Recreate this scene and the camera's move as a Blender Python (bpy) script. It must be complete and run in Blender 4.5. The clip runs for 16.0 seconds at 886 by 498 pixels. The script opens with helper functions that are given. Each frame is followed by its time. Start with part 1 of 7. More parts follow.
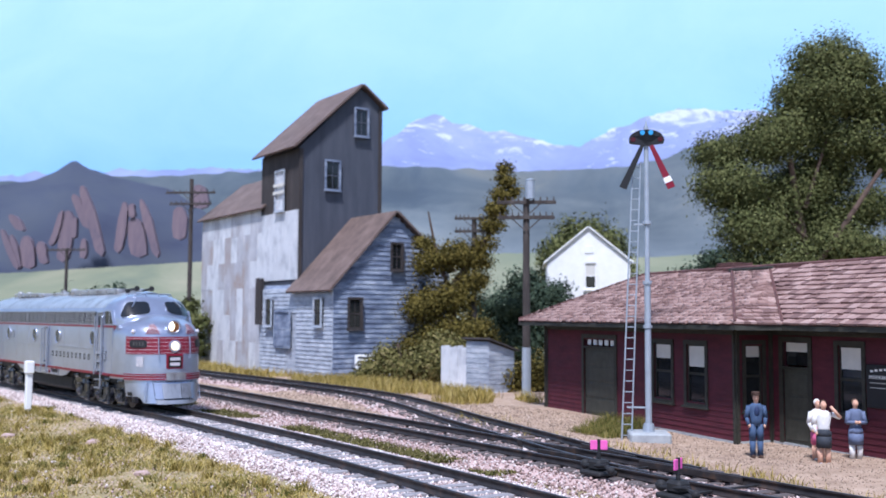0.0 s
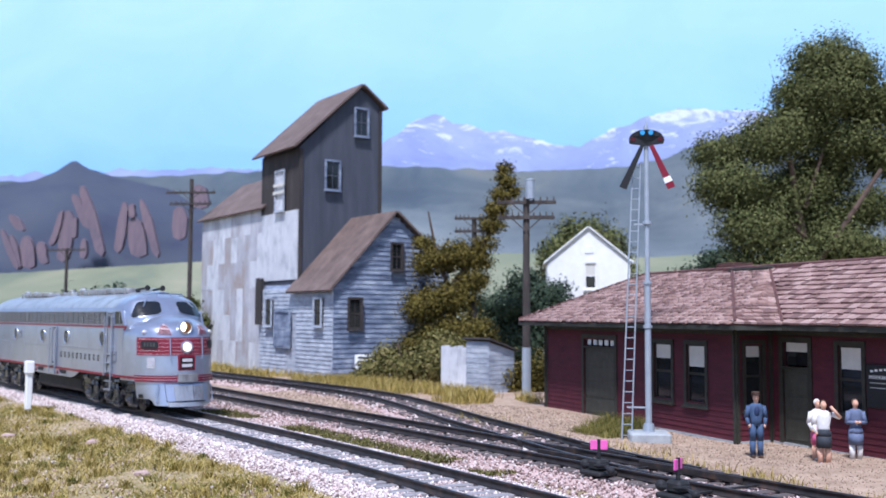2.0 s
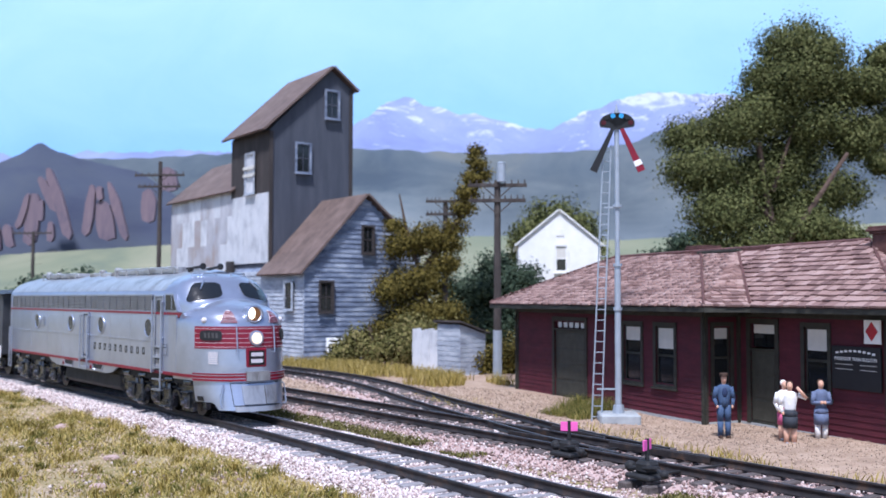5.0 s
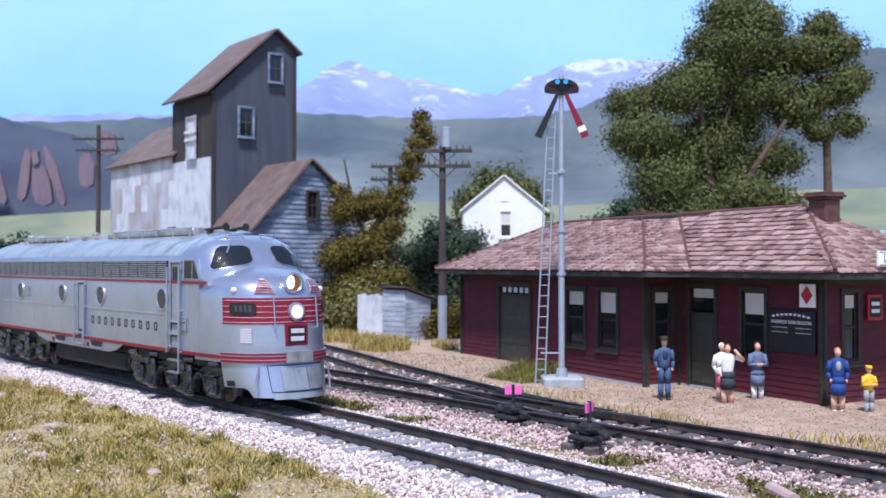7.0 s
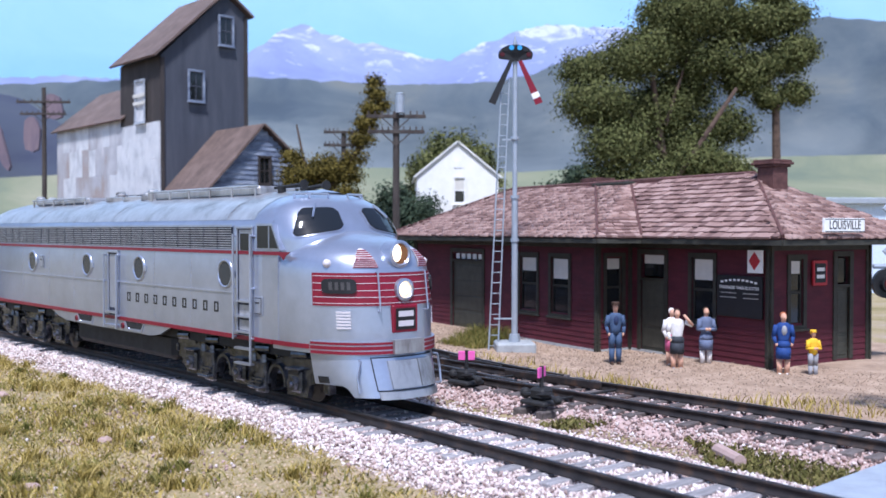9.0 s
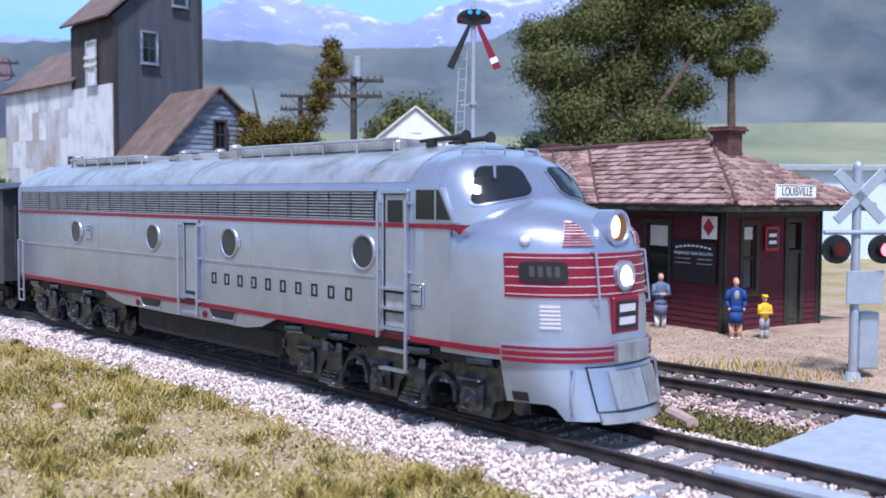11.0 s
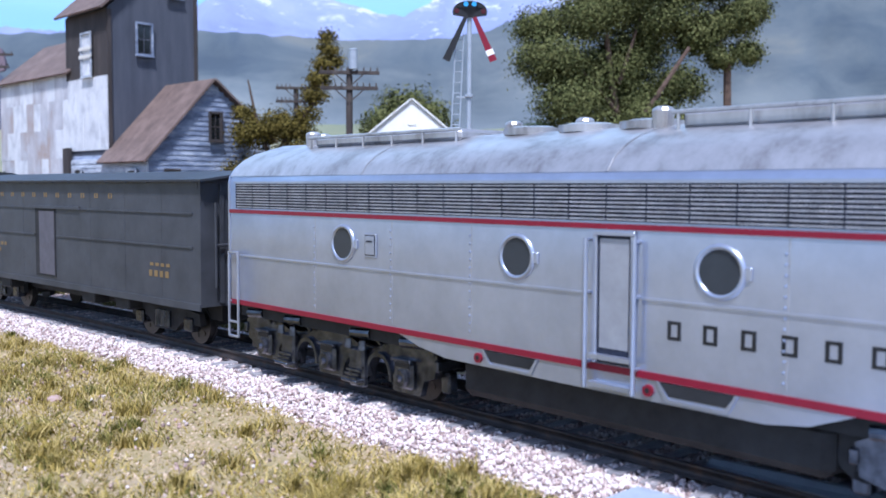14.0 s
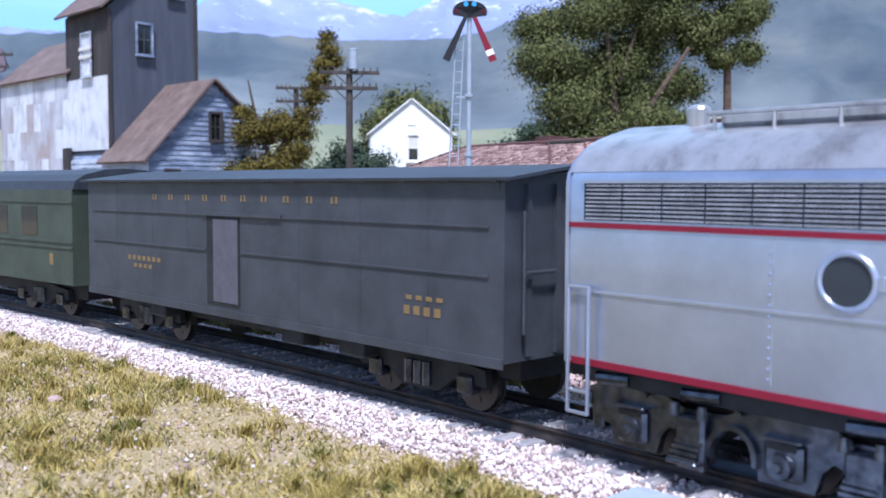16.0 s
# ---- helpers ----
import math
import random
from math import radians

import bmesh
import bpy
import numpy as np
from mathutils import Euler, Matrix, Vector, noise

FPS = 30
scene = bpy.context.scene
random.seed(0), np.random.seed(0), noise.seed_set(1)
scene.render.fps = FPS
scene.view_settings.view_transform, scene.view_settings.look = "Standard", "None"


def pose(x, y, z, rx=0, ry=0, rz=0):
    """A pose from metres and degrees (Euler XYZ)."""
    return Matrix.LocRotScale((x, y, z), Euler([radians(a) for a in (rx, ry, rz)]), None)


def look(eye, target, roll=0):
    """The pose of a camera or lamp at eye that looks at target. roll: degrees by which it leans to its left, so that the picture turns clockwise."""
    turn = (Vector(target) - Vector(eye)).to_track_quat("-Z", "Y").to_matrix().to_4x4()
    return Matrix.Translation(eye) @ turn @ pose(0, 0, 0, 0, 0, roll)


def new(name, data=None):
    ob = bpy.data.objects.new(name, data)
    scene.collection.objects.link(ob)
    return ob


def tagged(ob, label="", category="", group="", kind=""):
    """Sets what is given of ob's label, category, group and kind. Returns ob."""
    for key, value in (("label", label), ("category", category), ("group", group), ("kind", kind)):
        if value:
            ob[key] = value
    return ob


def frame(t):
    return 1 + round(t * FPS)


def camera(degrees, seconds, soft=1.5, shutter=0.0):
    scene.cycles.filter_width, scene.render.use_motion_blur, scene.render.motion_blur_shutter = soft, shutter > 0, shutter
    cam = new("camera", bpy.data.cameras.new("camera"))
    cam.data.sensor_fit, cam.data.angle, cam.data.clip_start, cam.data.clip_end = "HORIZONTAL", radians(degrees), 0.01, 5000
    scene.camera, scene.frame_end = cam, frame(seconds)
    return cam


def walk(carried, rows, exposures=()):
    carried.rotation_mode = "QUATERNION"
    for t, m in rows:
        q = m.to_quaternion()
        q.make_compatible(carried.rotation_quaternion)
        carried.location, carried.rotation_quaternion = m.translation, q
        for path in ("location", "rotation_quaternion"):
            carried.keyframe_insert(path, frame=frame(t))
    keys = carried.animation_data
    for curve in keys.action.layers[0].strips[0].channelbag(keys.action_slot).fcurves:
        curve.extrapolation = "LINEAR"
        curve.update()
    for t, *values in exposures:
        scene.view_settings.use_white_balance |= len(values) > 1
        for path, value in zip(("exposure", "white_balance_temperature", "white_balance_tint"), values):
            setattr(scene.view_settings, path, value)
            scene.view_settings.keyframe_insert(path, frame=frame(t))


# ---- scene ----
# A model railway in HO scale, 1:87. Lengths below are in full-size metres; S brings them to the model's size.
S = 1 / 87.1
SA, CA = math.sin(radians(39.7)), math.cos(radians(39.7))
EYE_H = 3.525
LENS = 1720.0

cam = camera(2 * math.degrees(math.atan(784 / LENS)), 16.0, soft=1.6)
cam.data.dof.use_dof = True
cam.data.dof.focus_distance = 21 * S
cam.data.dof.aperture_fstop = 54.0


def ideal(r, d, z):
    """Right, ahead and up of the camera's middle direction, as a place on the layout."""
    return (r * SA - d * CA, r * CA + d * SA, z)


def aim(yaw, pitch, roll=0):
    """The standing camera turned right by yaw and up by pitch, degrees."""
    a, b = radians(yaw), radians(pitch)
    x, y, z = ideal(math.sin(a) * math.cos(b), math.cos(a) * math.cos(b), math.sin(b))
    eye = Vector((0, 0, EYE_H * S))
    return look(eye, eye + Vector((x, y, z)), roll)


VIEW = (
    # seconds, degrees to the right, up, lean
    (0, -5.203, 3.922, 0.275),
    (3.7, -5.203, 3.922, 0.275),
    (4.3, -4.709, 3.634, 0.231),
    (5, -3.503, 2.926, 0.138),
    (6, -1.799, 1.889, 0.046),
    (6.5, -0.993, 1.401, 0.019),
    (7, -0.264, 0.896, 0.003),
    (7.5, 0.434, 0.391, -0.002),
    (8, 1.101, -0.098, 0.001),
    (8.5, 1.768, -0.586, 0.014),
    (9, 2.465, -1.091, 0.036),
    (9.7, 3.441, -1.789, 0.083),
    (10.4, 4.369, -2.533, 0.149),
    (11.1, 5.018, -3.212, 0.217),
    (11.7, 5.203, -3.567, 0.250),
    (16, 5.203, -3.567, 0.250),
)
walk(cam, [(t, aim(yaw, pitch, roll)) for t, yaw, pitch, roll in VIEW], [(0, 0.07, 5560, 17), (9.7, 0.09, 5600, 17), (12, 0.12, 5480, 17), (13.5, 0.2, 5420, 17), (16, 0.33, 5380, 17)])


# ---- light ----
world = bpy.data.worlds.new("world")
scene.world = world
world.use_nodes = True
wn = world.node_tree
sky = wn.nodes.new("ShaderNodeTexSky")
sky.sky_type, sky.sun_disc = "NISHITA", False
sun_from = Vector((0.56, -0.62, 1.45)).normalized()
sky.sun_elevation = math.asin(sun_from.z)
sky.sun_rotation = math.atan2(sun_from.x, sun_from.y)
wn.nodes["Background"].inputs["Strength"].default_value = 0.15
wn.links.new(sky.outputs["Color"], wn.nodes["Background"].inputs["Color"])
lamp = bpy.data.lights.new("sun", "SUN")
lamp.energy, lamp.angle, lamp.color = 5.0, radians(7), (1.0, 0.96, 0.9)
sun = new("sun", lamp)
sun.matrix_world = look(sun_from * 3, (0, 0, 0))


# ---- materials ----
def ramp_node(nt, fac, stops):
    n = nt.nodes.new("ShaderNodeValToRGB")
    el = n.color_ramp.elements
    while len(el) < len(stops):
        el.new(0.5)
    for e, (p, c) in zip(el, stops):
        e.position, e.color = p, (*c, 1)
    nt.links.new(fac, n.inputs["Fac"])
    return n.outputs["Color"]


class Mat:
    """A node material whose textures are sized in full-size metres."""

    def __init__(self, name, rough=0.7, metal=0.0, spec=0.4):
        self.m = bpy.data.materials.new(name)
        self.m.use_nodes = True
        self.nt = self.m.node_tree
        self.bsdf = self.nt.nodes["Principled BSDF"]
        self.bsdf.inputs["Roughness"].default_value = rough
        self.bsdf.inputs["Metallic"].default_value = metal
        self.bsdf.inputs["Specular IOR Level"].default_value = spec
        tc = self.nt.nodes.new("ShaderNodeTexCoord")
        self.obj = tc.outputs["Object"]
        self.rand = None

    def coords(self, sx=1, sy=1, sz=1):
        mp = self.nt.nodes.new("ShaderNodeMapping")
        mp.inputs["Scale"].default_value = (sx / S, sy / S, sz / S)
        self.nt.links.new(self.obj, mp.inputs["Vector"])
        return mp.outputs["Vector"]

    def noise(self, scale=1.0, detail=4, rough=0.6, stretch=(1, 1, 1), distort=0.0):
        n = self.nt.nodes.new("ShaderNodeTexNoise")
        n.inputs["Scale"].default_value, n.inputs["Detail"].default_value = scale, detail
        n.inputs["Roughness"].default_value, n.inputs["Distortion"].default_value = rough, distort
        self.nt.links.new(self.coords(*stretch), n.inputs["Vector"])
        return n.outputs["Fac"]

    def wave(self, scale, axis="X", distort=0.0):
        n = self.nt.nodes.new("ShaderNodeTexWave")
        n.bands_direction = axis
        n.inputs["Scale"].default_value, n.inputs["Distortion"].default_value = scale, distort
        self.nt.links.new(self.coords(), n.inputs["Vector"])
        return n.outputs["Fac"]

    def island(self):
        g = self.nt.nodes.new("ShaderNodeNewGeometry")
        return g.outputs["Random Per Island"]

    def obrand(self):
        g = self.nt.nodes.new("ShaderNodeObjectInfo")
        return g.outputs["Random"]

    def axis(self, which):
        n = self.nt.nodes.new("ShaderNodeSeparateXYZ")
        self.nt.links.new(self.coords(), n.inputs["Vector"])
        return n.outputs[which]

    def math(self, op, a, b=0.0):
        n = self.nt.nodes.new("ShaderNodeMath")
        n.operation = op
        for i, v in enumerate((a, b)):
            if isinstance(v, (int, float)):
                n.inputs[i].default_value = v
            else:
                self.nt.links.new(v, n.inputs[i])
        return n.outputs[0]

    def ramp(self, fac, *stops):
        return ramp_node(self.nt, fac, stops)

    def mix(self, fac, a, b, how="MIX"):
        n = self.nt.nodes.new("ShaderNodeMix")
        n.data_type, n.blend_type = "RGBA", how
        for sock, v in ((n.inputs[0], fac), (n.inputs[6], a), (n.inputs[7], b)):
            if isinstance(v, (int, float)):
                sock.default_value = v
            elif isinstance(v, tuple):
                sock.default_value = (*v, 1)
            else:
                self.nt.links.new(v, sock)
        return n.outputs[2]

    def base(self, c):
        if isinstance(c, tuple):
            self.bsdf.inputs["Base Color"].default_value = (*c, 1)
        else:
            self.nt.links.new(c, self.bsdf.inputs["Base Color"])
        return self

    def roughness(self, c):
        self.nt.links.new(c, self.bsdf.inputs["Roughness"])
        return self

    def bump(self, h, strength=0.4, dist=0.02):
        n = self.nt.nodes.new("ShaderNodeBump")
        n.inputs["Strength"].default_value, n.inputs["Distance"].default_value = strength, dist * S
        self.nt.links.new(h, n.inputs["Height"])
        self.nt.links.new(n.outputs["Normal"], self.bsdf.inputs["Normal"])
        return self

    def glow(self, c, strength):
        self.bsdf.inputs["Emission Color"].default_value = (*c, 1)
        self.bsdf.inputs["Emission Strength"].default_value = strength
        return self


def plain(name, c, rough=0.6, metal=0.0, var=0.25, scale=3.0, bump=0.15):
    """Paint or cast surface with soft stains and fine grain."""
    k = Mat(name, rough, metal)
    lo = tuple(v * (1 - var) for v in c)
    hi = tuple(min(1, v * (1 + var)) for v in c)
    col = k.ramp(k.noise(scale, 6, 0.65), (0.3, lo), (0.7, hi))
    k.base(col)
    if bump:
        k.bump(k.noise(scale * 9, 3), bump, 0.01)
    return k


def streaked(name, a, b, c, rough=0.8, metal=0.0, scale=2.2, sz=0.25, var=True):
    """Weathered boards or sheets: vertical or level streaks of three tones."""
    k = Mat(name, rough, metal)
    n1 = k.noise(scale, 7, 0.7, (1, 1, sz))
    n2 = k.noise(scale * 0.3, 3, 0.6)
    col = k.ramp(n1, (0.32, a), (0.5, b), (0.68, c))
    col = k.mix(k.math("MULTIPLY", n2, 0.55), col, a)
    k.base(col)
    k.bump(n1, 0.25, 0.02)
    return k


M = {}
M["roofsilver"] = streaked("weathered_silver_roof", (0.22, 0.205, 0.2), (0.5, 0.5, 0.515), (0.64, 0.64, 0.66), 0.34, 0.65, 1.5, 0.3)
M["silver"] = plain("silver_paint", (0.425, 0.46, 0.555), 0.29, 0.74, 0.1, 1.6, 0.04)

M["redline"] = plain("red_stripe_paint", (0.19, 0.006, 0.022), 0.4, 0, 0.12)
M["whiteline"] = plain("pale_stripe_paint", (0.6, 0.56, 0.58), 0.4, 0, 0.05)
M["black"] = plain("black_paint", (0.012, 0.012, 0.013), 0.45, 0, 0.3)
M["under"] = plain("dark_underframe", (0.02, 0.02, 0.021), 0.7, 0.1, 0.5)
M["truck"] = plain("grimy_grey_truck", (0.1, 0.108, 0.13), 0.25, 0.85, 0.7, 5)
M["grille"] = plain("grille_metal", (0.4, 0.4, 0.42), 0.4, 0.5, 0.3, 4)
M["steel"] = plain("wheel_steel", (0.06, 0.057, 0.056), 0.4, 0.8, 0.3)
M["expressgreen"] = plain("dark_express_grey", (0.045, 0.048, 0.056), 0.5, 0, 0.3, 1.5)
M["coachgreen"] = plain("coach_green", (0.046, 0.058, 0.042), 0.5, 0, 0.25, 1.5)
M["carroof"] = plain("car_roof_black", (0.03, 0.034, 0.042), 0.55, 0, 0.3, 2)
M["gold"] = plain("gold_lettering", (0.2, 0.13, 0.05), 0.5, 0, 0.1)
M["glass"] = Mat("dark_glass", 0.08, 0, 0.6).base((0.012, 0.014, 0.016))
M["lampglass"] = Mat("headlight_glow", 0.3).base((1, 0.9, 0.7)).glow((1.0, 0.8, 0.5), 2.4)
M["reflector"] = plain("headlight_reflector", (0.34, 0.15, 0.06), 0.3, 0.6, 0.1)
k = Mat("rail_side", 0.5, 0.5)
k.base(k.ramp(k.noise(2.5, 5), (0.3, (0.022, 0.02, 0.02)), (0.55, (0.05, 0.042, 0.04)), (0.8, (0.13, 0.075, 0.045))))
k.bump(k.noise(20), 0.2)
M["rail"] = k
M["railhead"] = plain("worn_rail_head", (0.14, 0.14, 0.15), 0.35, 0.8, 0.3, 3)


def tie_mat(name, lo, mid, hi):
    k = Mat(name, 0.9)
    c = k.ramp(k.obrand(), (0.0, lo), (0.55, mid), (1.0, hi))
    n = k.noise(3.0, 6, 0.7, (6, 0.7, 3))
    k.base(k.mix(0.7, c, k.ramp(n, (0.3, lo), (0.7, hi)), "MIX"))
    k.bump(n, 0.5, 0.03)
    return k


M["tie"] = tie_mat("dark_creosoted_wood", (0.035, 0.028, 0.026), (0.08, 0.06, 0.055), (0.2, 0.17, 0.16))
M["paletie"] = tie_mat("pale_grey_wood", (0.1, 0.095, 0.1), (0.25, 0.24, 0.25), (0.45, 0.43, 0.44))


def stone_mat(name, a, b, c, d):
    k = Mat(name, 0.9)
    k.base(k.ramp(k.island(), (0.0, a), (0.3, b), (0.65, c), (1.0, d)))
    k.bump(k.noise(30), 0.3)
    return k


M["palestone"] = stone_mat("pale_pink_ballast", (0.24, 0.175, 0.16), (0.54, 0.43, 0.4), (0.69, 0.59, 0.56), (0.84, 0.79, 0.77))
M["yardstone"] = stone_mat("brown_yard_gravel", (0.12, 0.085, 0.06), (0.27, 0.195, 0.14), (0.42, 0.31, 0.22), (0.6, 0.48, 0.38))
M["pinkstone"] = stone_mat("pink_grey_ballast", (0.14, 0.1, 0.088), (0.38, 0.26, 0.23), (0.5, 0.37, 0.34), (0.7, 0.63, 0.6))


def blade_mat(name, *cols):
    k = Mat(name, 0.85, 0, 0.12)
    n = len(cols) - 1
    c = k.ramp(k.island(), *[(i / n, v) for i, v in enumerate(cols)])
    k.base(c)
    return k


M["grass"] = blade_mat("straw_grass", (0.12, 0.095, 0.022), (0.24, 0.185, 0.04), (0.38, 0.285, 0.075), (0.52, 0.41, 0.16), (0.2, 0.165, 0.036))
M["straw"] = blade_mat("pale_straw", (0.36, 0.27, 0.09), (0.5, 0.4, 0.16), (0.6, 0.5, 0.25))
M["weeds"] = blade_mat("olive_weeds", (0.05, 0.052, 0.015), (0.1, 0.095, 0.028), (0.16, 0.142, 0.048), (0.24, 0.2, 0.085))
M["leaf"] = blade_mat("dark_leaves", (0.035, 0.042, 0.015), (0.07, 0.08, 0.026), (0.11, 0.118, 0.04), (0.15, 0.152, 0.06))
M["yellowleaf"] = blade_mat("olive_yellow_leaves", (0.03, 0.028, 0.007), (0.075, 0.06, 0.013), (0.125, 0.098, 0.02), (0.165, 0.132, 0.034))
M["bushleaf"] = blade_mat("blue_green_leaves", (0.022, 0.036, 0.024), (0.04, 0.06, 0.038), (0.065, 0.088, 0.055))
k = Mat("ground_cover", 0.95)
n1, n2 = k.noise(0.35, 6, 0.65), k.noise(4.0, 6, 0.7)
c = k.ramp(n1, (0.34, (0.24, 0.2, 0.07)), (0.5, (0.4, 0.32, 0.17)), (0.66, (0.46, 0.36, 0.295)))
k.base(k.mix(k.math("MULTIPLY", n2, 0.7), c, (0.2, 0.16, 0.08)))
k.bump(n2, 0.8, 0.08)
M["ground"] = k
k = Mat("sandy_dirt", 0.95)
n1, n2 = k.noise(1.3, 7, 0.7), k.noise(9.0, 5, 0.7)
c = k.ramp(n1, (0.3, (0.27, 0.185, 0.125)), (0.5, (0.44, 0.315, 0.22)), (0.7, (0.6, 0.45, 0.33)))
k.base(k.mix(k.math("MULTIPLY", n2, 0.6), c, (0.18, 0.13, 0.1)))
k.bump(n2, 0.6, 0.05)
M["dirt"] = k
k = Mat("maroon_paint", 0.75)
n1 = k.noise(1.2, 6, 0.7, (1, 1, 3))
k.base(k.ramp(n1, (0.3, (0.055, 0.008, 0.016)), (0.6, (0.095, 0.014, 0.024)), (0.85, (0.14, 0.03, 0.036))))
k.bump(k.noise(12), 0.15)
M["maroon"] = k
M["trim"] = plain("dark_olive_trim", (0.035, 0.034, 0.026), 0.7, 0, 0.35, 3)
M["doorpaint"] = plain("olive_door_paint", (0.05, 0.05, 0.038), 0.65, 0, 0.3, 3)
k = Mat("cedar_shingle", 0.9)
c = k.ramp(k.obrand(), (0.0, (0.15, 0.085, 0.075)), (0.5, (0.32, 0.2, 0.17)), (1.0, (0.46, 0.32, 0.28)))
n1 = k.noise(6, 6, 0.7, (3, 1, 1))
k.base(k.mix(k.math("MULTIPLY", n1, 0.45), c, (0.12, 0.07, 0.065)))
k.bump(n1, 0.4, 0.03)
M["shingle"] = k
k = Mat("cedar_shingle_field", 0.9)
c = k.ramp(k.island(), (0.0, (0.15, 0.085, 0.075)), (0.5, (0.32, 0.2, 0.17)), (1.0, (0.46, 0.32, 0.28)))
n1 = k.noise(6, 6, 0.7, (3, 1, 1))
k.base(k.mix(k.math("MULTIPLY", n1, 0.45), c, (0.12, 0.07, 0.065)))
k.bump(n1, 0.4, 0.03)
M["shinglefield"] = k
M["brick"] = plain("dark_red_brick", (0.1, 0.045, 0.04), 0.85, 0, 0.4, 4)
M["shade"] = plain("white_window_shade", (0.62, 0.6, 0.55), 0.8, 0, 0.08)
M["whitepaint"] = plain("white_paint", (0.8, 0.8, 0.78), 0.7, 0, 0.06, 1.5)
M["signblack"] = plain("sign_black", (0.012, 0.012, 0.014), 0.6, 0, 0.2)
M["signred"] = plain("sign_red", (0.4, 0.02, 0.03), 0.5, 0, 0.1)
M["darklens"] = plain("unlit_red_lens", (0.06, 0.004, 0.006), 0.25, 0, 0.1)
M["pink"] = plain("pink_target", (0.75, 0.12, 0.42), 0.6, 0, 0.1)
M["concrete"] = plain("grey_concrete", (0.34, 0.36, 0.37), 0.85, 0, 0.18, 3)
M["mastgrey"] = plain("aluminium_mast_paint", (0.36, 0.4, 0.45), 0.45, 0.3, 0.12, 3)
M["polewood"] = streaked("dark_pole_wood", (0.035, 0.028, 0.025), (0.06, 0.05, 0.045), (0.1, 0.085, 0.075), 0.9, 0, 3, 0.2)
M["tin"] = streaked("patched_tin", (0.42, 0.43, 0.46), (0.68, 0.69, 0.71), (0.8, 0.8, 0.81), 0.6, 0.1, 1.3, 0.6)
M["rustytin"] = streaked("rust_stained_tin", (0.34, 0.25, 0.2), (0.46, 0.49, 0.55), (0.72, 0.75, 0.8), 0.6, 0.1, 0.55, 0.5)
M["tarpaper"] = streaked("dark_grey_siding", (0.05, 0.056, 0.075), (0.07, 0.078, 0.1), (0.09, 0.097, 0.12), 0.85, 0, 1.2, 0.15)
M["brownsiding"] = streaked("dark_brown_siding", (0.03, 0.026, 0.026), (0.05, 0.042, 0.04), (0.085, 0.07, 0.065), 0.85, 0, 1.5, 0.15)
M["weathered"] = streaked("peeling_white_boards", (0.19, 0.21, 0.26), (0.44, 0.48, 0.54), (0.68, 0.71, 0.75), 0.85, 0, 0.9, 3.0)
# weathered boards with the gable side's blue shade put into the tones
M["shadedweathered"] = streaked("bare_grey_blue_boards", (0.06, 0.075, 0.12), (0.22, 0.265, 0.36), (0.52, 0.57, 0.66), 0.85, 0, 0.6, 3.6)
M["rustroof"] = streaked("brown_rusty_roof", (0.09, 0.065, 0.055), (0.15, 0.105, 0.09), (0.22, 0.16, 0.14), 0.8, 0, 1.0, 0.5)
M["asphalt"] = plain("blue_grey_road", (0.3, 0.34, 0.4), 0.75, 0, 0.12, 3)
M["bark"] = plain("bark", (0.09, 0.06, 0.045), 0.95, 0, 0.4, 4)


# ---- mesh helpers (full-size metres) ----
def quat_to(v):
    return Vector(v).to_track_quat("Z", "Y").to_matrix().to_4x4()


def box(bm, x0, x1, y0, y1, z0, z1, bevel=0.0, m=None):
    r = bmesh.ops.create_cube(bm, size=1)
    mm = Matrix.Translation(((x0 + x1) / 2, (y0 + y1) / 2, (z0 + z1) / 2)) @ Matrix.Diagonal((x1 - x0, y1 - y0, z1 - z0, 1))
    bmesh.ops.transform(bm, matrix=mm if m is None else m @ mm, verts=r["verts"])
    if bevel:
        es = {e for v in r["verts"] for e in v.link_edges}
        bmesh.ops.bevel(bm, geom=list(es), offset=bevel, segments=1, affect="EDGES")
    return bm


def rod(bm, p0, p1, r0, r1=None, n=10):
    p0, p1 = Vector(p0), Vector(p1)
    d = p1 - p0
    c = bmesh.ops.create_cone(bm, cap_ends=True, segments=n, radius1=r0, radius2=r0 if r1 is None else r1, depth=d.length)
    bmesh.ops.transform(bm, matrix=Matrix.Translation((p0 + p1) / 2) @ quat_to(d), verts=c["verts"])
    return bm


def ball(bm, c, rx, ry=None, rz=None, seg=12, rings=8):
    s = bmesh.ops.create_uvsphere(bm, u_segments=seg, v_segments=rings, radius=1)
    bmesh.ops.transform(bm, matrix=Matrix.Translation(c) @ Matrix.Diagonal((rx, ry or rx, rz or rx, 1)), verts=s["verts"])
    return bm


def prism(bm, pts, axis, a, b):
    """A polygon of (u, v) pairs drawn out along an axis from a to b: x takes (y, z), y takes (x, z), z takes (x, y)."""
    put = {"x": lambda w, u, v: (w, u, v), "y": lambda w, u, v: (u, w, v), "z": lambda w, u, v: (u, v, w)}[axis]
    lo = [bm.verts.new(put(a, *p)) for p in pts]
    hi = [bm.verts.new(put(b, *p)) for p in pts]
    n = len(pts)
    fs = [bm.faces.new(lo), bm.faces.new(hi)] + [bm.faces.new((lo[i], lo[(i + 1) % n], hi[(i + 1) % n], hi[i])) for i in range(n)]
    bmesh.ops.recalc_face_normals(bm, faces=fs)
    return bm


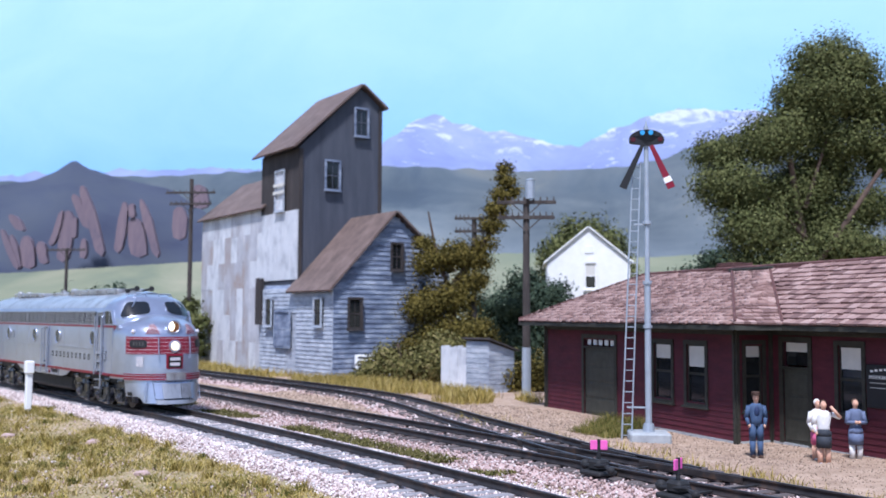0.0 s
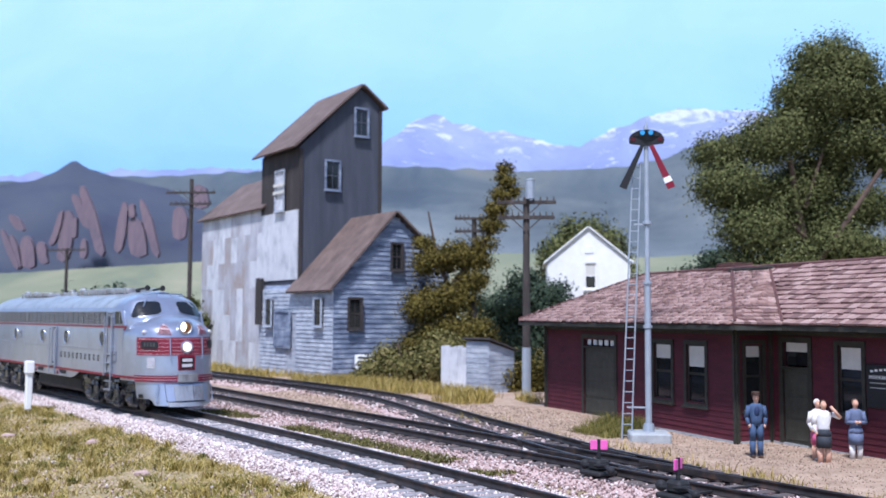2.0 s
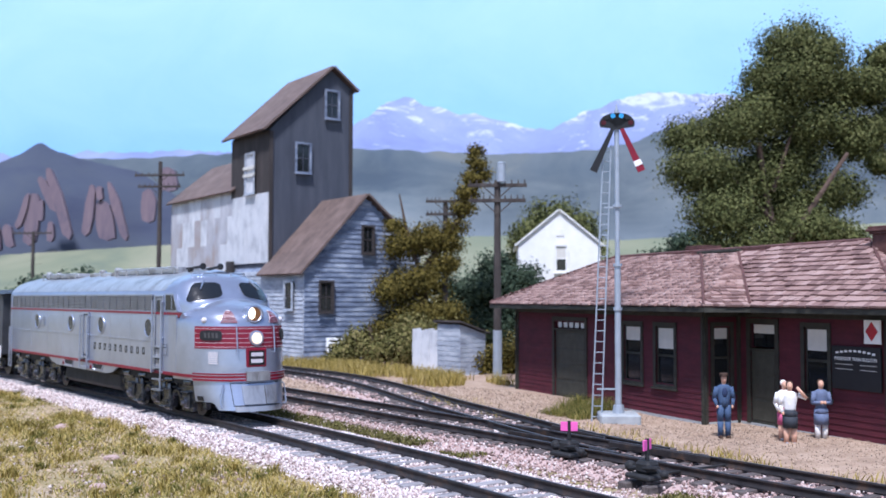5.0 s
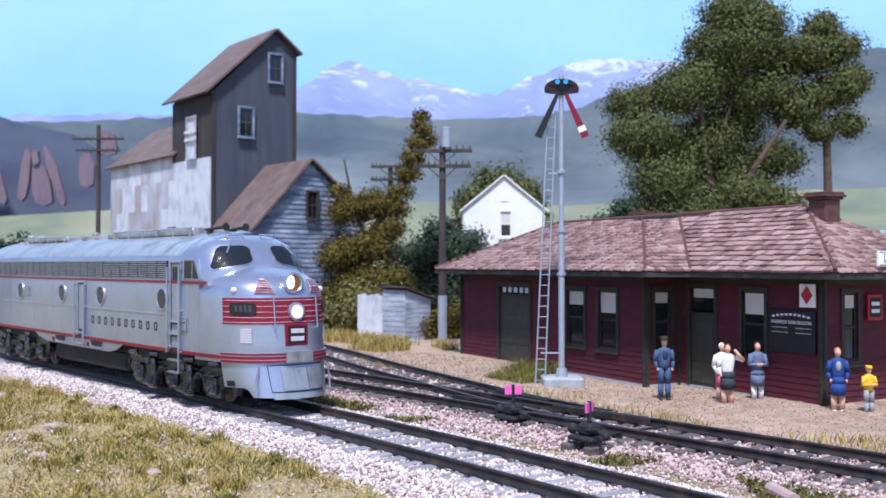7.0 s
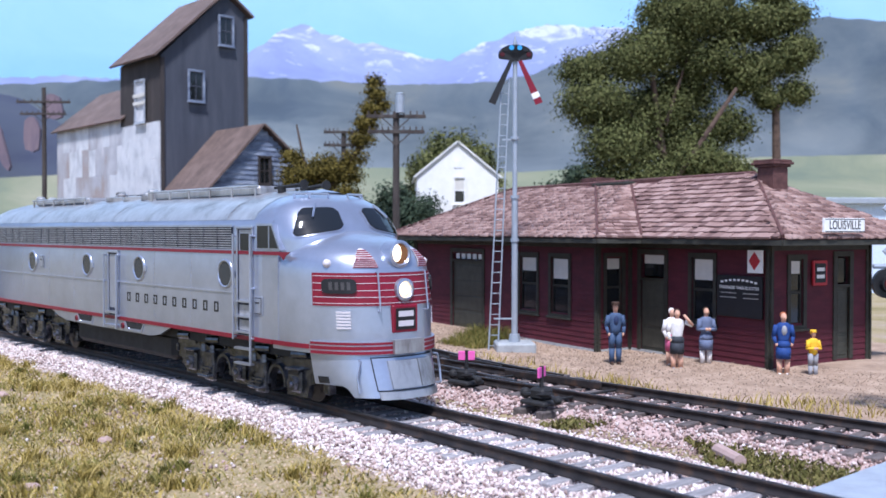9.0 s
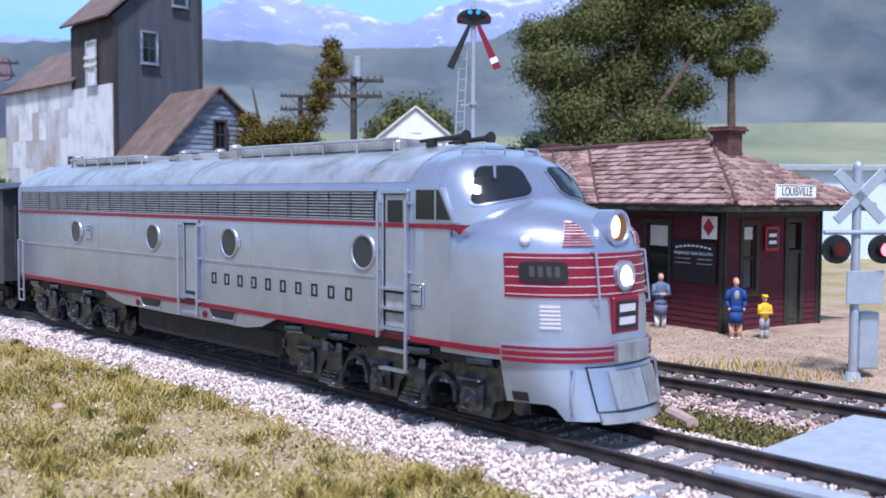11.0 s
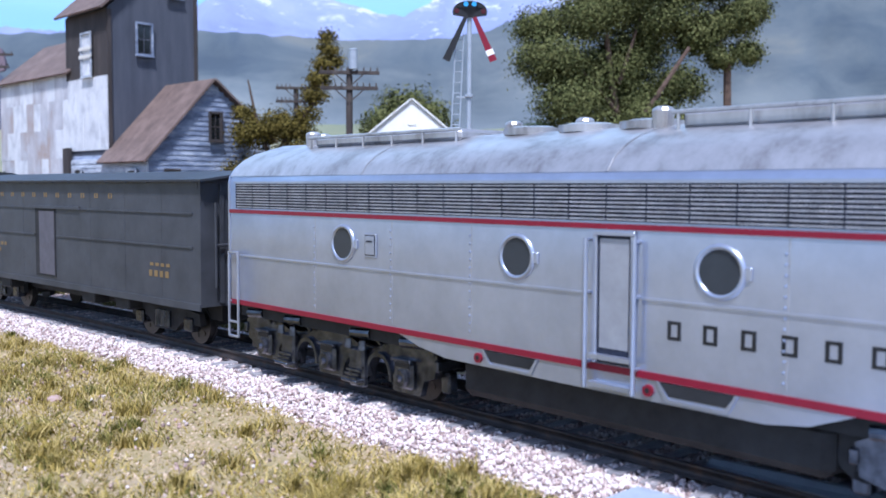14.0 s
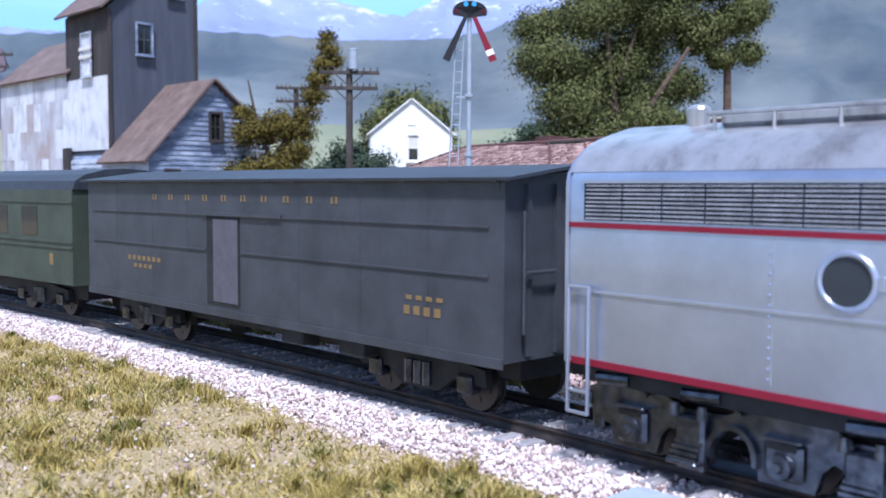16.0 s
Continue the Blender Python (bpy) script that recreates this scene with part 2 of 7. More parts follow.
def slab(bm, corners, thick):
    """A plate of that thickness below a flat polygon of places."""
    vs = [Vector(c) for c in corners]
    n = (vs[1] - vs[0]).cross(vs[-1] - vs[0]).normalized()
    top = [bm.verts.new(v) for v in vs]
    bot = [bm.verts.new(v - n * thick) for v in vs]
    k = len(vs)
    fs = [bm.faces.new(top), bm.faces.new(bot)] + [bm.faces.new((top[i], top[(i + 1) % k], bot[(i + 1) % k], bot[i])) for i in range(k)]
    bmesh.ops.recalc_face_normals(bm, faces=fs)
    return bm


def loft(bm, rings, close=True, caps=True):
    vr = [[bm.verts.new(p) for p in r] for r in rings]
    n = len(vr[0])
    fs = []
    for a, b in zip(vr, vr[1:]):
        for i in range(n if close else n - 1):
            fs.append(bm.faces.new((a[i], a[(i + 1) % n], b[(i + 1) % n], b[i])))
    if caps:
        fs += [bm.faces.new(vr[0]), bm.faces.new(vr[-1])]
    bmesh.ops.recalc_face_normals(bm, faces=fs)
    return bm


def B():
    return bmesh.new()


STRETCH = [1.0]


def part(name, bm, mat, parent, label="", smooth=False, at=None):
    """Links a bmesh, in full-size metres, as one mesh object under a thing or a part."""
    bmesh.ops.scale(bm, vec=(S * STRETCH[0], S, S), verts=bm.verts)
    me = bpy.data.meshes.new(name)
    bm.to_mesh(me)
    bm.free()
    me.materials.append(M[mat].m)
    if smooth:
        me.shade_smooth()
    ob = new(name, me)
    ob.parent = parent
    if at is not None:
        ob.matrix_basis = at
    if label:
        tagged(ob, label)
    return ob


def again(ob, at, parent=None):
    """Another piece on the same mesh."""
    o = new(ob.name.split(".")[0], ob.data)
    o.parent = parent or ob.parent
    o.matrix_basis = at
    return o


def P(x, y, z, rx=0, ry=0, rz=0):
    return pose(x * S, y * S, z * S, rx, ry, rz)


def thing(name, m, label, category="", group="", kind=""):
    ob = new(name)
    ob.empty_display_size = 0.01
    ob.matrix_basis = m
    return tagged(ob, label, category, group, kind)


def soup(name, V, F, mat, parent=None, smooth=False):
    """One mesh from arrays of places (full-size metres) and of equal polygons."""
    V, F = np.asarray(V, dtype=np.float32) * S, np.asarray(F, dtype=np.int32)
    me = bpy.data.meshes.new(name)
    me.vertices.add(len(V))
    me.vertices.foreach_set("co", V.ravel())
    k = F.shape[1]
    me.loops.add(F.size)
    me.loops.foreach_set("vertex_index", F.ravel())
    me.polygons.add(len(F))
    me.polygons.foreach_set("loop_start", np.arange(0, F.size, k, dtype=np.int32))
    me.update(calc_edges=True)
    me.validate()
    me.materials.append(M[mat].m)
    if smooth:
        me.shade_smooth()
    ob = new(name, me)
    ob.parent = parent
    return ob


def lettering(name, text, size, mat, parent, m, label="", width=1.0, space=1.0):
    """Raised letters on a thing, in the built-in font, turned into a mesh."""
    cu = bpy.data.curves.new(name, "FONT")
    cu.body, cu.size, cu.align_x, cu.align_y, cu.extrude, cu.space_character = text, size * S, "CENTER", "CENTER", 0.004 * S, space
    tmp = bpy.data.objects.new(name, cu)
    scene.collection.objects.link(tmp)
    me = bpy.data.meshes.new_from_object(tmp.evaluated_get(bpy.context.evaluated_depsgraph_get()))
    bpy.data.objects.remove(tmp)
    me.transform(Matrix.Diagonal((width, 1, 1, 1)))
    me.materials.clear()
    me.materials.append(M[mat].m)
    ob = new(name, me)
    ob.parent = parent
    ob.matrix_basis = m
    if label:
        tagged(ob, label)
    return ob


# ---- ground and tracks ----
def main_y(x):
    return 12.30 - 0.0163 * (x + 20) - 0.00183 * (x + 20) ** 2


def ridge_path(pts, step=0.25):
    """A smooth line through a few places, by even steps."""
    pts = np.array(pts, float)
    t = np.concatenate([[0], np.cumsum(np.hypot(*np.diff(pts, axis=0).T))])
    q = np.arange(0, t[-1], step)
    out = np.stack([np.interp(q, t, pts[:, i]) for i in (0, 1)], 1)
    ker = np.hanning(25) / np.hanning(25).sum()
    pad = np.pad(out, ((12, 12), (0, 0)), mode="reflect", reflect_type="odd")
    return np.stack([np.convolve(pad[:, i], ker, "valid") for i in (0, 1)], 1)


xs = np.arange(-120, 12, 0.25)
PATH_MAIN = np.stack([xs, np.array([main_y(x) for x in xs])], 1)
PATH_SIDING = np.stack([xs, np.full(len(xs), 17.15) + 0.35 * np.clip((-38 - xs) / 40, -0.0, 3)], 1)
PATH_SPUR = ridge_path([(-14, 17.15), (-19, 17.8), (-22, 18.6), (-28, 20.1), (-33, 21.6), (-37, 22.6), (-41, 23.0), (-48, 22.7), (-60, 22.0), (-90, 21.0), (-120, 20.5)])


def swept(path, off, profile):
    """Rings of a profile of (sideways, up) pairs along a path, off metres to its left."""
    t = np.gradient(path, axis=0)
    t /= np.linalg.norm(t, axis=1)[:, None]
    n = np.stack([-t[:, 1], t[:, 0]], 1)
    k = len(profile)
    V = np.zeros((len(path), k, 3))
    for i, (a, b) in enumerate(profile):
        V[:, i, :2] = path + n * (off + a)
        V[:, i, 2] = b
    m = len(path)
    F = [(r * k + i, r * k + (i + 1) % k, (r + 1) * k + (i + 1) % k, (r + 1) * k + i) for r in range(m - 1) for i in range(k)]
    return V.reshape(-1, 3), np.array(F)


RAIL = [(-0.035, -0.045), (-0.035, 0.0), (0.035, 0.0), (0.035, -0.045), (0.012, -0.06), (0.012, -0.15), (0.07, -0.165), (0.07, -0.18), (-0.07, -0.18), (-0.07, -0.165), (-0.012, -0.15), (-0.012, -0.06)]


def track(label, path, tie_material, first, last, hidden=()):
    tr = thing("track", P(0, 0, 0), label, "railway track", "tracks", "structure")
    sub = path[(path[:, 0] >= first) & (path[:, 0] <= last)]
    for off in (-0.7525, 0.7525):
        V, F = swept(sub, off, RAIL)
        r = soup("rail", V, F, "rail", tr)
        V, F = swept(sub, off, [(-0.03, 0.002), (0.03, 0.002), (0.03, -0.01), (-0.03, -0.01)])
        soup("rail_head", V, F, "railhead", r)
    bm = B()
    box(bm, -0.115, 0.115, -1.3, 1.3, -0.17, 0.0, 0.015)
    one = None
    seg = np.hypot(*np.diff(sub, axis=0).T)
    s = np.concatenate([[0], np.cumsum(seg)])
    rnd = random.Random(4)
    n = 0
    for q in np.arange(0.2, s[-1], 0.56):
        i = min(np.searchsorted(s, q), len(sub) - 2)
        x, y = sub[i]
        if any(a < x < b for a, b in hidden):
            continue
        h = math.degrees(math.atan2(*(sub[i + 1] - sub[i - 1])[::-1]))
        m = P(x, y + rnd.uniform(-0.05, 0.05), -0.185 + rnd.uniform(-0.02, 0.005), 0, rnd.uniform(-2, 2), h + rnd.uniform(-3, 3))
        if one is None:
            one = part("tie", bm, tie_material, tr, at=m)
        else:
            again(one, m)
        n += 1
    return tr


track("black-sided steel rails on pale grey ties", PATH_MAIN, "paletie", -75, 8)
track("dark steel rails on dark brown wooden ties", PATH_SIDING, "tie", -80, 8)
track("dark steel spur rails curving away on brown ties", PATH_SPUR, "tie", -80, -15.5, ((-23, 0),))


def near_y(path, x):
    o = np.argsort(path[:, 0])
    return np.interp(x, path[o, 0], path[o, 1])


def ground_z(x, y):
    """Height of the ground, with the ballast banks left out."""
    return -0.42 + 0.10 * noise.noise((x * 0.12, y * 0.12, 0)) + 0.05 * noise.noise((x * 0.5, y * 0.5, 3)) + (0.1 if 19.5 < y < 34 and x > -45 else 0.0) * min(1, max(0, (y - 19.5) / 2))


def grid(name, x0, x1, y0, y1, step, zf, mat, label, category):
    nx, ny = int((x1 - x0) / step) + 1, int((y1 - y0) / step) + 1
    V = [(x0 + i * step, y0 + j * step, zf(x0 + i * step, y0 + j * step)) for j in range(ny) for i in range(nx)]
    F = [(j * nx + i, j * nx + i + 1, (j + 1) * nx + i + 1, (j + 1) * nx + i) for j in range(ny - 1) for i in range(nx - 1)]
    return tagged(soup(name, V, F, mat, None, True), label, category, "", "structure")


grid("ground", -190, 40, -30, 150, 1.0, ground_z, "ground", "straw-coloured grass and earth on a model railway layout", "ground")


def dirt_z(x, y):
    e = min(y - 19.4, 33 - y, x + 62, 6 - x) / 1.2 + 0.8 * noise.noise((x * 0.4, y * 0.4, 9))
    return ground_z(x, y) + 0.05 * min(1, max(-1.5, e))


grid("dirt_yard", -64, 8, 18.4, 34, 0.4, dirt_z, "dirt", "sandy brown dirt platform beside the station", "dirt")


def bank(name, path, half, first, last, label, mat):
    """A low bank of stones: a raised bed and loose stones on it."""
    sub = path[(path[:, 0] >= first) & (path[:, 0] <= last)]
    V, F = swept(sub, 0, [(-half - 1.1, -0.62), (-half, -0.27), (half, -0.27), (half + 1.1, -0.62)])
    bed = tagged(soup(name, V, F, mat), label, "ballast", "", "stuff")
    return sub


OCT_V = np.array([(1, 0, 0), (-1, 0, 0), (0, 1, 0), (0, -1, 0), (0, 0, 1), (0, 0, -1)], float)
OCT_F = np.array([(0, 2, 4), (2, 1, 4), (1, 3, 4), (3, 0, 4), (2, 0, 5), (1, 2, 5), (3, 1, 5), (0, 3, 5)])


def stones(name, places, sizes, mat, label, seed, category="ballast"):
    g = np.random.RandomState(seed)
    n = len(places)
    R = g.normal(size=(n, 3, 3))
    q, _ = np.linalg.qr(R)
    base = OCT_V[None] * sizes[:, None, None] * g.uniform(0.55, 1.25, (n, 6, 1))
    V = np.einsum("nij,nkj->nki", q, base) + places[:, None, :]
    F = OCT_F[None] + (np.arange(n) * 6)[:, None, None]
    return tagged(soup(name, V.reshape(-1, 3), F.reshape(-1, 3), mat), label, category, "", "stuff")


def bank_stones(path, half, first, last, count, size, mat, label, seed, power=1.0):
    g = np.random.RandomState(seed)
    sub = path[(path[:, 0] >= first) & (path[:, 0] <= last)]
    t = np.gradient(sub, axis=0)
    t /= np.linalg.norm(t, axis=1)[:, None]
    nrm = np.stack([-t[:, 1], t[:, 0]], 1)
    u = g.uniform(0, 1, count) ** power
    i = np.clip(((1 - u) * len(sub)).astype(int), 0, len(sub) - 1)
    w = g.uniform(-half - 1.3, half + 1.3, count)
    z = np.where(np.abs(w) < half, -0.25, -0.25 - (np.abs(w) - half) * 0.31)
    pl = np.zeros((count, 3))
    pl[:, :2] = sub[i] + nrm[i] * w[:, None] + g.uniform(-0.15, 0.15, (count, 2))
    pl[:, 2] = z + g.uniform(-0.02, 0.03, count)
    keep = np.ones(count, bool)
    inside = np.abs(w) < 1.3
    keep &= ~(inside & (np.abs(np.abs(w) - 0.7525) < 0.12))
    pl = pl[keep]
    return stones("ballast_stones", pl, g.uniform(0.5, 1.3, len(pl)) * size, mat, label, seed)


bank("ballast_bed", PATH_MAIN, 1.55, -75, 8, "pale pinkish grey ballast under the main track", "palestone")
bank("ballast_bed", PATH_SIDING, 1.5, -80, 8, "pink and grey gravel under the siding", "pinkstone")
bank("ballast_bed", PATH_SPUR, 1.4, -80, -16, "pink and grey gravel under the spur", "pinkstone")
bank_stones(PATH_MAIN, 1.6, -68, -2, 115000, 0.043, "palestone", "pale pinkish white ballast stones", 5, 1.25)
bank_stones(PATH_SIDING, 1.5, -68, -2, 50000, 0.047, "pinkstone", "pink and grey gravel stones", 6, 1.25)
bank_stones(PATH_SPUR, 1.4, -70, -17, 7000, 0.08, "pinkstone", "pink and grey gravel stones along the spur", 7)


# ---- walls, windows and doors ----
def cells(length, z0, z1, openings):
    """The parts of a wall that its openings (u0, u1, z0, z1) leave."""
    us = sorted({0, length, *[o[0] for o in openings], *[o[1] for o in openings]})
    zs = sorted({z0, z1, *[o[2] for o in openings], *[o[3] for o in openings]})
    for u0, u1 in zip(us, us[1:]):
        for a, b in zip(zs, zs[1:]):
            u, z = (u0 + u1) / 2, (a + b) / 2
            if not any(o[0] < u < o[1] and o[2] < z < o[3] for o in openings):
                yield u0, u1, a, b


def solid_wall(parent, at, length, z0, z1, mat, openings=(), thick=0.2, name="wall"):
    bm = B()
    for u0, u1, a, b in cells(length, z0, z1, openings):
        box(bm, u0, u1, 0.0, thick, a, b)
    return part(name, bm, mat, parent, at=at)


def boards(wall, length, z0, z1, mat, openings=(), expo=0.17, top=None, lip=0.028):
    """Lapped boards on a wall, each its own piece, cut at the openings. top(z) gives the ends where the wall is a gable."""
    n = max(1, round((z1 - z0) / expo))
    e = (z1 - z0) / n
    for i in range(n):
        a, b = z0 + i * e, z0 + (i + 1) * e
        lo, hi = top((a + b) / 2) if top else (0, length)
        cuts = [(lo, hi)]
        for o in openings:
            if o[2] < (a + b) / 2 < o[3]:
                cuts = [s for c in cuts for s in ((c[0], min(c[1], o[0])), (max(c[0], o[1]), c[1])) if s[1] - s[0] > 0.02]
        for u0, u1 in cuts:
            bm = B()
            prism(bm, [(-lip, a), (-0.004, b + 0.01), (0.0, b + 0.01), (0.0, a)], "x", u0, u1)
            part("board", bm, mat, wall)


def window(parent, at, w, h, trim="trim", shade=0.35, bars=1, sash="trim", mid=True, glass="glass"):
    """A sash window in an opening w wide and h high, from its lower left corner."""
    bm = B()
    t = 0.13
    box(bm, -t, w + t, -0.06, 0.02, -t * 0.7, 0.0)
    box(bm, -t, w + t, -0.06, 0.02, h, h + t)
    box(bm, -t, 0, -0.055, 0.02, 0.0, h)
    box(bm, w, w + t, -0.055, 0.02, 0.0, h)
    win = part("window", bm, trim, parent, at=at)
    bm = B()
    box(bm, -t - 0.05, w + t + 0.05, -0.12, 0.0, -t * 0.7 - 0.06, -t * 0.7)
    part("sill", bm, trim, win)
    bm = B()
    s = 0.06
    for x0, x1, z0, z1 in ((0, s, 0, h), (w - s, w, 0, h), (s, w - s, 0, s), (s, w - s, h - s, h)):
        box(bm, x0, x1, 0.03, 0.08, z0, z1)
    if mid:
        box(bm, s, w - s, 0.025, 0.08, h / 2 - 0.035, h / 2 + 0.035)
    for i in range(bars - 1):
        x = w * (i + 1) / bars
        box(bm, x - 0.025, x + 0.025, 0.035, 0.07, s, h - s)
    part("sash", bm, sash, win)
    for z0, z1 in ((0, h / 2), (h / 2, h)):
        bm = B()
        box(bm, s, w - s, 0.05, 0.06, z0 + s * 0.8, z1 - s * 0.8)
        part("pane", bm, glass, win)
    if shade:
        bm = B()
        box(bm, s, w - s, 0.043, 0.047, h * (1 - shade), h - s)
        part("shade", bm, "shade", win, "white pull-down shade")
    bm = B()
    box(bm, 0, w, 0.12, 0.16, 0, h)
    part("backing", bm, "signblack", win)
    return win


def door(parent, at, w, h, panels=3, transom=0.0, mat="doorpaint", trim="trim"):
    t = 0.15
    bm = B()
    box(bm, -t, 0, -0.06, 0.04, 0, h + t)
    box(bm, w, w + t, -0.06, 0.04, 0, h + t)
    box(bm, 0, w, -0.06, 0.04, h, h + t)
    if transom:
        box(bm, 0, w, -0.05, 0.04, h - transom - 0.08, h - transom)
    d = part("door", bm, trim, parent, at=at)
    hh = h - transom - (0.08 if transom else 0)
    bm = B()
    box(bm, 0, w, 0.03, 0.09, 0.0, hh)
    leaf = part("leaf", bm, mat, d)
    e = (hh - 0.15) / panels
    for i in range(panels):
        bm = B()
        box(bm, 0.1, w - 0.1, 0.012, 0.034, 0.12 + i * e, 0.12 + (i + 1) * e - 0.09, 0.008)
        part("panel", bm, mat, d)
    return d


# ---- the station ----
ST = -12.2
depot = thing("station_building", P(-31.2, 26.75, -0.36, 0, 0, ST), "maroon clapboard railway station with cedar shingle roof", "station")
G0, WT = 0.0, 3.62


def wall_at(x, y, deg):
    return P(x, y, 0, 0, 0, deg)


def depot_wall(at, length, openings):
    w = solid_wall(depot, at, length, 0.0, WT, "maroon", openings)
    boards(w, length, 0.12, WT - 0.1, "maroon", openings)
    for u in (0.0, length):
        part("corner_board", box(B(), u - 0.11, u + 0.11, -0.05, 0.0, 0.0, WT), "trim", depot, at=at)
    bm = B()
    box(bm, 0.11, length - 0.11, -0.045, 0.0, -0.15, 0.12)
    part("footing", bm, "concrete", depot, "pale stone footing", at=at)
    bm = B()
    box(bm, 0.11, length - 0.11, -0.05, 0.0, WT - 0.28, WT)
    part("frieze", bm, "trim", depot, at=at)
    return w


def M2(at, x, z, y=0.0):
    return at @ P(x, y, z)


front = wall_at(0, 0, 0)
FO = [(3.05, 5.25, 0.1, 3.05), (7.75, 8.75, 1.1, 3.0), (9.58, 10.55, 1.1, 3.0)]
depot_wall(front, 12.0, FO)
door(depot, M2(front, 3.05, 0.1), 2.2, 2.95, 4, 0.3)
bm = B()
for i in range(5):
    box(bm, 3.2 + i * 0.41, 3.47 + i * 0.41, 0.05, 0.06, 2.79, 2.99)
part("transom_lights", bm, "whitepaint", depot, "row of small white transom panes", at=front)
window(depot, M2(front, 7.75, 1.1), 1.0, 1.9, shade=0.27)
window(depot, M2(front, 9.58, 1.1), 0.97, 1.9, shade=0.38)
side = wall_at(12.0, 0, 90)
SO = [(0.35, 0.98, 1.1, 3.05)]
depot_wall(side, 1.35, SO)
window(depot, M2(side, 0.35, 1.1), 0.63, 1.95, shade=0.2)
right = wall_at(12.0, 1.35, 0)
RO = [(0.55, 1.62, 0.1, 3.15), (2.78, 3.65, 1.2, 3.1)]
depot_wall(right, 5.7, RO)
door(depot, M2(right, 0.55, 0.1), 1.07, 3.05, 3, 0.75)
bm = B()
box(bm, 0.62, 1.55, 0.05, 0.06, 2.45, 3.12)
tr = part("transom_pane", bm, "glass", depot, at=right)
bm = B()
box(bm, 0.64, 1.53, 0.042, 0.046, 2.85, 3.12)
part("transom_shade", bm, "shade", depot, at=right)
window(depot, M2(right, 2.78, 1.2), 0.87, 1.9, shade=0.35)
end = wall_at(17.7, 1.35, 90)
EO = [(0.78, 1.3, 1.25, 3.1), (2.7, 3.25, 0.2, 3.15)]
depot_wall(end, 4.1, EO)
window(depot, M2(end, 0.78, 1.25), 0.52, 1.85, shade=0.22)
door(depot, M2(end, 2.7, 0.2), 0.55, 2.95, 3, 0.8)
bm = B()
box(bm, 2.75, 3.2, 0.05, 0.06, 2.4, 3.1)
part("transom_pane", bm, "glass", depot, at=end)
for at, ln in ((wall_at(17.7, 5.45, 180), 17.7), (wall_at(0, 5.45, -90), 5.45)):
    depot_wall(at, ln, [])
bm = B()
prism(bm, [(-0.8, -0.8), (13.0, -0.8), (13.4, 0.5), (18.8, 0.5), (18.8, 6.3), (-0.8, 6.3)], "z", WT - 0.02, WT + 0.04)
part("soffit", bm, "trim", depot)
E0, R0 = 3.70, 5.58
LF = [(-0.85, -0.9, E0), (13.1, -0.9, E0), (8.1, 3.05, 5.5), (2.2, 3.3, R0)]
BUMP = [(13.1, -0.9, E0), (13.6, 0.4, E0), (10.0, 3.1, 5.49), (8.1, 3.05, 5.5)]
RF = [(13.6, 0.4, E0), (18.95, 0.4, E0), (15.3, 3.4, R0), (10.0, 3.1, 5.46)]
RH = [(18.95, 0.4, E0), (18.95, 6.4, E0), (15.3, 3.4, R0)]
LH = [(-0.85, 6.4, E0), (-0.85, -0.9, E0), (2.2, 3.35, R0)]
BK = [(18.95, 6.4, E0), (-0.85, 6.4, E0), (2.2, 3.4, R0), (15.3, 3.4, R0)]
MID = [(10.0, 3.1, 5.46), (15.3, 3.4, R0), (2.2, 3.35, R0), (8.1, 3.05, 5.5)]
# the deck's dark colour stands in for shade in the gaps between shingles
for poly in (LF, BUMP[:3], [BUMP[0], BUMP[2], BUMP[3]], RF, RH, LH, BK, MID):
    bm = B()
    slab(bm, poly, 0.1)
    roofdeck = part("roof", bm, "brick", depot)
bm = B()
rod(bm, (2.2, 3.37, R0 + 0.03), (15.3, 3.4, R0 + 0.03), 0.09, n=6)
part("ridge_cap", bm, "brick", depot, "dark red ridge cap")
for a, b in (((13.1, -0.9, E0), (8.1, 3.05, 5.5)), ((13.6, 0.4, E0), (10.0, 3.1, 5.48)), ((18.95, 0.4, E0), (15.3, 3.4, R0)), ((-0.85, -0.9, E0), (2.2, 3.35, R0))):
    up = Vector((0, 0, 0.05))
    part("hip_cap", rod(B(), Vector(a) + up, Vector(b) + up, 0.05, n=6), "brick", depot)
bm = B()
box(bm, 8.0, 10.1, 2.95, 3.2, 5.5, 5.6, 0.02)
part("ridge_cap", bm, "trim", depot)
# fascia boards along the eaves
bm = B()
for (x0, y0), (x1, y1) in (((-0.85, -0.9), (13.1, -0.9)), ((13.1, -0.9), (13.6, 0.4)), ((13.6, 0.4), (18.95, 0.4)), ((18.95, 0.4), (18.95, 6.4)), ((-0.85, -0.9), (-0.85, 6.4))):
    a, b = Vector((x0, y0, 0)), Vector((x1, y1, 0))
    L = (b - a).length
    box(bm, 0, L, -0.02, 0.03, E0 - 0.2, E0 - 0.06, m=Matrix.Translation(a) @ Matrix.Rotation(math.atan2(y1 - y0, x1 - x0), 4, "Z"))
part("fascia", bm, "trim", depot)


def inside(p, poly):
    c = False
    for (x0, y0, *_), (x1, y1, *_) in zip(poly, poly[1:] + poly[:1]):
        if (y0 > p[1]) != (y1 > p[1]) and p[0] < (x1 - x0) * (p[1] - y0) / (y1 - y0) + x0:
            c = not c
    return c


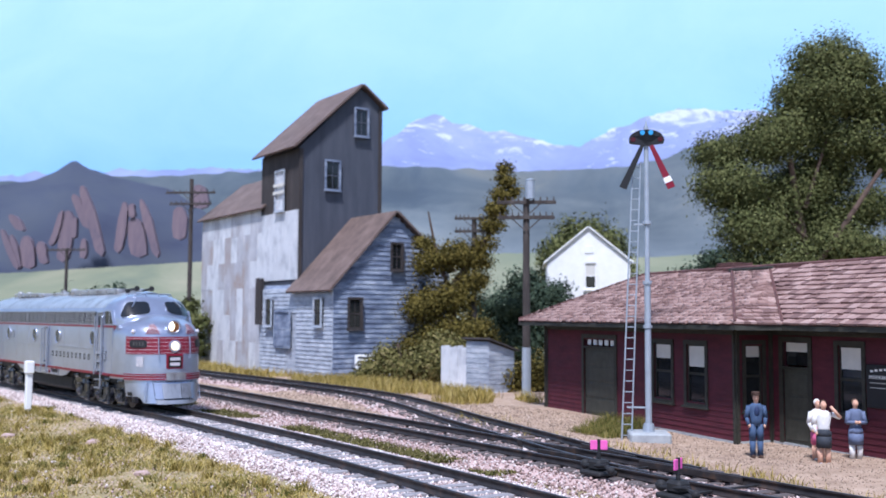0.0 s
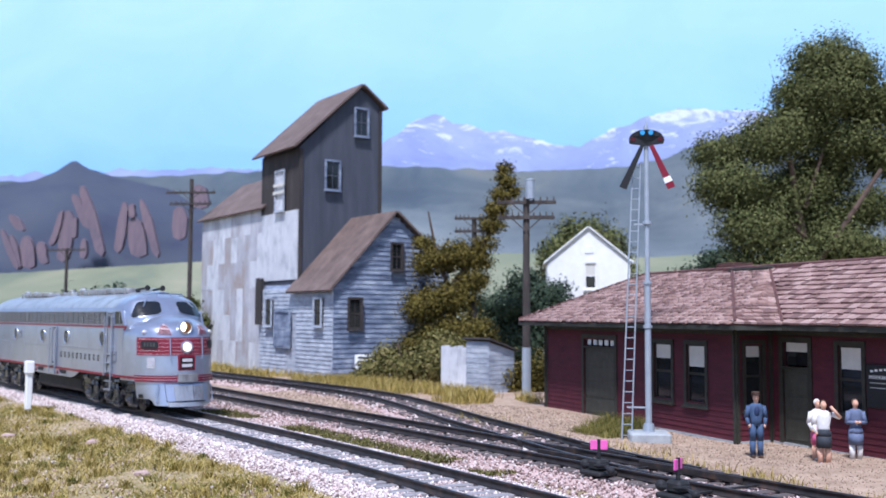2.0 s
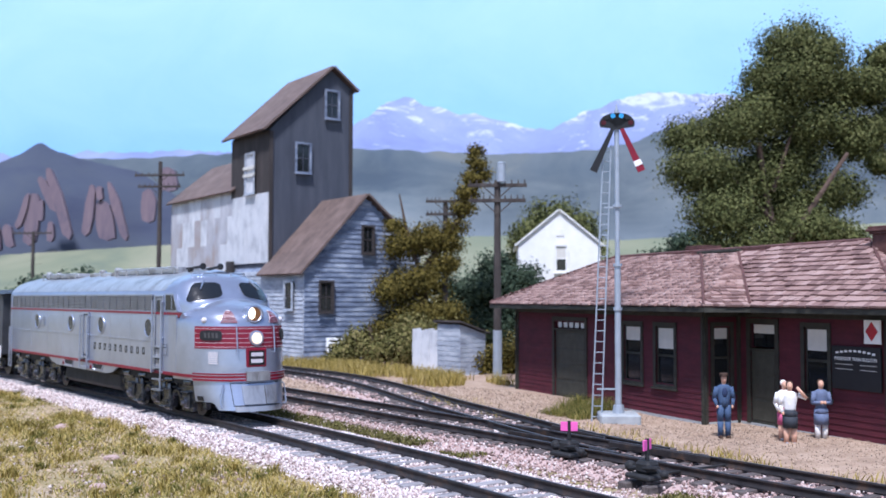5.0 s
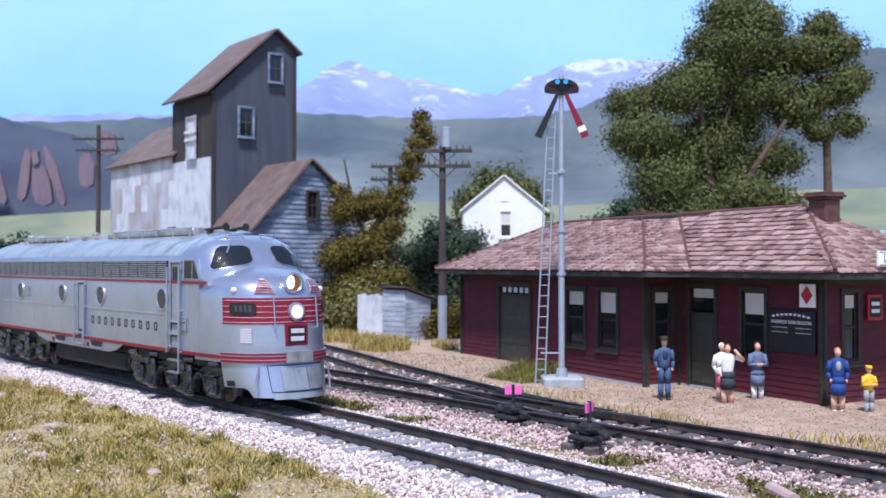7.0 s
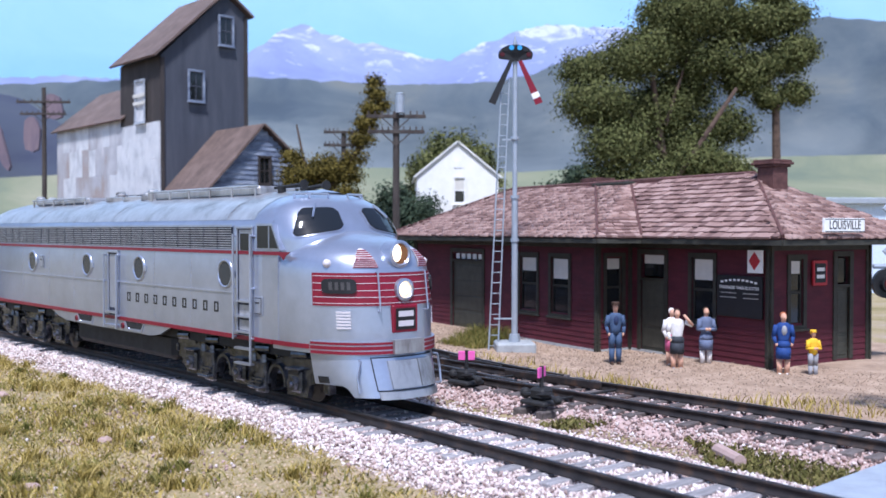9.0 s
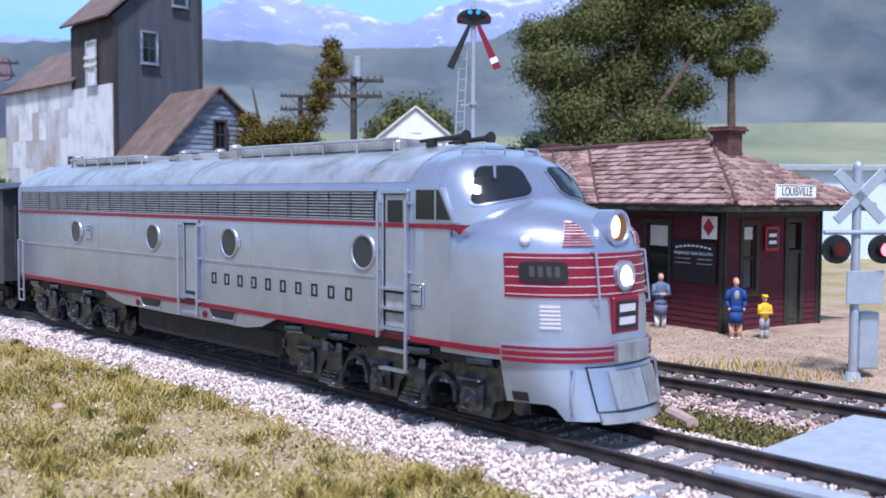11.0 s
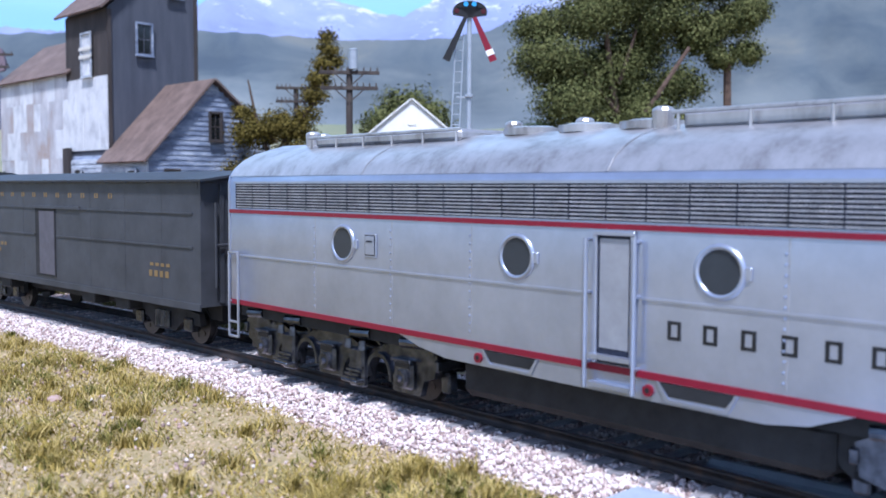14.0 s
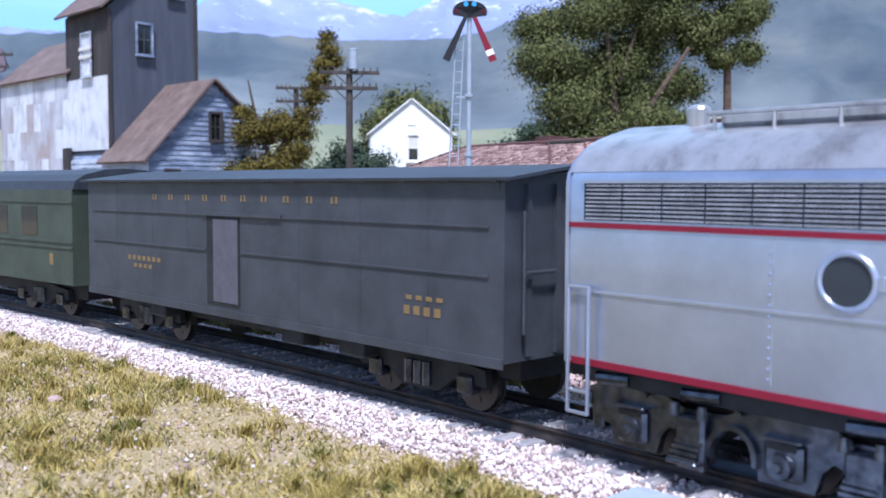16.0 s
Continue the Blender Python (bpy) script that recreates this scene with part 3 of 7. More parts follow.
def shingles(poly, rnd, singles):
    """Level courses of shingles on a roof plane that starts at its lowest corner. Returns the matrices and widths."""
    o, a, b = (Vector(p) for p in (poly[0], poly[1], poly[-1]))
    n = (a - o).cross(b - o).normalized()
    ex = Vector((0, 0, 1)).cross(n).normalized()
    ey = n.cross(ex)
    flat = [((Vector(p) - o).dot(ex), (Vector(p) - o).dot(ey)) for p in poly]
    top = max(v for _, v in flat)
    out = []
    v, row = -0.05, 0
    while v < top:
        u = min(p[0] for p in flat) + rnd.uniform(-0.2, 0)
        while u < max(p[0] for p in flat):
            w = rnd.uniform(0.16, 0.36)
            if inside((u + w / 2, max(v, 0) + 0.11), flat):
                q = o + ex * (u + w / 2) + ey * (v + rnd.uniform(-0.035, 0.02)) + n * 0.035
                m = Matrix((ex, ey, n)).transposed().to_4x4()
                m.translation = q
                out.append((m @ Matrix.Rotation(radians(-8 + rnd.uniform(-5, 1.5)), 4, "X") @ Matrix.Rotation(radians(rnd.uniform(-2, 2)), 4, "Z"), w - 0.015))
            u += w
        v += 0.27
    return out


rnd = random.Random(21)
todo = []
for poly in (RF, BUMP[:3], [BUMP[0], BUMP[2], BUMP[3]], LF, RH, LH):
    todo += shingles(poly, rnd, 0)
meshes = {}
V, F = [], []
for i, (m, w) in enumerate(todo):
    key = round(w / 0.06) * 0.06
    if i < 300:
        if key not in meshes:
            bm = B()
            box(bm, -key / 2, key / 2, 0, 0.37, -0.03, 0.03)
            meshes[key] = part("shingle", bm, "shingle", depot, at=Matrix.Translation(m.translation * S) @ m.to_3x3().to_4x4())
        else:
            again(meshes[key], Matrix.Translation(m.translation * S) @ m.to_3x3().to_4x4())
    else:
        k0 = len(V)
        for z in (-0.03, 0.03):
            for x, y in ((-w / 2, 0), (w / 2, 0), (w / 2, 0.37), (-w / 2, 0.37)):
                V.append(m @ Vector((x, y, z)))
        F += [(k0, k0 + 1, k0 + 5, k0 + 4), (k0 + 1, k0 + 2, k0 + 6, k0 + 5), (k0 + 3, k0, k0 + 4, k0 + 7), (k0 + 4, k0 + 5, k0 + 6, k0 + 7)]
tagged(soup("shingle_field", V, F, "shinglefield", depot), kind="stuff")
# chimneys
for x, y, z0, z1, w in ((16.05, 3.3, 4.6, 5.98, 0.62), (6.6, 4.4, 5.0, 5.9, 0.75)):
    bm = B()
    box(bm, x - w / 2, x + w / 2, y - w / 2, y + w / 2, z0, z1 - 0.22, 0.02)
    c = part("chimney", bm, "brick", depot, "dark red brick chimney with corbelled cap")
    for i, g in enumerate((0.06, 0.12, 0.08)):
        bm = B()
        box(bm, x - w / 2 - g, x + w / 2 + g, y - w / 2 - g, y + w / 2 + g, z1 - 0.22 + i * 0.075, z1 - 0.15 + i * 0.075, 0.01)
        part("cap_course", bm, "brick", c)
# signs on the station
bm = B()
box(bm, 3.87, 5.53, -0.11, -0.05, 1.45, 2.62, 0.01)
bb = part("bulletin_board", bm, "signblack", depot, "black train bulletin board with chalk lettering", at=right)
# lettering fits the board: heading in two lines and four rows of chalk bars
TXT = Matrix.Rotation(radians(90), 4, "X")
bm = B()
for i in range(9):
    x = 4.02 + i * 0.155
    z = 2.5 - 0.06 * ((i - 4) / 4) ** 2
    box(bm, x, x + 0.1, -0.116, -0.112, z - 0.028, z + 0.028)
part("heading_bars", bm, "whitepaint", bb)
lettering("heading", "PASSENGER TRAIN BULLETIN", 0.13, "whitepaint", bb, P(4.7, -0.116, 2.28) @ TXT, width=0.85)
bm = B()
for z in (2.13, 2.0):
    for x0, x1 in ((4.0, 4.6), (4.85, 5.4)):
        box(bm, x0, x1, -0.115, -0.112, z - 0.008, z + 0.008)
part("chalk_rows", bm, "shade", bb)
bm = B()
box(bm, 5.08, 5.6, -0.2, -0.14, 2.72, 3.35, 0.005)
sg = part("diamond_sign", bm, "whitepaint", depot, "white sign with red diamond", at=right)
bm = B()
prism(bm, [(5.34, 2.8), (5.54, 3.05), (5.34, 3.3), (5.14, 3.05)], "y", -0.215, -0.2)
part("diamond", bm, "signred", sg)
bm = B()
box(bm, 1.62, 2.2, -0.11, -0.05, 2.35, 3.05, 0.005)
sg = part("route_sign", bm, "signred", depot, "red framed black sign with white bars", at=end)
bm = B()
box(bm, 1.69, 2.13, -0.118, -0.11, 2.43, 2.97)
part("sign_face", bm, "signblack", sg)
bm = B()
for z in (2.8, 2.6):
    box(bm, 1.75, 2.07, -0.124, -0.118, z - 0.05, z + 0.05)
part("bars", bm, "whitepaint", sg)
bm = B()
box(bm, 0.93, 2.55, -0.08, 0.0, 3.84, 4.22, 0.01)
nb = part("name_board", bm, "whitepaint", depot, "white station name board with dark lettering", at=wall_at(19.0, 0.9, 90))
lettering("name", "LOUISVILLE", 0.33, "signblack", nb, P(1.74, -0.086, 4.03) @ TXT, width=0.76)
bm = B()
for x0, x1, z0, z1 in ((0.95, 2.53, 3.855, 3.875), (0.95, 2.53, 4.185, 4.205)):
    box(bm, x0, x1, -0.086, -0.08, z0, z1)
part("border", bm, "signblack", nb)


# ---- grain elevator ----
elev = thing("grain_elevator", P(0, 0, -0.36), "weathered tall wooden grain elevator with tin-clad sides", "grain elevator")


Y0 = 28.0
# long tin-clad bin house
bm = B()
prism(bm, [(Y0, 0), (Y0, 11.5), (31.5, 14.4), (35, 11.5), (35, 0)], "x", -74.6, -62.8)
bins = part("bin_house", bm, "rustytin", elev, "bin house clad in rust-streaked tin sheets")
rnd = random.Random(8)
for i in range(10):
    for j in range(6):
        bm = B()
        z0, z1 = j * 1.92, min(11.45, (j + 1) * 1.92 + 0.05)
        x0 = -74.6 + i * 1.19
        g = rnd.uniform(0.02, 0.05)
        box(bm, x0, x0 + 1.2, Y0 - g, Y0, z0 + 0.02, z1)
        part("tin_sheet", bm, "rustytin" if rnd.random() < 0.55 else "tin", bins)
for a, b in (((Y0 - 0.35, 11.2), (31.5, 14.4)), ((31.5, 14.4), (35.3, 11.3))):
    bm = B()
    slab(bm, [(-74.9, *a), (-62.5, *a), (-62.5, *b), (-74.9, *b)], -0.12)
    part("roof", bm, "rustroof", elev, "brown rusty roof")
# tower
bm = B()
prism(bm, [(Y0, 0), (Y0, 14.9), (32.55, 19.4), (34.1, 18.3), (34.4, 0)], "x", -63.2, -57.4)
tower = part("tower", bm, "tarpaper", elev, "tall headhouse tower in dark grey siding")
bm = B()
box(bm, -63.22, -57.38, Y0 - 0.05, Y0, 10.75, 14.85)
part("front_siding", bm, "brownsiding", elev)
for i in range(5):
    for j in range(2):
        bm = B()
        x0 = -62.95 + i * 1.11
        box(bm, x0, x0 + 1.115, Y0 - 0.08 - 0.01 * ((i + j) % 2), Y0, 6.2 + j * 2.28, 6.2 + (j + 1) * 2.29)
        part("tin_sheet", bm, "tin", elev)
for a, b in (((Y0 - 0.55, 14.75), (32.55, 19.55)), ((32.55, 19.55), (34.5, 18.1))):
    bm = B()
    slab(bm, [(-63.7, *a), (-57.0, *a), (-57.0, *b), (-63.7, *b)], -0.14)
    part("roof", bm, "rustroof", elev, "brown rusty roof")
bm = B()
for y, z0, z1 in ((Y0 + 0.1, 6, 14.8), (34.1, 6, 18.2)):
    box(bm, -57.4, -57.3, y - 0.12, y + 0.12, z0, z1)
part("corner_board", bm, "brownsiding", elev)
TW = P(-57.4, 0, 0, 0, 0, 90)
for u, z, w, h in ((29.9, 12.25, 0.95, 1.85), (32.1, 16.1, 0.9, 1.8)):
    window(elev, TW @ P(u, -0.17, z), w, h, trim="shadedweathered", shade=0, bars=2, sash="tarpaper")
FW = P(0, Y0 - 0.22, 0)
window(elev, FW @ P(-60.5, 0, 10.9), 1.2, 2.6, trim="weathered", shade=0, bars=1, sash="tin", glass="tin")
bm = B()
for z in (12.0, 12.5):
    box(bm, -60.75, -59.1, Y0 - 0.32, Y0 - 0.26, z, z + 0.2)
part("nailed_plank", bm, "shade", elev)
# office annex with gable end
GX = -52.0
bm = B()
prism(bm, [(27.75, 0), (27.75, 5.6), (32.0, 10.2), (36.2, 6.8), (36.2, 0)], "x", -62.5, GX)
part("annex", bm, "shadedweathered", elev, "office annex of peeling painted boards")
fw = solid_wall(elev, P(-62.5, 27.7, 0), 10.5, 0, 5.6, "weathered", (), 0.05, "front_wall")
boards(fw, 10.5, 0.1, 5.6, "weathered", [(4.2, 5.6, 0.1, 4.1)], 0.26, lip=0.05)
ga = solid_wall(elev, P(GX, 27.75, 0, 0, 0, 90), 8.4, 0, 0.2, "shadedweathered", (), 0.05, "gable_wall")


def gable_span(z):
    return (max(0, (z - 5.6) / 4.6 * 4.25), min(8.45, 4.25 + (10.2 - z) / 3.4 * 4.2))


boards(ga, 8.4, 0.1, 10.0, "shadedweathered", (), 0.3, gable_span, 0.05)
for a, b in (((27.3, 5.3), (32.0, 10.35)), ((32.0, 10.35), (36.5, 6.7))):
    bm = B()
    slab(bm, [(-57.6, *a), (-51.6, *a), (-51.6, *b), (-57.6, *b)], -0.13)
    part("roof", bm, "rustroof", elev, "brown rusty roof")
AW = P(GX + 0.18, 0, 0, 0, 0, 90)
window(elev, AW @ P(31.75, -0.03, 6.75), 0.7, 1.6, trim="brownsiding", shade=0, bars=2, sash="brownsiding")
window(elev, AW @ P(28.75, -0.03, 3.1), 0.8, 1.75, trim="brownsiding", shade=0, bars=2, sash="brownsiding")
FA = P(0, 27.48, 0)
window(elev, FA @ P(-54.0, 0, 3.25), 0.9, 1.6, trim="weathered", shade=0, bars=2, sash="brownsiding")
window(elev, FA @ P(-61.2, 0, 3.2), 0.9, 1.75, trim="weathered", shade=0, bars=2, sash="brownsiding")
door(elev, FA @ P(-59.6, 0, 1.7), 2.1, 2.35, 2, 0, "shadedweathered", "shadedweathered")
bm = B()
box(bm, -62.9, -62.1, 27.45, 27.75, 3.2, 6.4, 0.02)
part("conveyor_leg", bm, "brownsiding", elev)
bm = B()
for i in range(5):
    box(bm, -62 + i * 2.4, -61 + i * 2.4, 27.5, 27.7, -0.2, 0.12, 0.03)
part("footing", bm, "concrete", elev)


# ---- signal, poles, sheds ----
def semaphore():
    x, y = -21.39, 22.45
    sg = thing("train_order_signal", P(x, y, -0.36, 0, 0, 50) @ Matrix.Diagonal((1, 1, 0.981, 1)), "silver mast signal with black and red arms", "signal")
    bm = B()
    box(bm, -0.62, 0.62, -0.62, 0.62, -0.2, 0.35, 0.05)
    part("base", bm, "concrete", sg, "grey concrete base")
    bm = B()
    rod(bm, (0, 0, 0.3), (0, 0, 0.6), 0.2, 0.16, 12)
    rod(bm, (0, 0, 0.3), (0, 0, 5.0), 0.1, n=12)
    rod(bm, (0, 0, 5.0), (0, 0, 10.05), 0.075, n=12)
    rod(bm, (0, 0, 10.05), (0, 0, 10.25), 0.05, 0.02, 8)
    for z in (3.6, 5.0, 6.9):
        rod(bm, (0, 0, z), (0, 0, z + 0.1), 0.14, n=12)
    part("mast", bm, "mastgrey", sg, smooth=False)
    lad = B()
    for s in (-0.15, 0.15):
        rod(lad, (-0.68 + s, 0, 0.05), (-0.3 + s * 0.8, 0, 8.9), 0.025, n=6)
    la = part("ladder", lad, "mastgrey", sg, "thin pale ladder leaning on the mast")
    for i in range(26):
        bm = B()
        f = (i + 0.5) / 26
        rod(bm, (-0.83 + 0.41 * f, 0, 0.05 + 8.85 * f), (-0.53 + 0.35 * f, 0, 0.05 + 8.85 * f), 0.016, n=5)
        part("rung", bm, "mastgrey", la)
    for z, q in ((1.1, -0.66), (6.9, -0.4)):
        part("bracket", box(B(), q, 0, -0.03, 0.03, z - 0.025, z + 0.025), "mastgrey", sg)
    for s, mat, tip in ((-1, "black", None), (1, "redline", "whitepaint")):
        bm = B()
        m = Matrix.Translation((s * 0.14, -0.16, 9.42)) @ Matrix.Rotation(radians(-s * 24), 4, "Y")
        prism(bm, [(-0.06, 0), (0.06, 0), (0.12, -1.5), (-0.12, -1.5)], "y", -0.03, 0.03)
        bmesh.ops.transform(bm, matrix=m, verts=bm.verts)
        arm = part("arm", bm, mat, sg, "black signal arm" if s < 0 else "red signal arm with white band")
        if tip:
            bm = B()
            prism(bm, [(-0.115, -1.12), (0.115, -1.12), (0.122, -1.3), (-0.122, -1.3)], "y", -0.045, 0.045)
            bmesh.ops.transform(bm, matrix=m, verts=bm.verts)
            part("band", bm, tip, arm)
        bm = B()
        pts = [(s * (0.05 + 0.5 * math.cos(a)), 9.6 + 0.34 * math.sin(a)) for a in [radians(q) for q in range(-20, 171, 15)]]
        prism(bm, pts + [(s * 0.04, 9.42)], "y", -0.14, -0.08)
        sp = part("spectacle", bm, "black", sg, "black spectacle plate with coloured lenses")
        for k, (dx, dz, mt) in enumerate(((0.42, 9.62, "darklens"), (0.32, 9.79, "black"), (0.13, 9.84, "bluelens"))):
            bm = B()
            rod(bm, (s * dx, -0.16, dz), (s * dx, -0.06, dz), 0.08, n=12)
            part("lens", bm, mt, sp)
    bm = B()
    box(bm, -0.16, 0.16, -0.1, 0.22, 9.45, 9.85, 0.04)
    part("lamp_box", bm, "black", sg)
    return sg


M["bluelens"] = plain("blue_lens", (0.05, 0.3, 0.6), 0.2, 0, 0.1)
semaphore()


def pole(x, y, z, top, arms, turn, label, lower=False, can=False):
    p = thing("telegraph_pole", P(x, y, z, 0, 0, turn), label, "utility pole", "telegraph poles")
    bm = B()
    rod(bm, (0, 0, -0.3), (0, 0, top), 0.2, 0.15, 10)
    part("post", bm, "polewood", p)
    if lower:
        bm = B()
        rod(bm, (0, 0, -0.2), (0, 0, 2.45), 0.215, 0.21, 10)
        part("painted_base", bm, "mastgrey", p, "lower end painted pale grey")
    for za, half in arms:
        bm = B()
        box(bm, -half, half, -0.24, -0.1, za - 0.08, za + 0.08, 0.01)
        a = part("crossarm", bm, "polewood", p)
        for s in (-1, 1):
            bm = B()
            rod(bm, (s * 0.65, -0.2, za - 0.06), (s * 0.05, -0.2, za - 0.6), 0.03, n=5)
            part("brace", bm, "polewood", a)
            for i in range(4):
                bm = B()
                xx = s * (0.35 + (half - 0.45) * i / 3)
                rod(bm, (xx, -0.17, za + 0.08), (xx, -0.17, za + 0.25), 0.045, 0.03, 6)
                part("insulator", bm, "polewood", a)
    if can:
        bm = B()
        rod(bm, (0.18, -0.3, top - 0.1), (0.18, -0.3, top + 0.75), 0.2, n=12)
        rod(bm, (0.18, -0.3, top + 0.75), (0.18, -0.3, top + 0.82), 0.22, 0.1, 12)
        part("transformer_can", bm, "mastgrey", p, "pale grey cylindrical transformer")
    return p


pole(-34.59, 28.42, -0.36, 9.35, ((9.1, 1.36), (8.4, 1.3)), 50, "dark wooden telegraph pole with crossarms and transformer", True, True)
pole(-48.4, 35.6, -0.36, 9.9, ((9.9, 1.2), (9.1, 1.2)), 50, "dark wooden telegraph pole among yellowing trees")
pole(-74.9, 27.1, -0.4, 14.7, ((13.6, 2.0), (12.7, 1.7)), 50, "tall dark telegraph pole with two crossarms")
pole(-103.2, 24.4, -0.4, 10.6, ((10.4, 2.0),), 50, "distant dark telegraph pole with one crossarm")


def house():
    x, y, _ = ideal(3.95, 68, 0)
    h = thing("white_house", P(x, y, -0.4, 0, 0, 50.3), "plain white gabled house behind the station", "house")
    bm = B()
    prism(bm, [(-2.85, 0), (-2.85, 7.75), (0, 10.05), (2.85, 7.75), (2.85, 0)], "y", 0, 8)
    part("wall", bm, "whitepaint", h)
    for s in (-1, 1):
        bm = B()
        slab(bm, [(s * 3.05, -0.2, 7.6), (s * 3.05, 8.2, 7.6), (0, 8.2, 10.1), (0, -0.2, 10.1)], -0.1 * s)
        part("roof", bm, "whitepaint", h)
    window(h, P(-0.25, -0.17, 5.85), 0.75, 1.75, trim="whitepaint", shade=0.5, sash="whitepaint")
    bm = B()
    box(bm, -0.25, 0.35, -0.05, 0.0, 8.3, 8.8, 0.01)
    part("gable_vent", bm, "whitepaint", h)


house()


def sheds():
    g = thing("privy", P(-40.2, 29.9, -0.36, 0, 0, 8), "small weathered grey board privy with slanting roof", "shed")
    bm = B()
    prism(bm, [(-0.8, 0), (-0.8, 2.6), (1.0, 2.1), (1.0, 0)], "x", -0.1, 1.5)
    body = part("body", bm, "weathered", g)
    bm = B()
    slab(bm, [(-0.25, -1.0, 2.72), (1.7, -1.0, 2.72), (1.7, 1.2, 2.1), (-0.25, 1.2, 2.1)], -0.08)
    part("roof", bm, "brownsiding", g)
    for i in range(10):
        bm = B()
        box(bm, -0.1, 1.5, -0.83 + 0.0 * i, -0.8, 0.02 + i * 0.25, 0.24 + i * 0.25)
        part("board", bm, "weathered", body)
    for i in range(9):
        bm = B()
        box(bm, 1.5, 1.53, -0.8, 1.0, 0.02 + i * 0.235, 0.225 + i * 0.235)
        part("board", bm, "weathered", body)
    f = thing("tin_fence", P(-42.3, 29.0, -0.36, 0, 0, 18), "corrugated pale tin privacy fence beside the privy", "fence")
    for i in range(8):
        bm = B()
        box(bm, i * 0.28, i * 0.28 + 0.275, -0.03 - 0.03 * (i % 2), 0.03, 0, 2.3 + 0.05 * math.sin(i * 2.1))
        part("tin_panel", bm, "tin", f)


sheds()
sgn = thing("warning_sign", P(-50.3, 29.0, -0.4, 0, 0, 50), "small white trespass sign on a post", "sign")
bm = B()
rod(bm, (0, 0, 0), (0, 0, 0.9), 0.06, n=6)
part("post", bm, "polewood", sgn)
bm = B()
box(bm, -0.6, 0.6, -0.08, -0.02, 0.75, 1.6, 0.01)
face = part("board", bm, "whitepaint", sgn)
for z in (1.42, 1.2, 0.95):
    bm = B()
    box(bm, -0.42, 0.42, -0.09, -0.08, z - 0.05, z + 0.05)
    part("text_bar", bm, "signblack", face)
mp = thing("marker_post", P(-42.4, 8.7, -0.5), "short white wooden marker post in the grass", "post")
bm = B()
box(bm, -0.16, 0.16, -0.12, 0.12, 0, 2.05, 0.03)
part("post", bm, "whitepaint", mp)
bm = B()
box(bm, -0.24, 0.24, -0.16, 0.16, 1.6, 2.1, 0.03)
part("head", bm, "whitepaint", mp)


# ---- the train ----
def outline(x0, tip, hw, phi, n):
    """A place on a rounded nose's plan: phi 0 is the middle of the front, -90 the near flank."""
    a = radians(phi)
    c, s = max(0.0, math.cos(a)), math.sin(a)
    return (x0 + (tip - x0) * c ** (2 / n), hw * math.copysign(abs(s) ** (2 / n), s))


def table(z, rows):
    zs = [r[0] for r in rows]
    return [float(np.interp(z, zs, [r[i] for r in rows])) for i in range(1, len(rows[0]))]


# height, tip, half width
NOSE = [(0.28, 19.25, 1.42), (0.6, 19.15, 1.48), (1.15, 18.98, 1.53), (1.5, 18.98, 1.54), (2.2, 18.92, 1.54), (2.7, 18.85, 1.53), (2.95, 18.77, 1.5), (3.1, 18.62, 1.4), (3.25, 18.36, 1.22), (3.36, 18.1, 1.0), (3.45, 17.85, 0.75), (3.52, 17.55, 0.45), (3.55, 17.2, 0.1)]
CAB = [(2.9, 17.7, 1.545), (3.4, 17.62, 1.54), (3.6, 17.5, 1.5), (3.85, 17.3, 1.4), (4.02, 17.14, 1.27), (4.15, 16.98, 1.06), (4.27, 16.7, 0.76), (4.35, 16.5, 0.35), (4.39, 16.32, 0.05)]


def skin(rows, x0, n):
    return lambda z, phi, off=0.0: (lambda p, q: (p[0] + off * math.cos(radians(phi)), p[1] + off * math.sin(radians(phi)), z + (0.3 * off if z > 3 else 0)))(outline(x0, *table(z, rows), phi, n), 0)


nose_at = skin(NOSE, 16.7, 2.5)
cab_at = skin(CAB, 16.3, 2.8)


def shield_at(z, phi, off=0.0):
    """The cab's skin with the windshield's outer edge raked towards the middle."""
    return cab_at(z, phi * (1 - 0.14 * (z - 3.4) / 0.55 * abs(phi) / 50), off)


def pilot_at(k, phi, off=0.0):
    """The pilot's skin, 0 at its lower edge, which is cut higher behind the front corners."""
    low = 0.3 + 0.22 * min(1, max(0, (abs(phi) - 42) / 4))
    return nose_at(low + (1.16 - low) * k, phi, off)


def hull(fn, zs, phis, cap=True):
    bm = B()
    rings = [[fn(z, p) for p in phis] for z in zs]
    loft(bm, rings, close=False, caps=False)
    return bm


def patch(fn, z0, z1, p0, p1, off, n=12, m=2, bow=None, inset=0.012):
    """A thin piece that follows the nose between two heights and two angles."""
    bm = B()
    grid_ = []
    for k in (off, inset):
        grid_.append([[bm.verts.new(fn(z0 + (z1 - z0) * j / m if bow is None else bow(i / n, j / m), p0 + (p1 - p0) * i / n, k)) for i in range(n + 1)] for j in range(m + 1)])
    fs = []
    g, h = grid_
    for j in range(m):
        for i in range(n):
            fs.append(bm.faces.new((g[j][i], g[j][i + 1], g[j + 1][i + 1], g[j + 1][i])))
    edge = [(0, i) for i in range(n + 1)] + [(j, n) for j in range(1, m + 1)] + [(m, i) for i in range(n - 1, -1, -1)] + [(j, 0) for j in range(m - 1, 0, -1)]
    for (a, b), (c, d) in zip(edge, edge[1:] + edge[:1]):
        fs.append(bm.faces.new((g[a][b], g[c][d], h[c][d], h[a][b])))
    bmesh.ops.recalc_face_normals(bm, faces=fs)
    return bm


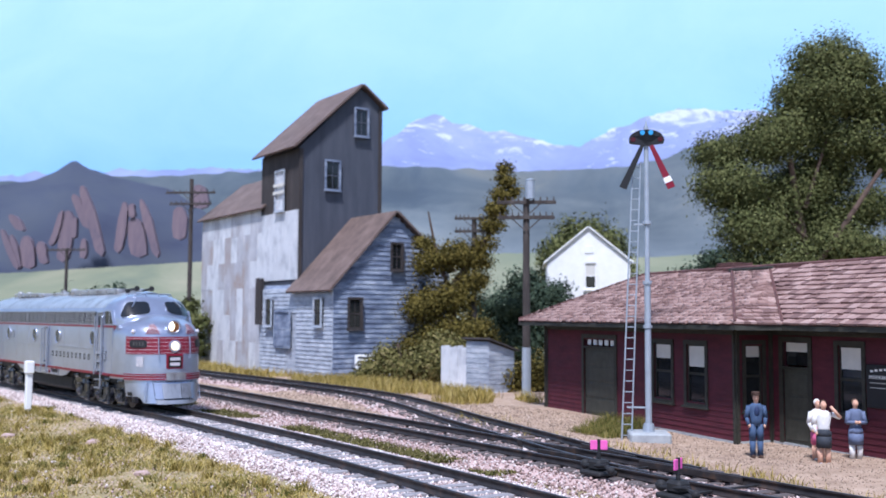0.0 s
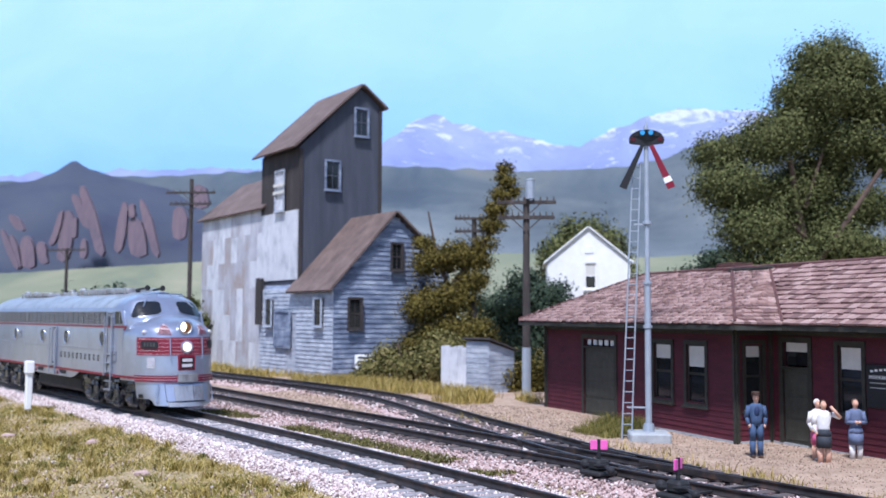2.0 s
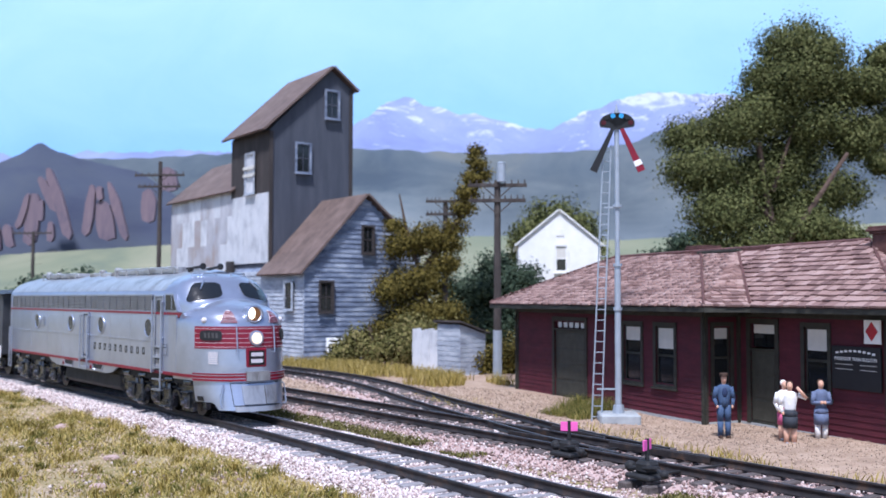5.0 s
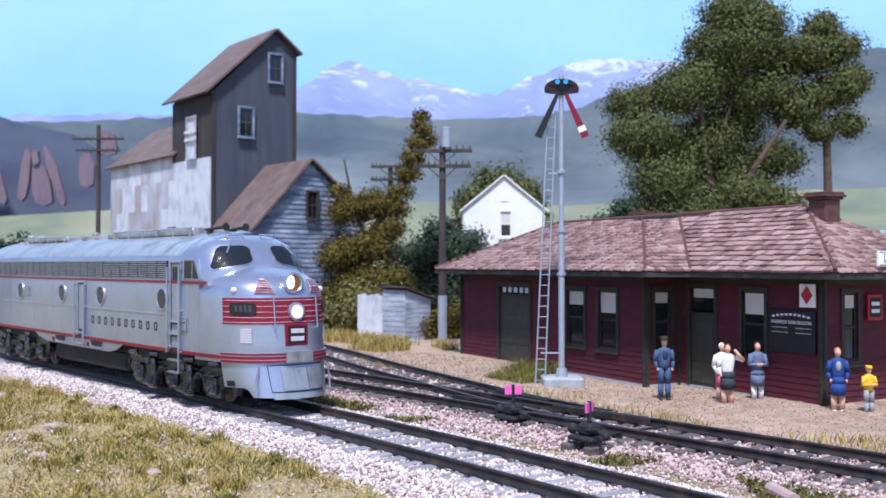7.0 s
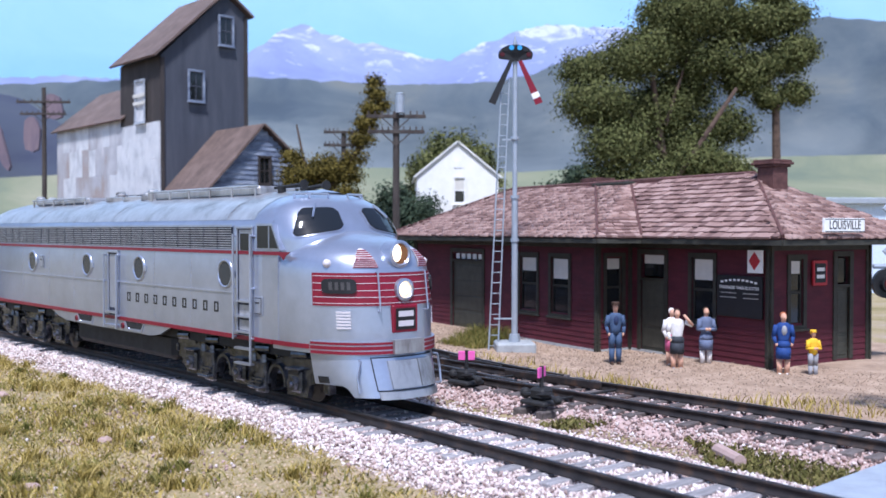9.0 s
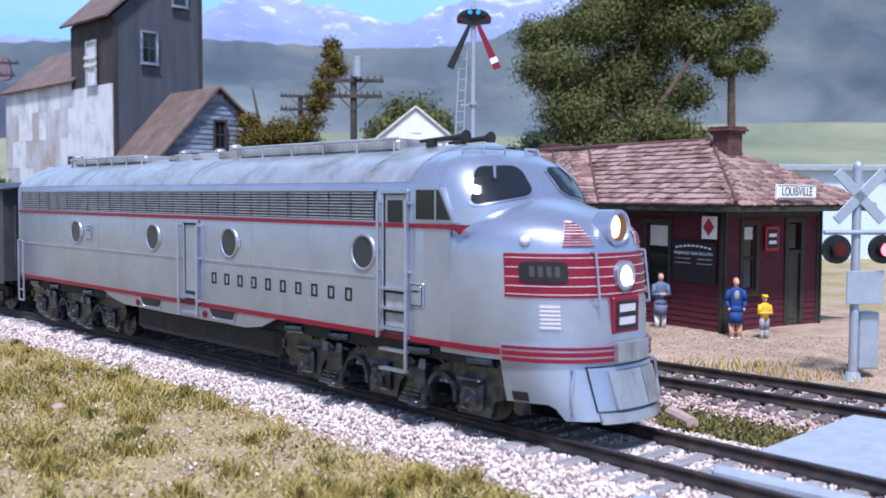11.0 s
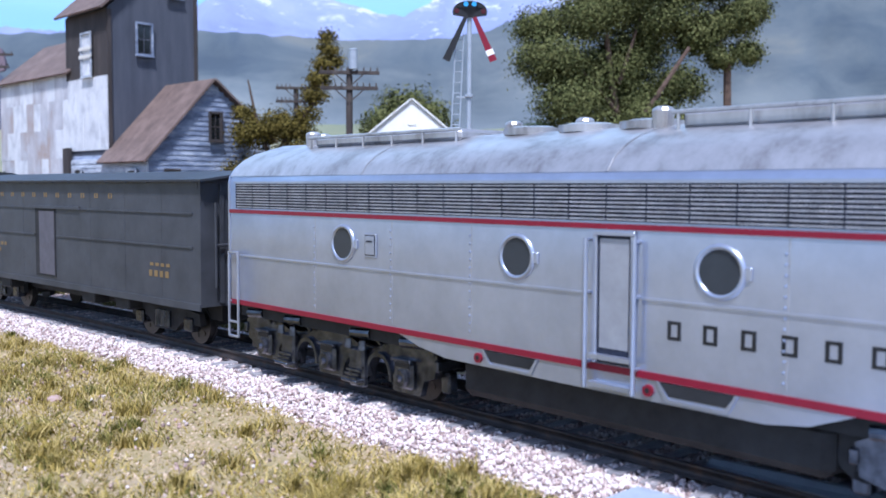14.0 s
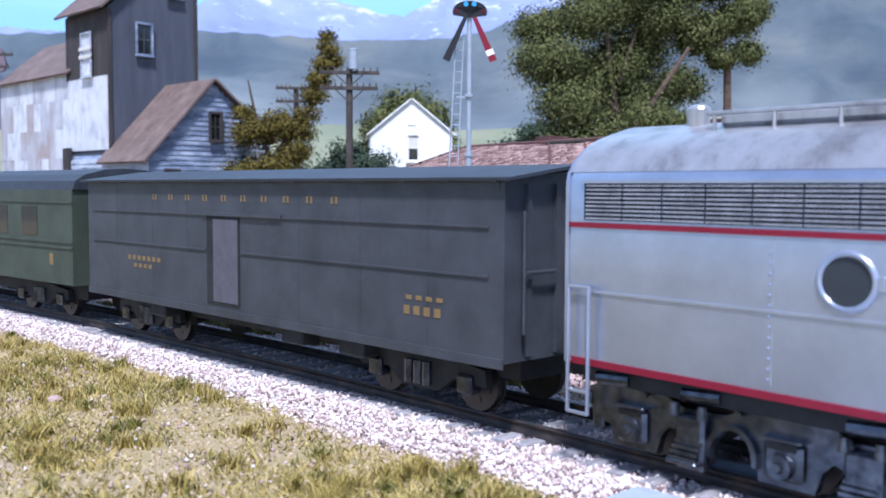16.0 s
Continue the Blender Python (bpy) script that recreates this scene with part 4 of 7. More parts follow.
def section(hw=1.55, zb=1.2):
    """Half of the body's outline, from the near sill over the roof to the far sill."""
    pts = [(-hw, zb), (-hw, 2.4), (-hw, 3.62), (-hw + 0.03, 3.74), (-hw + 0.14, 3.9), (-hw + 0.34, 4.06), (-hw + 0.62, 4.2), (-hw + 1.0, 4.31), (-0.25, 4.39)]
    return pts + [(0.25, 4.39)] + [(-y, z) for y, z in pts[-2::-1]]


def wheelset(parent, x, r=0.457):
    ws = part("axle", rod(B(), (0, -0.8, 0), (0, 0.8, 0), 0.08, n=8), "steel", parent, at=P(x, 0, r))
    for s in (-1, 1):
        bm = B()
        rod(bm, (0, s * 0.69, 0), (0, s * 0.82, 0), r, n=24)
        rod(bm, (0, s * 0.66, 0), (0, s * 0.7, 0), r + 0.03, n=24)
        rod(bm, (0, s * 0.82, 0), (0, s * 0.86, 0), 0.13, n=10)
        for i in range(6):
            a = i * math.pi / 3
            rod(bm, (0.27 * math.cos(a), s * 0.8, 0.27 * math.sin(a)), (0.27 * math.cos(a), s * 0.835, 0.27 * math.sin(a)), 0.06, n=8)
        part("wheel", bm, "steel", ws)
    return ws


AXLES = []


def loco_truck(parent, x):
    """A six-wheel truck: frames, boxes, springs, shoes and hangers on both sides."""
    tr = part("truck", box(B(), -2.5, 2.5, -0.55, 0.55, 0.5, 0.78, 0.04), "under", parent, at=P(x * STRETCH[0], 0, 0))
    for q in (-2.05, 0.0, 2.05):
        AXLES.append((wheelset(tr, q * STRETCH[0]), q * STRETCH[0], 0.457))
    for s in (-1, 1):
        y = s * 1.2

        def flat(pts, t0, t1):
            return prism(B(), pts, "y", *sorted((y + s * t0, y + s * t1)))

        def block(x0, x1, t0, t1, z0, z1, bv=0.03):
            y0, y1 = sorted((y + s * t0, y + s * t1))
            return box(B(), x0, x1, y0, y1, z0, z1, bv)
        # cast frame: a pedestal at each axle, an arch beside it, a hanger pocket between
        top = [(-2.72, 0.5), (-2.78, 0.86), (-2.5, 1.0), (-1.7, 0.98), (-1.3, 0.82), (-0.75, 0.84), (-0.35, 1.02), (0.35, 1.02), (0.75, 0.84), (1.3, 0.82), (1.7, 0.98), (2.5, 1.0), (2.78, 0.86), (2.72, 0.5)]
        low = []
        for q, arch in ((2.05, 1.42), (0.0, -0.64), (-2.05, None)):
            low += [(q + 0.42, 0.42), (q + 0.34, 0.16), (q - 0.32, 0.16), (q - 0.36, 0.4)]
            if arch is not None:
                low += [(arch + 0.27 * math.cos(t), 0.36 + 0.33 * math.sin(t)) for t in [radians(v) for v in range(0, 181, 30)]]
                low += [(arch - 0.3, 0.2), (arch - 0.74, 0.2), (arch - 0.78, 0.52), (arch - 0.88, 0.55)]
        part("side_frame", flat(top + low, -0.06, 0.06), "truck", tr)
        for arch in (1.42, -0.64):
            pts = [radians(v) for v in range(-8, 189, 14)]
            rim = [(arch + 0.33 * math.cos(t), 0.36 + 0.4 * math.sin(t)) for t in pts] + [(arch + 0.27 * math.cos(t), 0.36 + 0.33 * math.sin(t)) for t in reversed(pts)]
            part("arch_rim", flat(rim, 0.05, 0.13), "truck", tr)
            h = arch - 0.52
            part("hanger", block(h - 0.2, h + 0.2, 0.05, 0.2, 0.1, 0.78, 0.04), "truck", tr)
            bm = B()
            y0, y1 = sorted((y + s * 0.14, y + s * 0.36))
            box(bm, h - 0.21, h + 0.21, y0, y1, 0.2, 0.25, 0.015)
            for i in range(4):
                box(bm, h - 0.19, h + 0.19, *sorted((y + s * (0.31 - i * 0.045), y + s * (0.34 - i * 0.045))), 0.25 + i * 0.06, 0.29 + i * 0.06)
            part("tread_step", bm, "truck", tr)
            for e in (-0.19, 0.19):
                part("hanger_bolt", rod(B(), (h + e, y + s * 0.2, 0.76), (h + e, y + s * 0.2, 0.92), 0.07, 0.055, 8), "truck", tr)
        for q in (-2.05, 0.0, 2.05):
            bm = block(q - 0.23, q + 0.23, 0.05, 0.15, 0.24, 0.7, 0.05)
            rod(bm, (q, y + s * 0.15, 0.42), (q, y + s * 0.22, 0.42), 0.16, 0.14, 14)
            rod(bm, (q, y + s * 0.22, 0.42), (q, y + s * 0.27, 0.42), 0.07, 0.05, 8)
            jb = part("journal_box", bm, "truck", tr)
            part("journal_slot", block(q - 0.17, q + 0.17, 0.14, 0.156, 0.6, 0.68, 0), "black", jb)
            part("journal_hood", block(q - 0.24, q + 0.24, 0.05, 0.2, 0.7, 0.74, 0.01), "truck", jb)
        for q in (-2.3, -1.0, 1.0, 2.3):
            part("brake_cylinder", rod(B(), (q - 0.28, y + s * 0.1, 1.02), (q + 0.24, y + s * 0.1, 1.05), 0.1, n=12), "truck", tr)
            part("brake_rod", rod(B(), (q + 0.24, y + s * 0.1, 1.05), (q + 0.5, y + s * 0.12, 0.9), 0.035, n=6), "truck", tr)
        for q in (-2.78, 2.78):
            part("end_bar", block(q - 0.05, q + 0.05, -0.5, 0.1, 0.62, 0.8, 0.02), "truck", tr)
            part("brake_shoe", block(q - 0.1, q + 0.1, -0.3, -0.1, 0.25, 0.6, 0.03), "truck", tr)
    return tr


def locomotive():
    lo = thing("diesel_locomotive", P(0, 0, 0), "silver streamlined diesel passenger locomotive with red stripes on the rails", "locomotive")
    bm = B()
    sec = section()
    rings = [[(x, y * k, (z - 1.2) * (1 - (1 - kz)) + 1.2) for y, z in sec] for x, k, kz in ((0.0, 0.985, 0.985), (0.06, 1.0, 1.0), (8.0, 1, 1), (15.95, 1, 1), (16.31, 1.0, 1.0), (16.6, 0.96, 0.985))]
    loft(bm, rings, close=False, caps=False)
    body = part("body", bm, "silver", lo, "silver painted carbody", smooth=True)
    bm = B()
    loft(bm, [[(x, y, z) for y, z in sec] for x in (0.004, -0.05)], close=True)
    part("rear_wall", bm, "silver", lo)
    for s in (-1, 1):
        part("cab_side", box(B(), 16.3, 16.9, min(s * 1.5, s * 1.546), max(s * 1.5, s * 1.546), 1.2, 3.1), "silver", lo)
    # roof skin with weathering
    bm = B()
    rs = [(y * 1.002, z + 0.006) for y, z in sec[3:-3]]
    loft(bm, [[(x, y, z) for y, z in rs] for x in (0.0, 4, 8, 12, 16.0)], close=False, caps=False)
    roof = part("roof_skin", bm, "roofsilver", lo, "grimy silver roof", smooth=True)
    for x in (4.2, 9.2, 14.9):
        bm = B()
        loft(bm, [[(x + d, y * (1.003 + e), z + 0.006 + e * 2) for y, z in rs] for d, e in ((-0.02, 0), (-0.012, 0.0015), (0.012, 0.0015), (0.02, 0))], close=False, caps=False)
        part("roof_seam", bm, "roofsilver", roof)
    zs = [1.12] + [1.2 + 0.12 * i for i in range(20)] + [3.52, 3.55]
    zs = sorted(set([round(z, 3) for z in zs if z <= 3.56]))
    phis = [-90 + 180 * i / 44 for i in range(45)]
    part("nose", hull(nose_at, zs, phis), "silver", lo, "bulldog nose in silver paint", smooth=True)
    part("cab", hull(cab_at, [2.9 + 0.08 * i for i in range(20)], phis), "silver", lo, "cab with wraparound windshield", smooth=True)
    # pilot
    pil = hull(pilot_at, [0, 0.25, 0.5, 0.75, 1], [-66 + 3 * i for i in range(45)])
    part("pilot", pil, "silver", lo, "silver pilot with coupler doors", smooth=True)
    part("panel_seam", patch(nose_at, 0.43, 1.07, -25, 25, 0.02, 20), "black", lo)
    part("coupler_panel", patch(nose_at, 0.45, 1.05, -24.3, 24.3, 0.035, 20), "silver", lo)
    for p0, p1 in ((-14, 3.5), (4.2, 17)):
        part("coupler_door", patch(nose_at, 0.48, 1.0, p0, p1, 0.1, 12), "roofsilver", lo, "worn bright coupler door")
    part("pilot_plate", patch(nose_at, 0.27, 0.42, -24, 26, 0.05, 20, inset=-0.02), "roofsilver", lo, "worn lower pilot plate")
    for s in (-1, 1):
        part("foot_hole", patch(nose_at, 0.55, 0.68, s * 59.5 - 3.5, s * 59.5 + 3.5, 0.012, 4), "black", lo)
        bm = B()
        q = [nose_at(1.02, s * 33, 0.02), nose_at(1.0, s * 33, 0.12), nose_at(0.7, s * 37, 0.12), nose_at(0.42, s * 38, 0.12), nose_at(0.4, s * 38, 0.02)]
        for p0, p1 in zip(q, q[1:]):
            rod(bm, p0, p1, 0.022, n=6)
        part("pilot_handrail", bm, "silver", lo)
    part("anticlimber", patch(nose_at, 1.12, 1.37, -65, 65, 0.07, 40), "silver", lo)
    for z, h in ((1.16, 0.03), (1.25, 0.034), (1.335, 0.022)):
        part("lip_stripe", patch(nose_at, z - h, z + h, -64.5, 64.5, 0.078, 40, 1), "redline", lo, "red stripe")
    for p0, p1 in ((-90, -65), (65, 90)):
        part("sill_stripe", patch(nose_at, 1.2, 1.29, p0, p1, 0.02, 12, 1), "redline", lo, "red sill stripe")
    part("coupler_lift_box", patch(nose_at, 1.13, 1.4, -9, 9, 0.16, 6), "roofsilver", lo)
    # red band, pale lines
    band = part("nose_band", patch(nose_at, 2.06, 2.7, -63, 63, 0.02, 48, 4), "redline", lo, "red nose band with pale pinstripes")
    for z in (2.11, 2.23, 2.36, 2.5, 2.64):
        part("pinstripe", patch(nose_at, z - 0.005, z + 0.005, -62.5, 62.5, 0.027, 48, 1), "whiteline", band)
    for s in (-1, 1):
        a, b = (-56, -32) if s < 0 else (32, 56)
        cap = lambda u, v: 2.445 + (v - 0.5) * 0.29 * (1 - (2 * u - 1) ** 8) ** 0.5
        nb = part("number_board", patch(nose_at, 0, 0, a, b, 0.06, 24, 2, lambda u, v: cap(0.02 + 0.96 * u, v)), "black", lo, "black rounded number board")
        for i in range(4):
            q = a + 5 + i * 4.1
            part("number_bar", patch(nose_at, 2.37, 2.52, q, q + 2.4, 0.066, 2, 1), "numbergrey", nb)
        gr = part("nose_grille", patch(nose_at, 0, 0, s * 24 - 9.5, s * 24 + 9.5, 0.018, 20, 4, lambda u, v: 2.8 + 0.37 * v * (1 - abs(2 * u - 1) ** 2.2)), "whiteline", lo, "rounded triangular grille with red bars")
        for i in range(9):
            w = 9.2 * (1 - i / 9.4) ** 0.5
            part("nose_grille_bar", patch(nose_at, 2.805 + i * 0.039, 2.823 + i * 0.039, s * 24 - w, s * 24 + w, 0.03, 8, 1), "redline", gr)
        for i in range(6):
            part("nose_louvre", patch(nose_at, 1.62 + i * 0.06, 1.655 + i * 0.06, s * 42 - 5, s * 42 + 5, 0.035, 4, 1), "whiteline", lo)
        p = nose_at(2.88, s * 52, 0.0)
        bm = B()
        ball(bm, p, 0.085, 0.085, 0.085)
        part("class_lamp", bm, "whiteline", lo, "round class lamp", smooth=True)
        bm = B()
        for z in (1.95, 2.72):
            rod(bm, nose_at(z, s * 17, 0.0), nose_at(z, s * 17, 0.11), 0.018, n=6)
        rod(bm, nose_at(1.95, s * 17, 0.11), nose_at(2.72, s * 17, 0.11), 0.018, n=6)
        part("grab_iron", bm, "silver", lo)
        # windshields
        w0, w1 = (-57, -8) if s < 0 else (8, 57)
        bow = lambda u, v, s=s: (lambda t: 3.39 + 0.17 * t + 0.09 * (2 * t - 1) ** 10 + v * (0.58 - 0.14 * t - 0.18 * (2 * t - 1) ** 10))(u if s < 0 else 1 - u)
        part("windshield_frame", patch(shield_at, 0, 0, w0 - 2.2, w1 + 2.2, 0.016, 30, 4, lambda u, v: bow(u, v * 1.14 - 0.07)), "silver", lo)
        part("windshield_gasket", patch(shield_at, 0, 0, w0 - 0.7, w1 + 0.7, 0.022, 30, 4, lambda u, v: bow(u, v * 1.05 - 0.025)), "black", lo)
        part("windshield", patch(shield_at, 0, 0, w0, w1, 0.028, 30, 4, bow), "glass", lo, "dark windshield glass")
        bm = B()
        rod(bm, shield_at(4.06, s * 33, 0.06), shield_at(3.78, s * 36, 0.07), 0.03, 0.02, n=6)
        part("wiper", bm, "silver", lo)
        bm = B()
        q = [cab_at(4.26, s * f, 0.12) for f in (10, 36, 58, 72)]
        for p0, p1 in zip(q, q[1:]):
            rod(bm, p0, p1, 0.026, n=6)
        for f in (10, 40, 72):
            rod(bm, cab_at(4.2, s * f, 0.0), cab_at(4.26, s * f, 0.12), 0.024, n=6)
        part("roof_grab_iron", bm, "silver", lo)
    # headlights
    for z, r, dx in ((3.06, 0.225, 0.1), (2.36, 0.175, 0.0)):
        x = nose_at(z, 0)[0] + dx
        bm = B()
        n = 28
        tilt = Matrix.Translation((x - 0.12, 0, z)) @ Matrix.Rotation(radians(90), 4, "Y")
        rings = [[tilt @ Vector((rr * math.cos(i * 2 * math.pi / n), rr * math.sin(i * 2 * math.pi / n), h)) for i in range(n)] for rr, h in ((r + 0.05, -0.1), (r + 0.05, 0.2), (r, 0.22), (r * 0.55, 0.1))]
        loft(bm, rings, True, False)
        hl = part("headlight", bm, "silver", lo, "round headlight bezel")
        bm = B()
        rod(bm, (x + 0.04, 0, z), (x + 0.07, 0, z), r * 0.97, n=24)
        part("reflector", bm, "reflector" if z > 3 else "lampdim", hl, "copper reflector bowl" if z > 3 else "warm glowing reflector")
        bm = B()
        ball(bm, (x + 0.075, -0.09 if z > 3 else -0.02, z + 0.02), 0.03, r * (0.5 if z > 3 else 0.66), r * (0.76 if z > 3 else 0.7))
        part("bulb", bm, "lampglass", hl, "bright glowing bulb", smooth=True)
    bm = B()
    box(bm, 18.88, 18.99, -0.32, 0.32, 1.52, 2.06, 0.02)
    em = part("emblem", bm, "redline", lo, "red and black nose emblem")
    bm = B()
    box(bm, 18.98, 19.0, -0.25, 0.25, 1.58, 2.0)
    part("emblem_field", bm, "black", em)
    bm = B()
    for z in (1.89, 1.7):
        box(bm, 19.0, 19.008, -0.19, 0.19, z - 0.055, z + 0.055)
    part("emblem_bars", bm, "whiteline", em)
    # flanks
    for s in (-1, 1):
        def sb(x0, x1, t0, t1, z0, z1, bv=0.0):
            y0, y1 = sorted((s * (1.55 + t0), s * (1.55 + t1)))
            return box(B(), x0, x1, y0, y1, z0, z1, bv)
        part("upper_stripe", sb(0.02, 16.6, 0, 0.018, 3.02, 3.09), "redline", lo, "red stripe")
        bm = B()
        y0, y1 = sorted((s * 1.55, s * 1.568))
        prism(bm, [(16.6, 3.02), (16.6, 3.09), (17.35, 3.09), (17.2, 3.02), (17.12, 2.93), (17.0, 3.02)], "y", y0, y1)
        part("stripe_arrow", bm, "redline", lo)
        part("sill_stripe", sb(0.02, 16.7, 0, 0.02, 1.2, 1.29), "redline", lo, "red sill stripe")
        part("belt_rail", sb(0.35, 8.95, 0, 0.022, 2.17, 2.2), "silver", lo)
        part("belt_rail", sb(9.8, 15.2, 0, 0.022, 2.17, 2.2), "silver", lo)
        # grille along the top of the side
        part("grille_back", sb(0.3, 15.2, 0.0, 0.006, 3.12, 3.6), "grilleback", lo)
        for i in range(9):
            z = 3.135 + i * 0.053
            part("grille_slat", sb(0.3, 15.2, 0.006, 0.028, z, z + 0.02), "grille", lo)
        for i in range(26):
            x = 0.3 + i * 14.9 / 25
            part("grille_post", sb(x - 0.01, x + 0.01, 0.006, 0.03, 3.12, 3.6), "grilleback", lo)
        part("grille_rim", sb(0.25, 15.25, 0.004, 0.04, 3.6, 3.64), "silver", lo)
        for x in (3.75, 7.72, 10.82, 14.9):
            bm = B()
            n = 28
            rings = [[(x + rr * math.cos(i * 2 * math.pi / n), s * (1.55 + t), 2.58 + rr * math.sin(i * 2 * math.pi / n)) for i in range(n)] for rr, t in ((0.33, 0.0), (0.32, 0.03), (0.28, 0.04), (0.26, 0.008))]
            loft(bm, rings, True, False)
            pw = part("porthole", bm, "silver", lo, "round porthole window", smooth=True)
            bm = B()
            rod(bm, (x, s * 1.54, 2.58), (x, s * 1.562, 2.58), 0.27, n=28)
            part("porthole_glass", bm, "porthole", pw)
            bm = B()
            box(bm, x + 0.32, x + 0.4, min(s * 1.55, s * 1.58), max(s * 1.55, s * 1.58), 2.5, 2.66, 0.01)
            part("hinge", bm, "silver", pw)
        for x in (2.9, 5.0, 6.8, 11.6, 13.4):
            for i in range(13):
                if i == 0:
                    bm = ball(B(), (x, s * 1.552, 1.42), 0.02, 0.016, 0.02, 6, 4)
                    rv = part("rivet", bm, "silver", lo)
                else:
                    again(rv, P(0, 0, i * 0.118))
            part("panel_joint", sb(x + 0.03, x + 0.045, 0, 0.003, 1.35, 3.0), "grille", lo)
        for x, z in ((4.5, 2.58), (16.2, 1.95)):
            h = part("hatch", sb(x - 0.16, x + 0.16, 0, 0.02, z - 0.2, z + 0.2, 0.01), "silver", lo)
            part("hatch_gap", sb(x - 0.13, x + 0.13, 0.02, 0.024, z - 0.17, z + 0.17), "grilleback", h)
            part("hatch_panel", sb(x - 0.115, x + 0.115, 0.024, 0.034, z - 0.155, z + 0.155, 0.005), "silver", h)
            part("hatch_latch", sb(x - 0.07, x + 0.07, 0.034, 0.045, z + 0.05, z + 0.08), "grilleback", h)
        # engine-room door
        d = part("side_door", sb(9.08, 9.66, 0, 0.006, 1.3, 3.0), "grilleback", lo)
        part("door_leaf", sb(9.15, 9.59, 0.006, 0.014, 1.5, 2.9), "doorshade", d)
        for x in (9.05, 9.63):
            part("door_jamb", sb(x, x + 0.07, 0, 0.05, 1.3, 3.0, 0.01), "silver", d)
        part("door_head", sb(9.05, 9.7, 0, 0.06, 2.94, 3.0, 0.01), "silver", d)
        for x in (9.0, 9.74):
            bm = B()
            y = s * 1.66
            rod(bm, (x, y, 0.98), (x, y, 2.9), 0.03, n=6)
            for z in (1.3, 2.2, 2.88):
                rod(bm, (x, s * 1.55, z), (x, y, z), 0.025, n=6)
            part("handrail", bm, "silver", d)
        for z in (1.0, 1.36):
            part("door_step", sb(9.05, 9.7, 0.0, 0.12, z, z + 0.06), "silver", d)
        # cab door and ladder
        d = part("cab_door", sb(15.42, 15.99, 0, 0.006, 1.3, 3.58), "grilleback", lo)
        part("door_leaf", sb(15.47, 15.94, 0.006, 0.012, 2.02, 3.54), "doorshade", d)
        part("door_head", sb(15.38, 16.03, 0, 0.05, 3.56, 3.62, 0.01), "silver", d)
        for x in (15.38, 15.97):
            part("door_jamb", sb(x, x + 0.05, 0, 0.04, 1.3, 3.56, 0.01), "silver", d)
        part("door_window", sb(15.52, 15.88, 0.012, 0.02, 3.1, 3.46), "glass", d)
        part("door_stripe", sb(15.47, 15.94, 0.012, 0.02, 3.02, 3.08), "redline", d)
        for x in (15.37, 16.04):
            bm = B()
            y = s * 1.65
            rod(bm, (x, y, 0.7 if x > 15.5 else 1.2), (x, y, 3.45), 0.03, n=6)
            for z in (1.25, 2.3, 3.4):
                rod(bm, (x, s * 1.55, z), (x, y, z), 0.025, n=6)
            part("handrail", bm, "silver", d)
        for z in (0.68, 1.0, 1.35, 1.68, 2.0):
            part("ladder_step", sb(15.4, 16.0, -0.02, 0.1, z, z + 0.04), "silver", d)
        for z in (1.5, 1.82):
            part("step_well", sb(15.48, 15.92, 0.006, 0.014, z - 0.1, z + 0.12), "grille", d)
        bm = B()
        y0, y1 = sorted((s * 1.4, s * 1.572))
        prism(bm, [(16.16, 3.12), (16.16, 3.66), (16.72, 3.66), (17.02, 3.12)], "y", y0, y1)
        sw = part("side_window", bm, "silver", lo)
        bm = B()
        y0, y1 = sorted((s * 1.53, s * 1.585))
        prism(bm, [(16.2, 3.16), (16.2, 3.62), (16.69, 3.62), (16.95, 3.16)], "y", y0, y1)
        part("side_glass", bm, "glass", sw)
        part("window_post", sb(16.62, 16.65, 0.02, 0.042, 3.16, 3.61), "silver", sw)
        # skirt between the trucks
        bm = B()
        y0, y1 = sorted((s * 1.5, s * 1.55))
        prism(bm, [(5.2, 1.2), (5.7, 1.05), (6.3, 0.95), (8.5, 0.93), (9.8, 0.93), (11.4, 0.93), (11.9, 1.0), (12.4, 1.2)], "y", y0, y1)
        sk = part("skirt", bm, "silver", lo)
        for x in (7.6, 10.55):
            bm = B()
            y0, y1 = sorted((s * 1.5, s * 1.562))
            prism(bm, [(x - 0.5, 1.19), (x + 0.5, 1.19), (x + 0.38, 1.03), (x - 0.36, 1.03)], "y", y0, y1)
            part("skirt_opening", bm, "under", sk)
            bm = B()
            y0, y1 = sorted((s * 1.55, s * 1.575))
            prism(bm, [(x - 0.54, 1.19), (x - 0.4, 0.96), (x + 0.42, 0.96), (x + 0.54, 1.19), (x + 0.5, 1.19), (x + 0.38, 1.0), (x - 0.36, 1.0), (x - 0.5, 1.19)], "y", y0, y1)
            part("opening_rim", bm, "silver", sk)
        for x in (7.0, 9.9):
            bm = B()
            rod(bm, (x, s * 1.55, 1.06), (x, s * 1.585, 1.06), 0.075, n=14)
            fl = part("filler_cap", bm, "redline", sk, "red filler cap")
            bm = B()
            rod(bm, (x, s * 1.585, 1.06), (x, s * 1.59, 1.06), 0.035, n=10)
            part("cap_centre", bm, "under", fl)
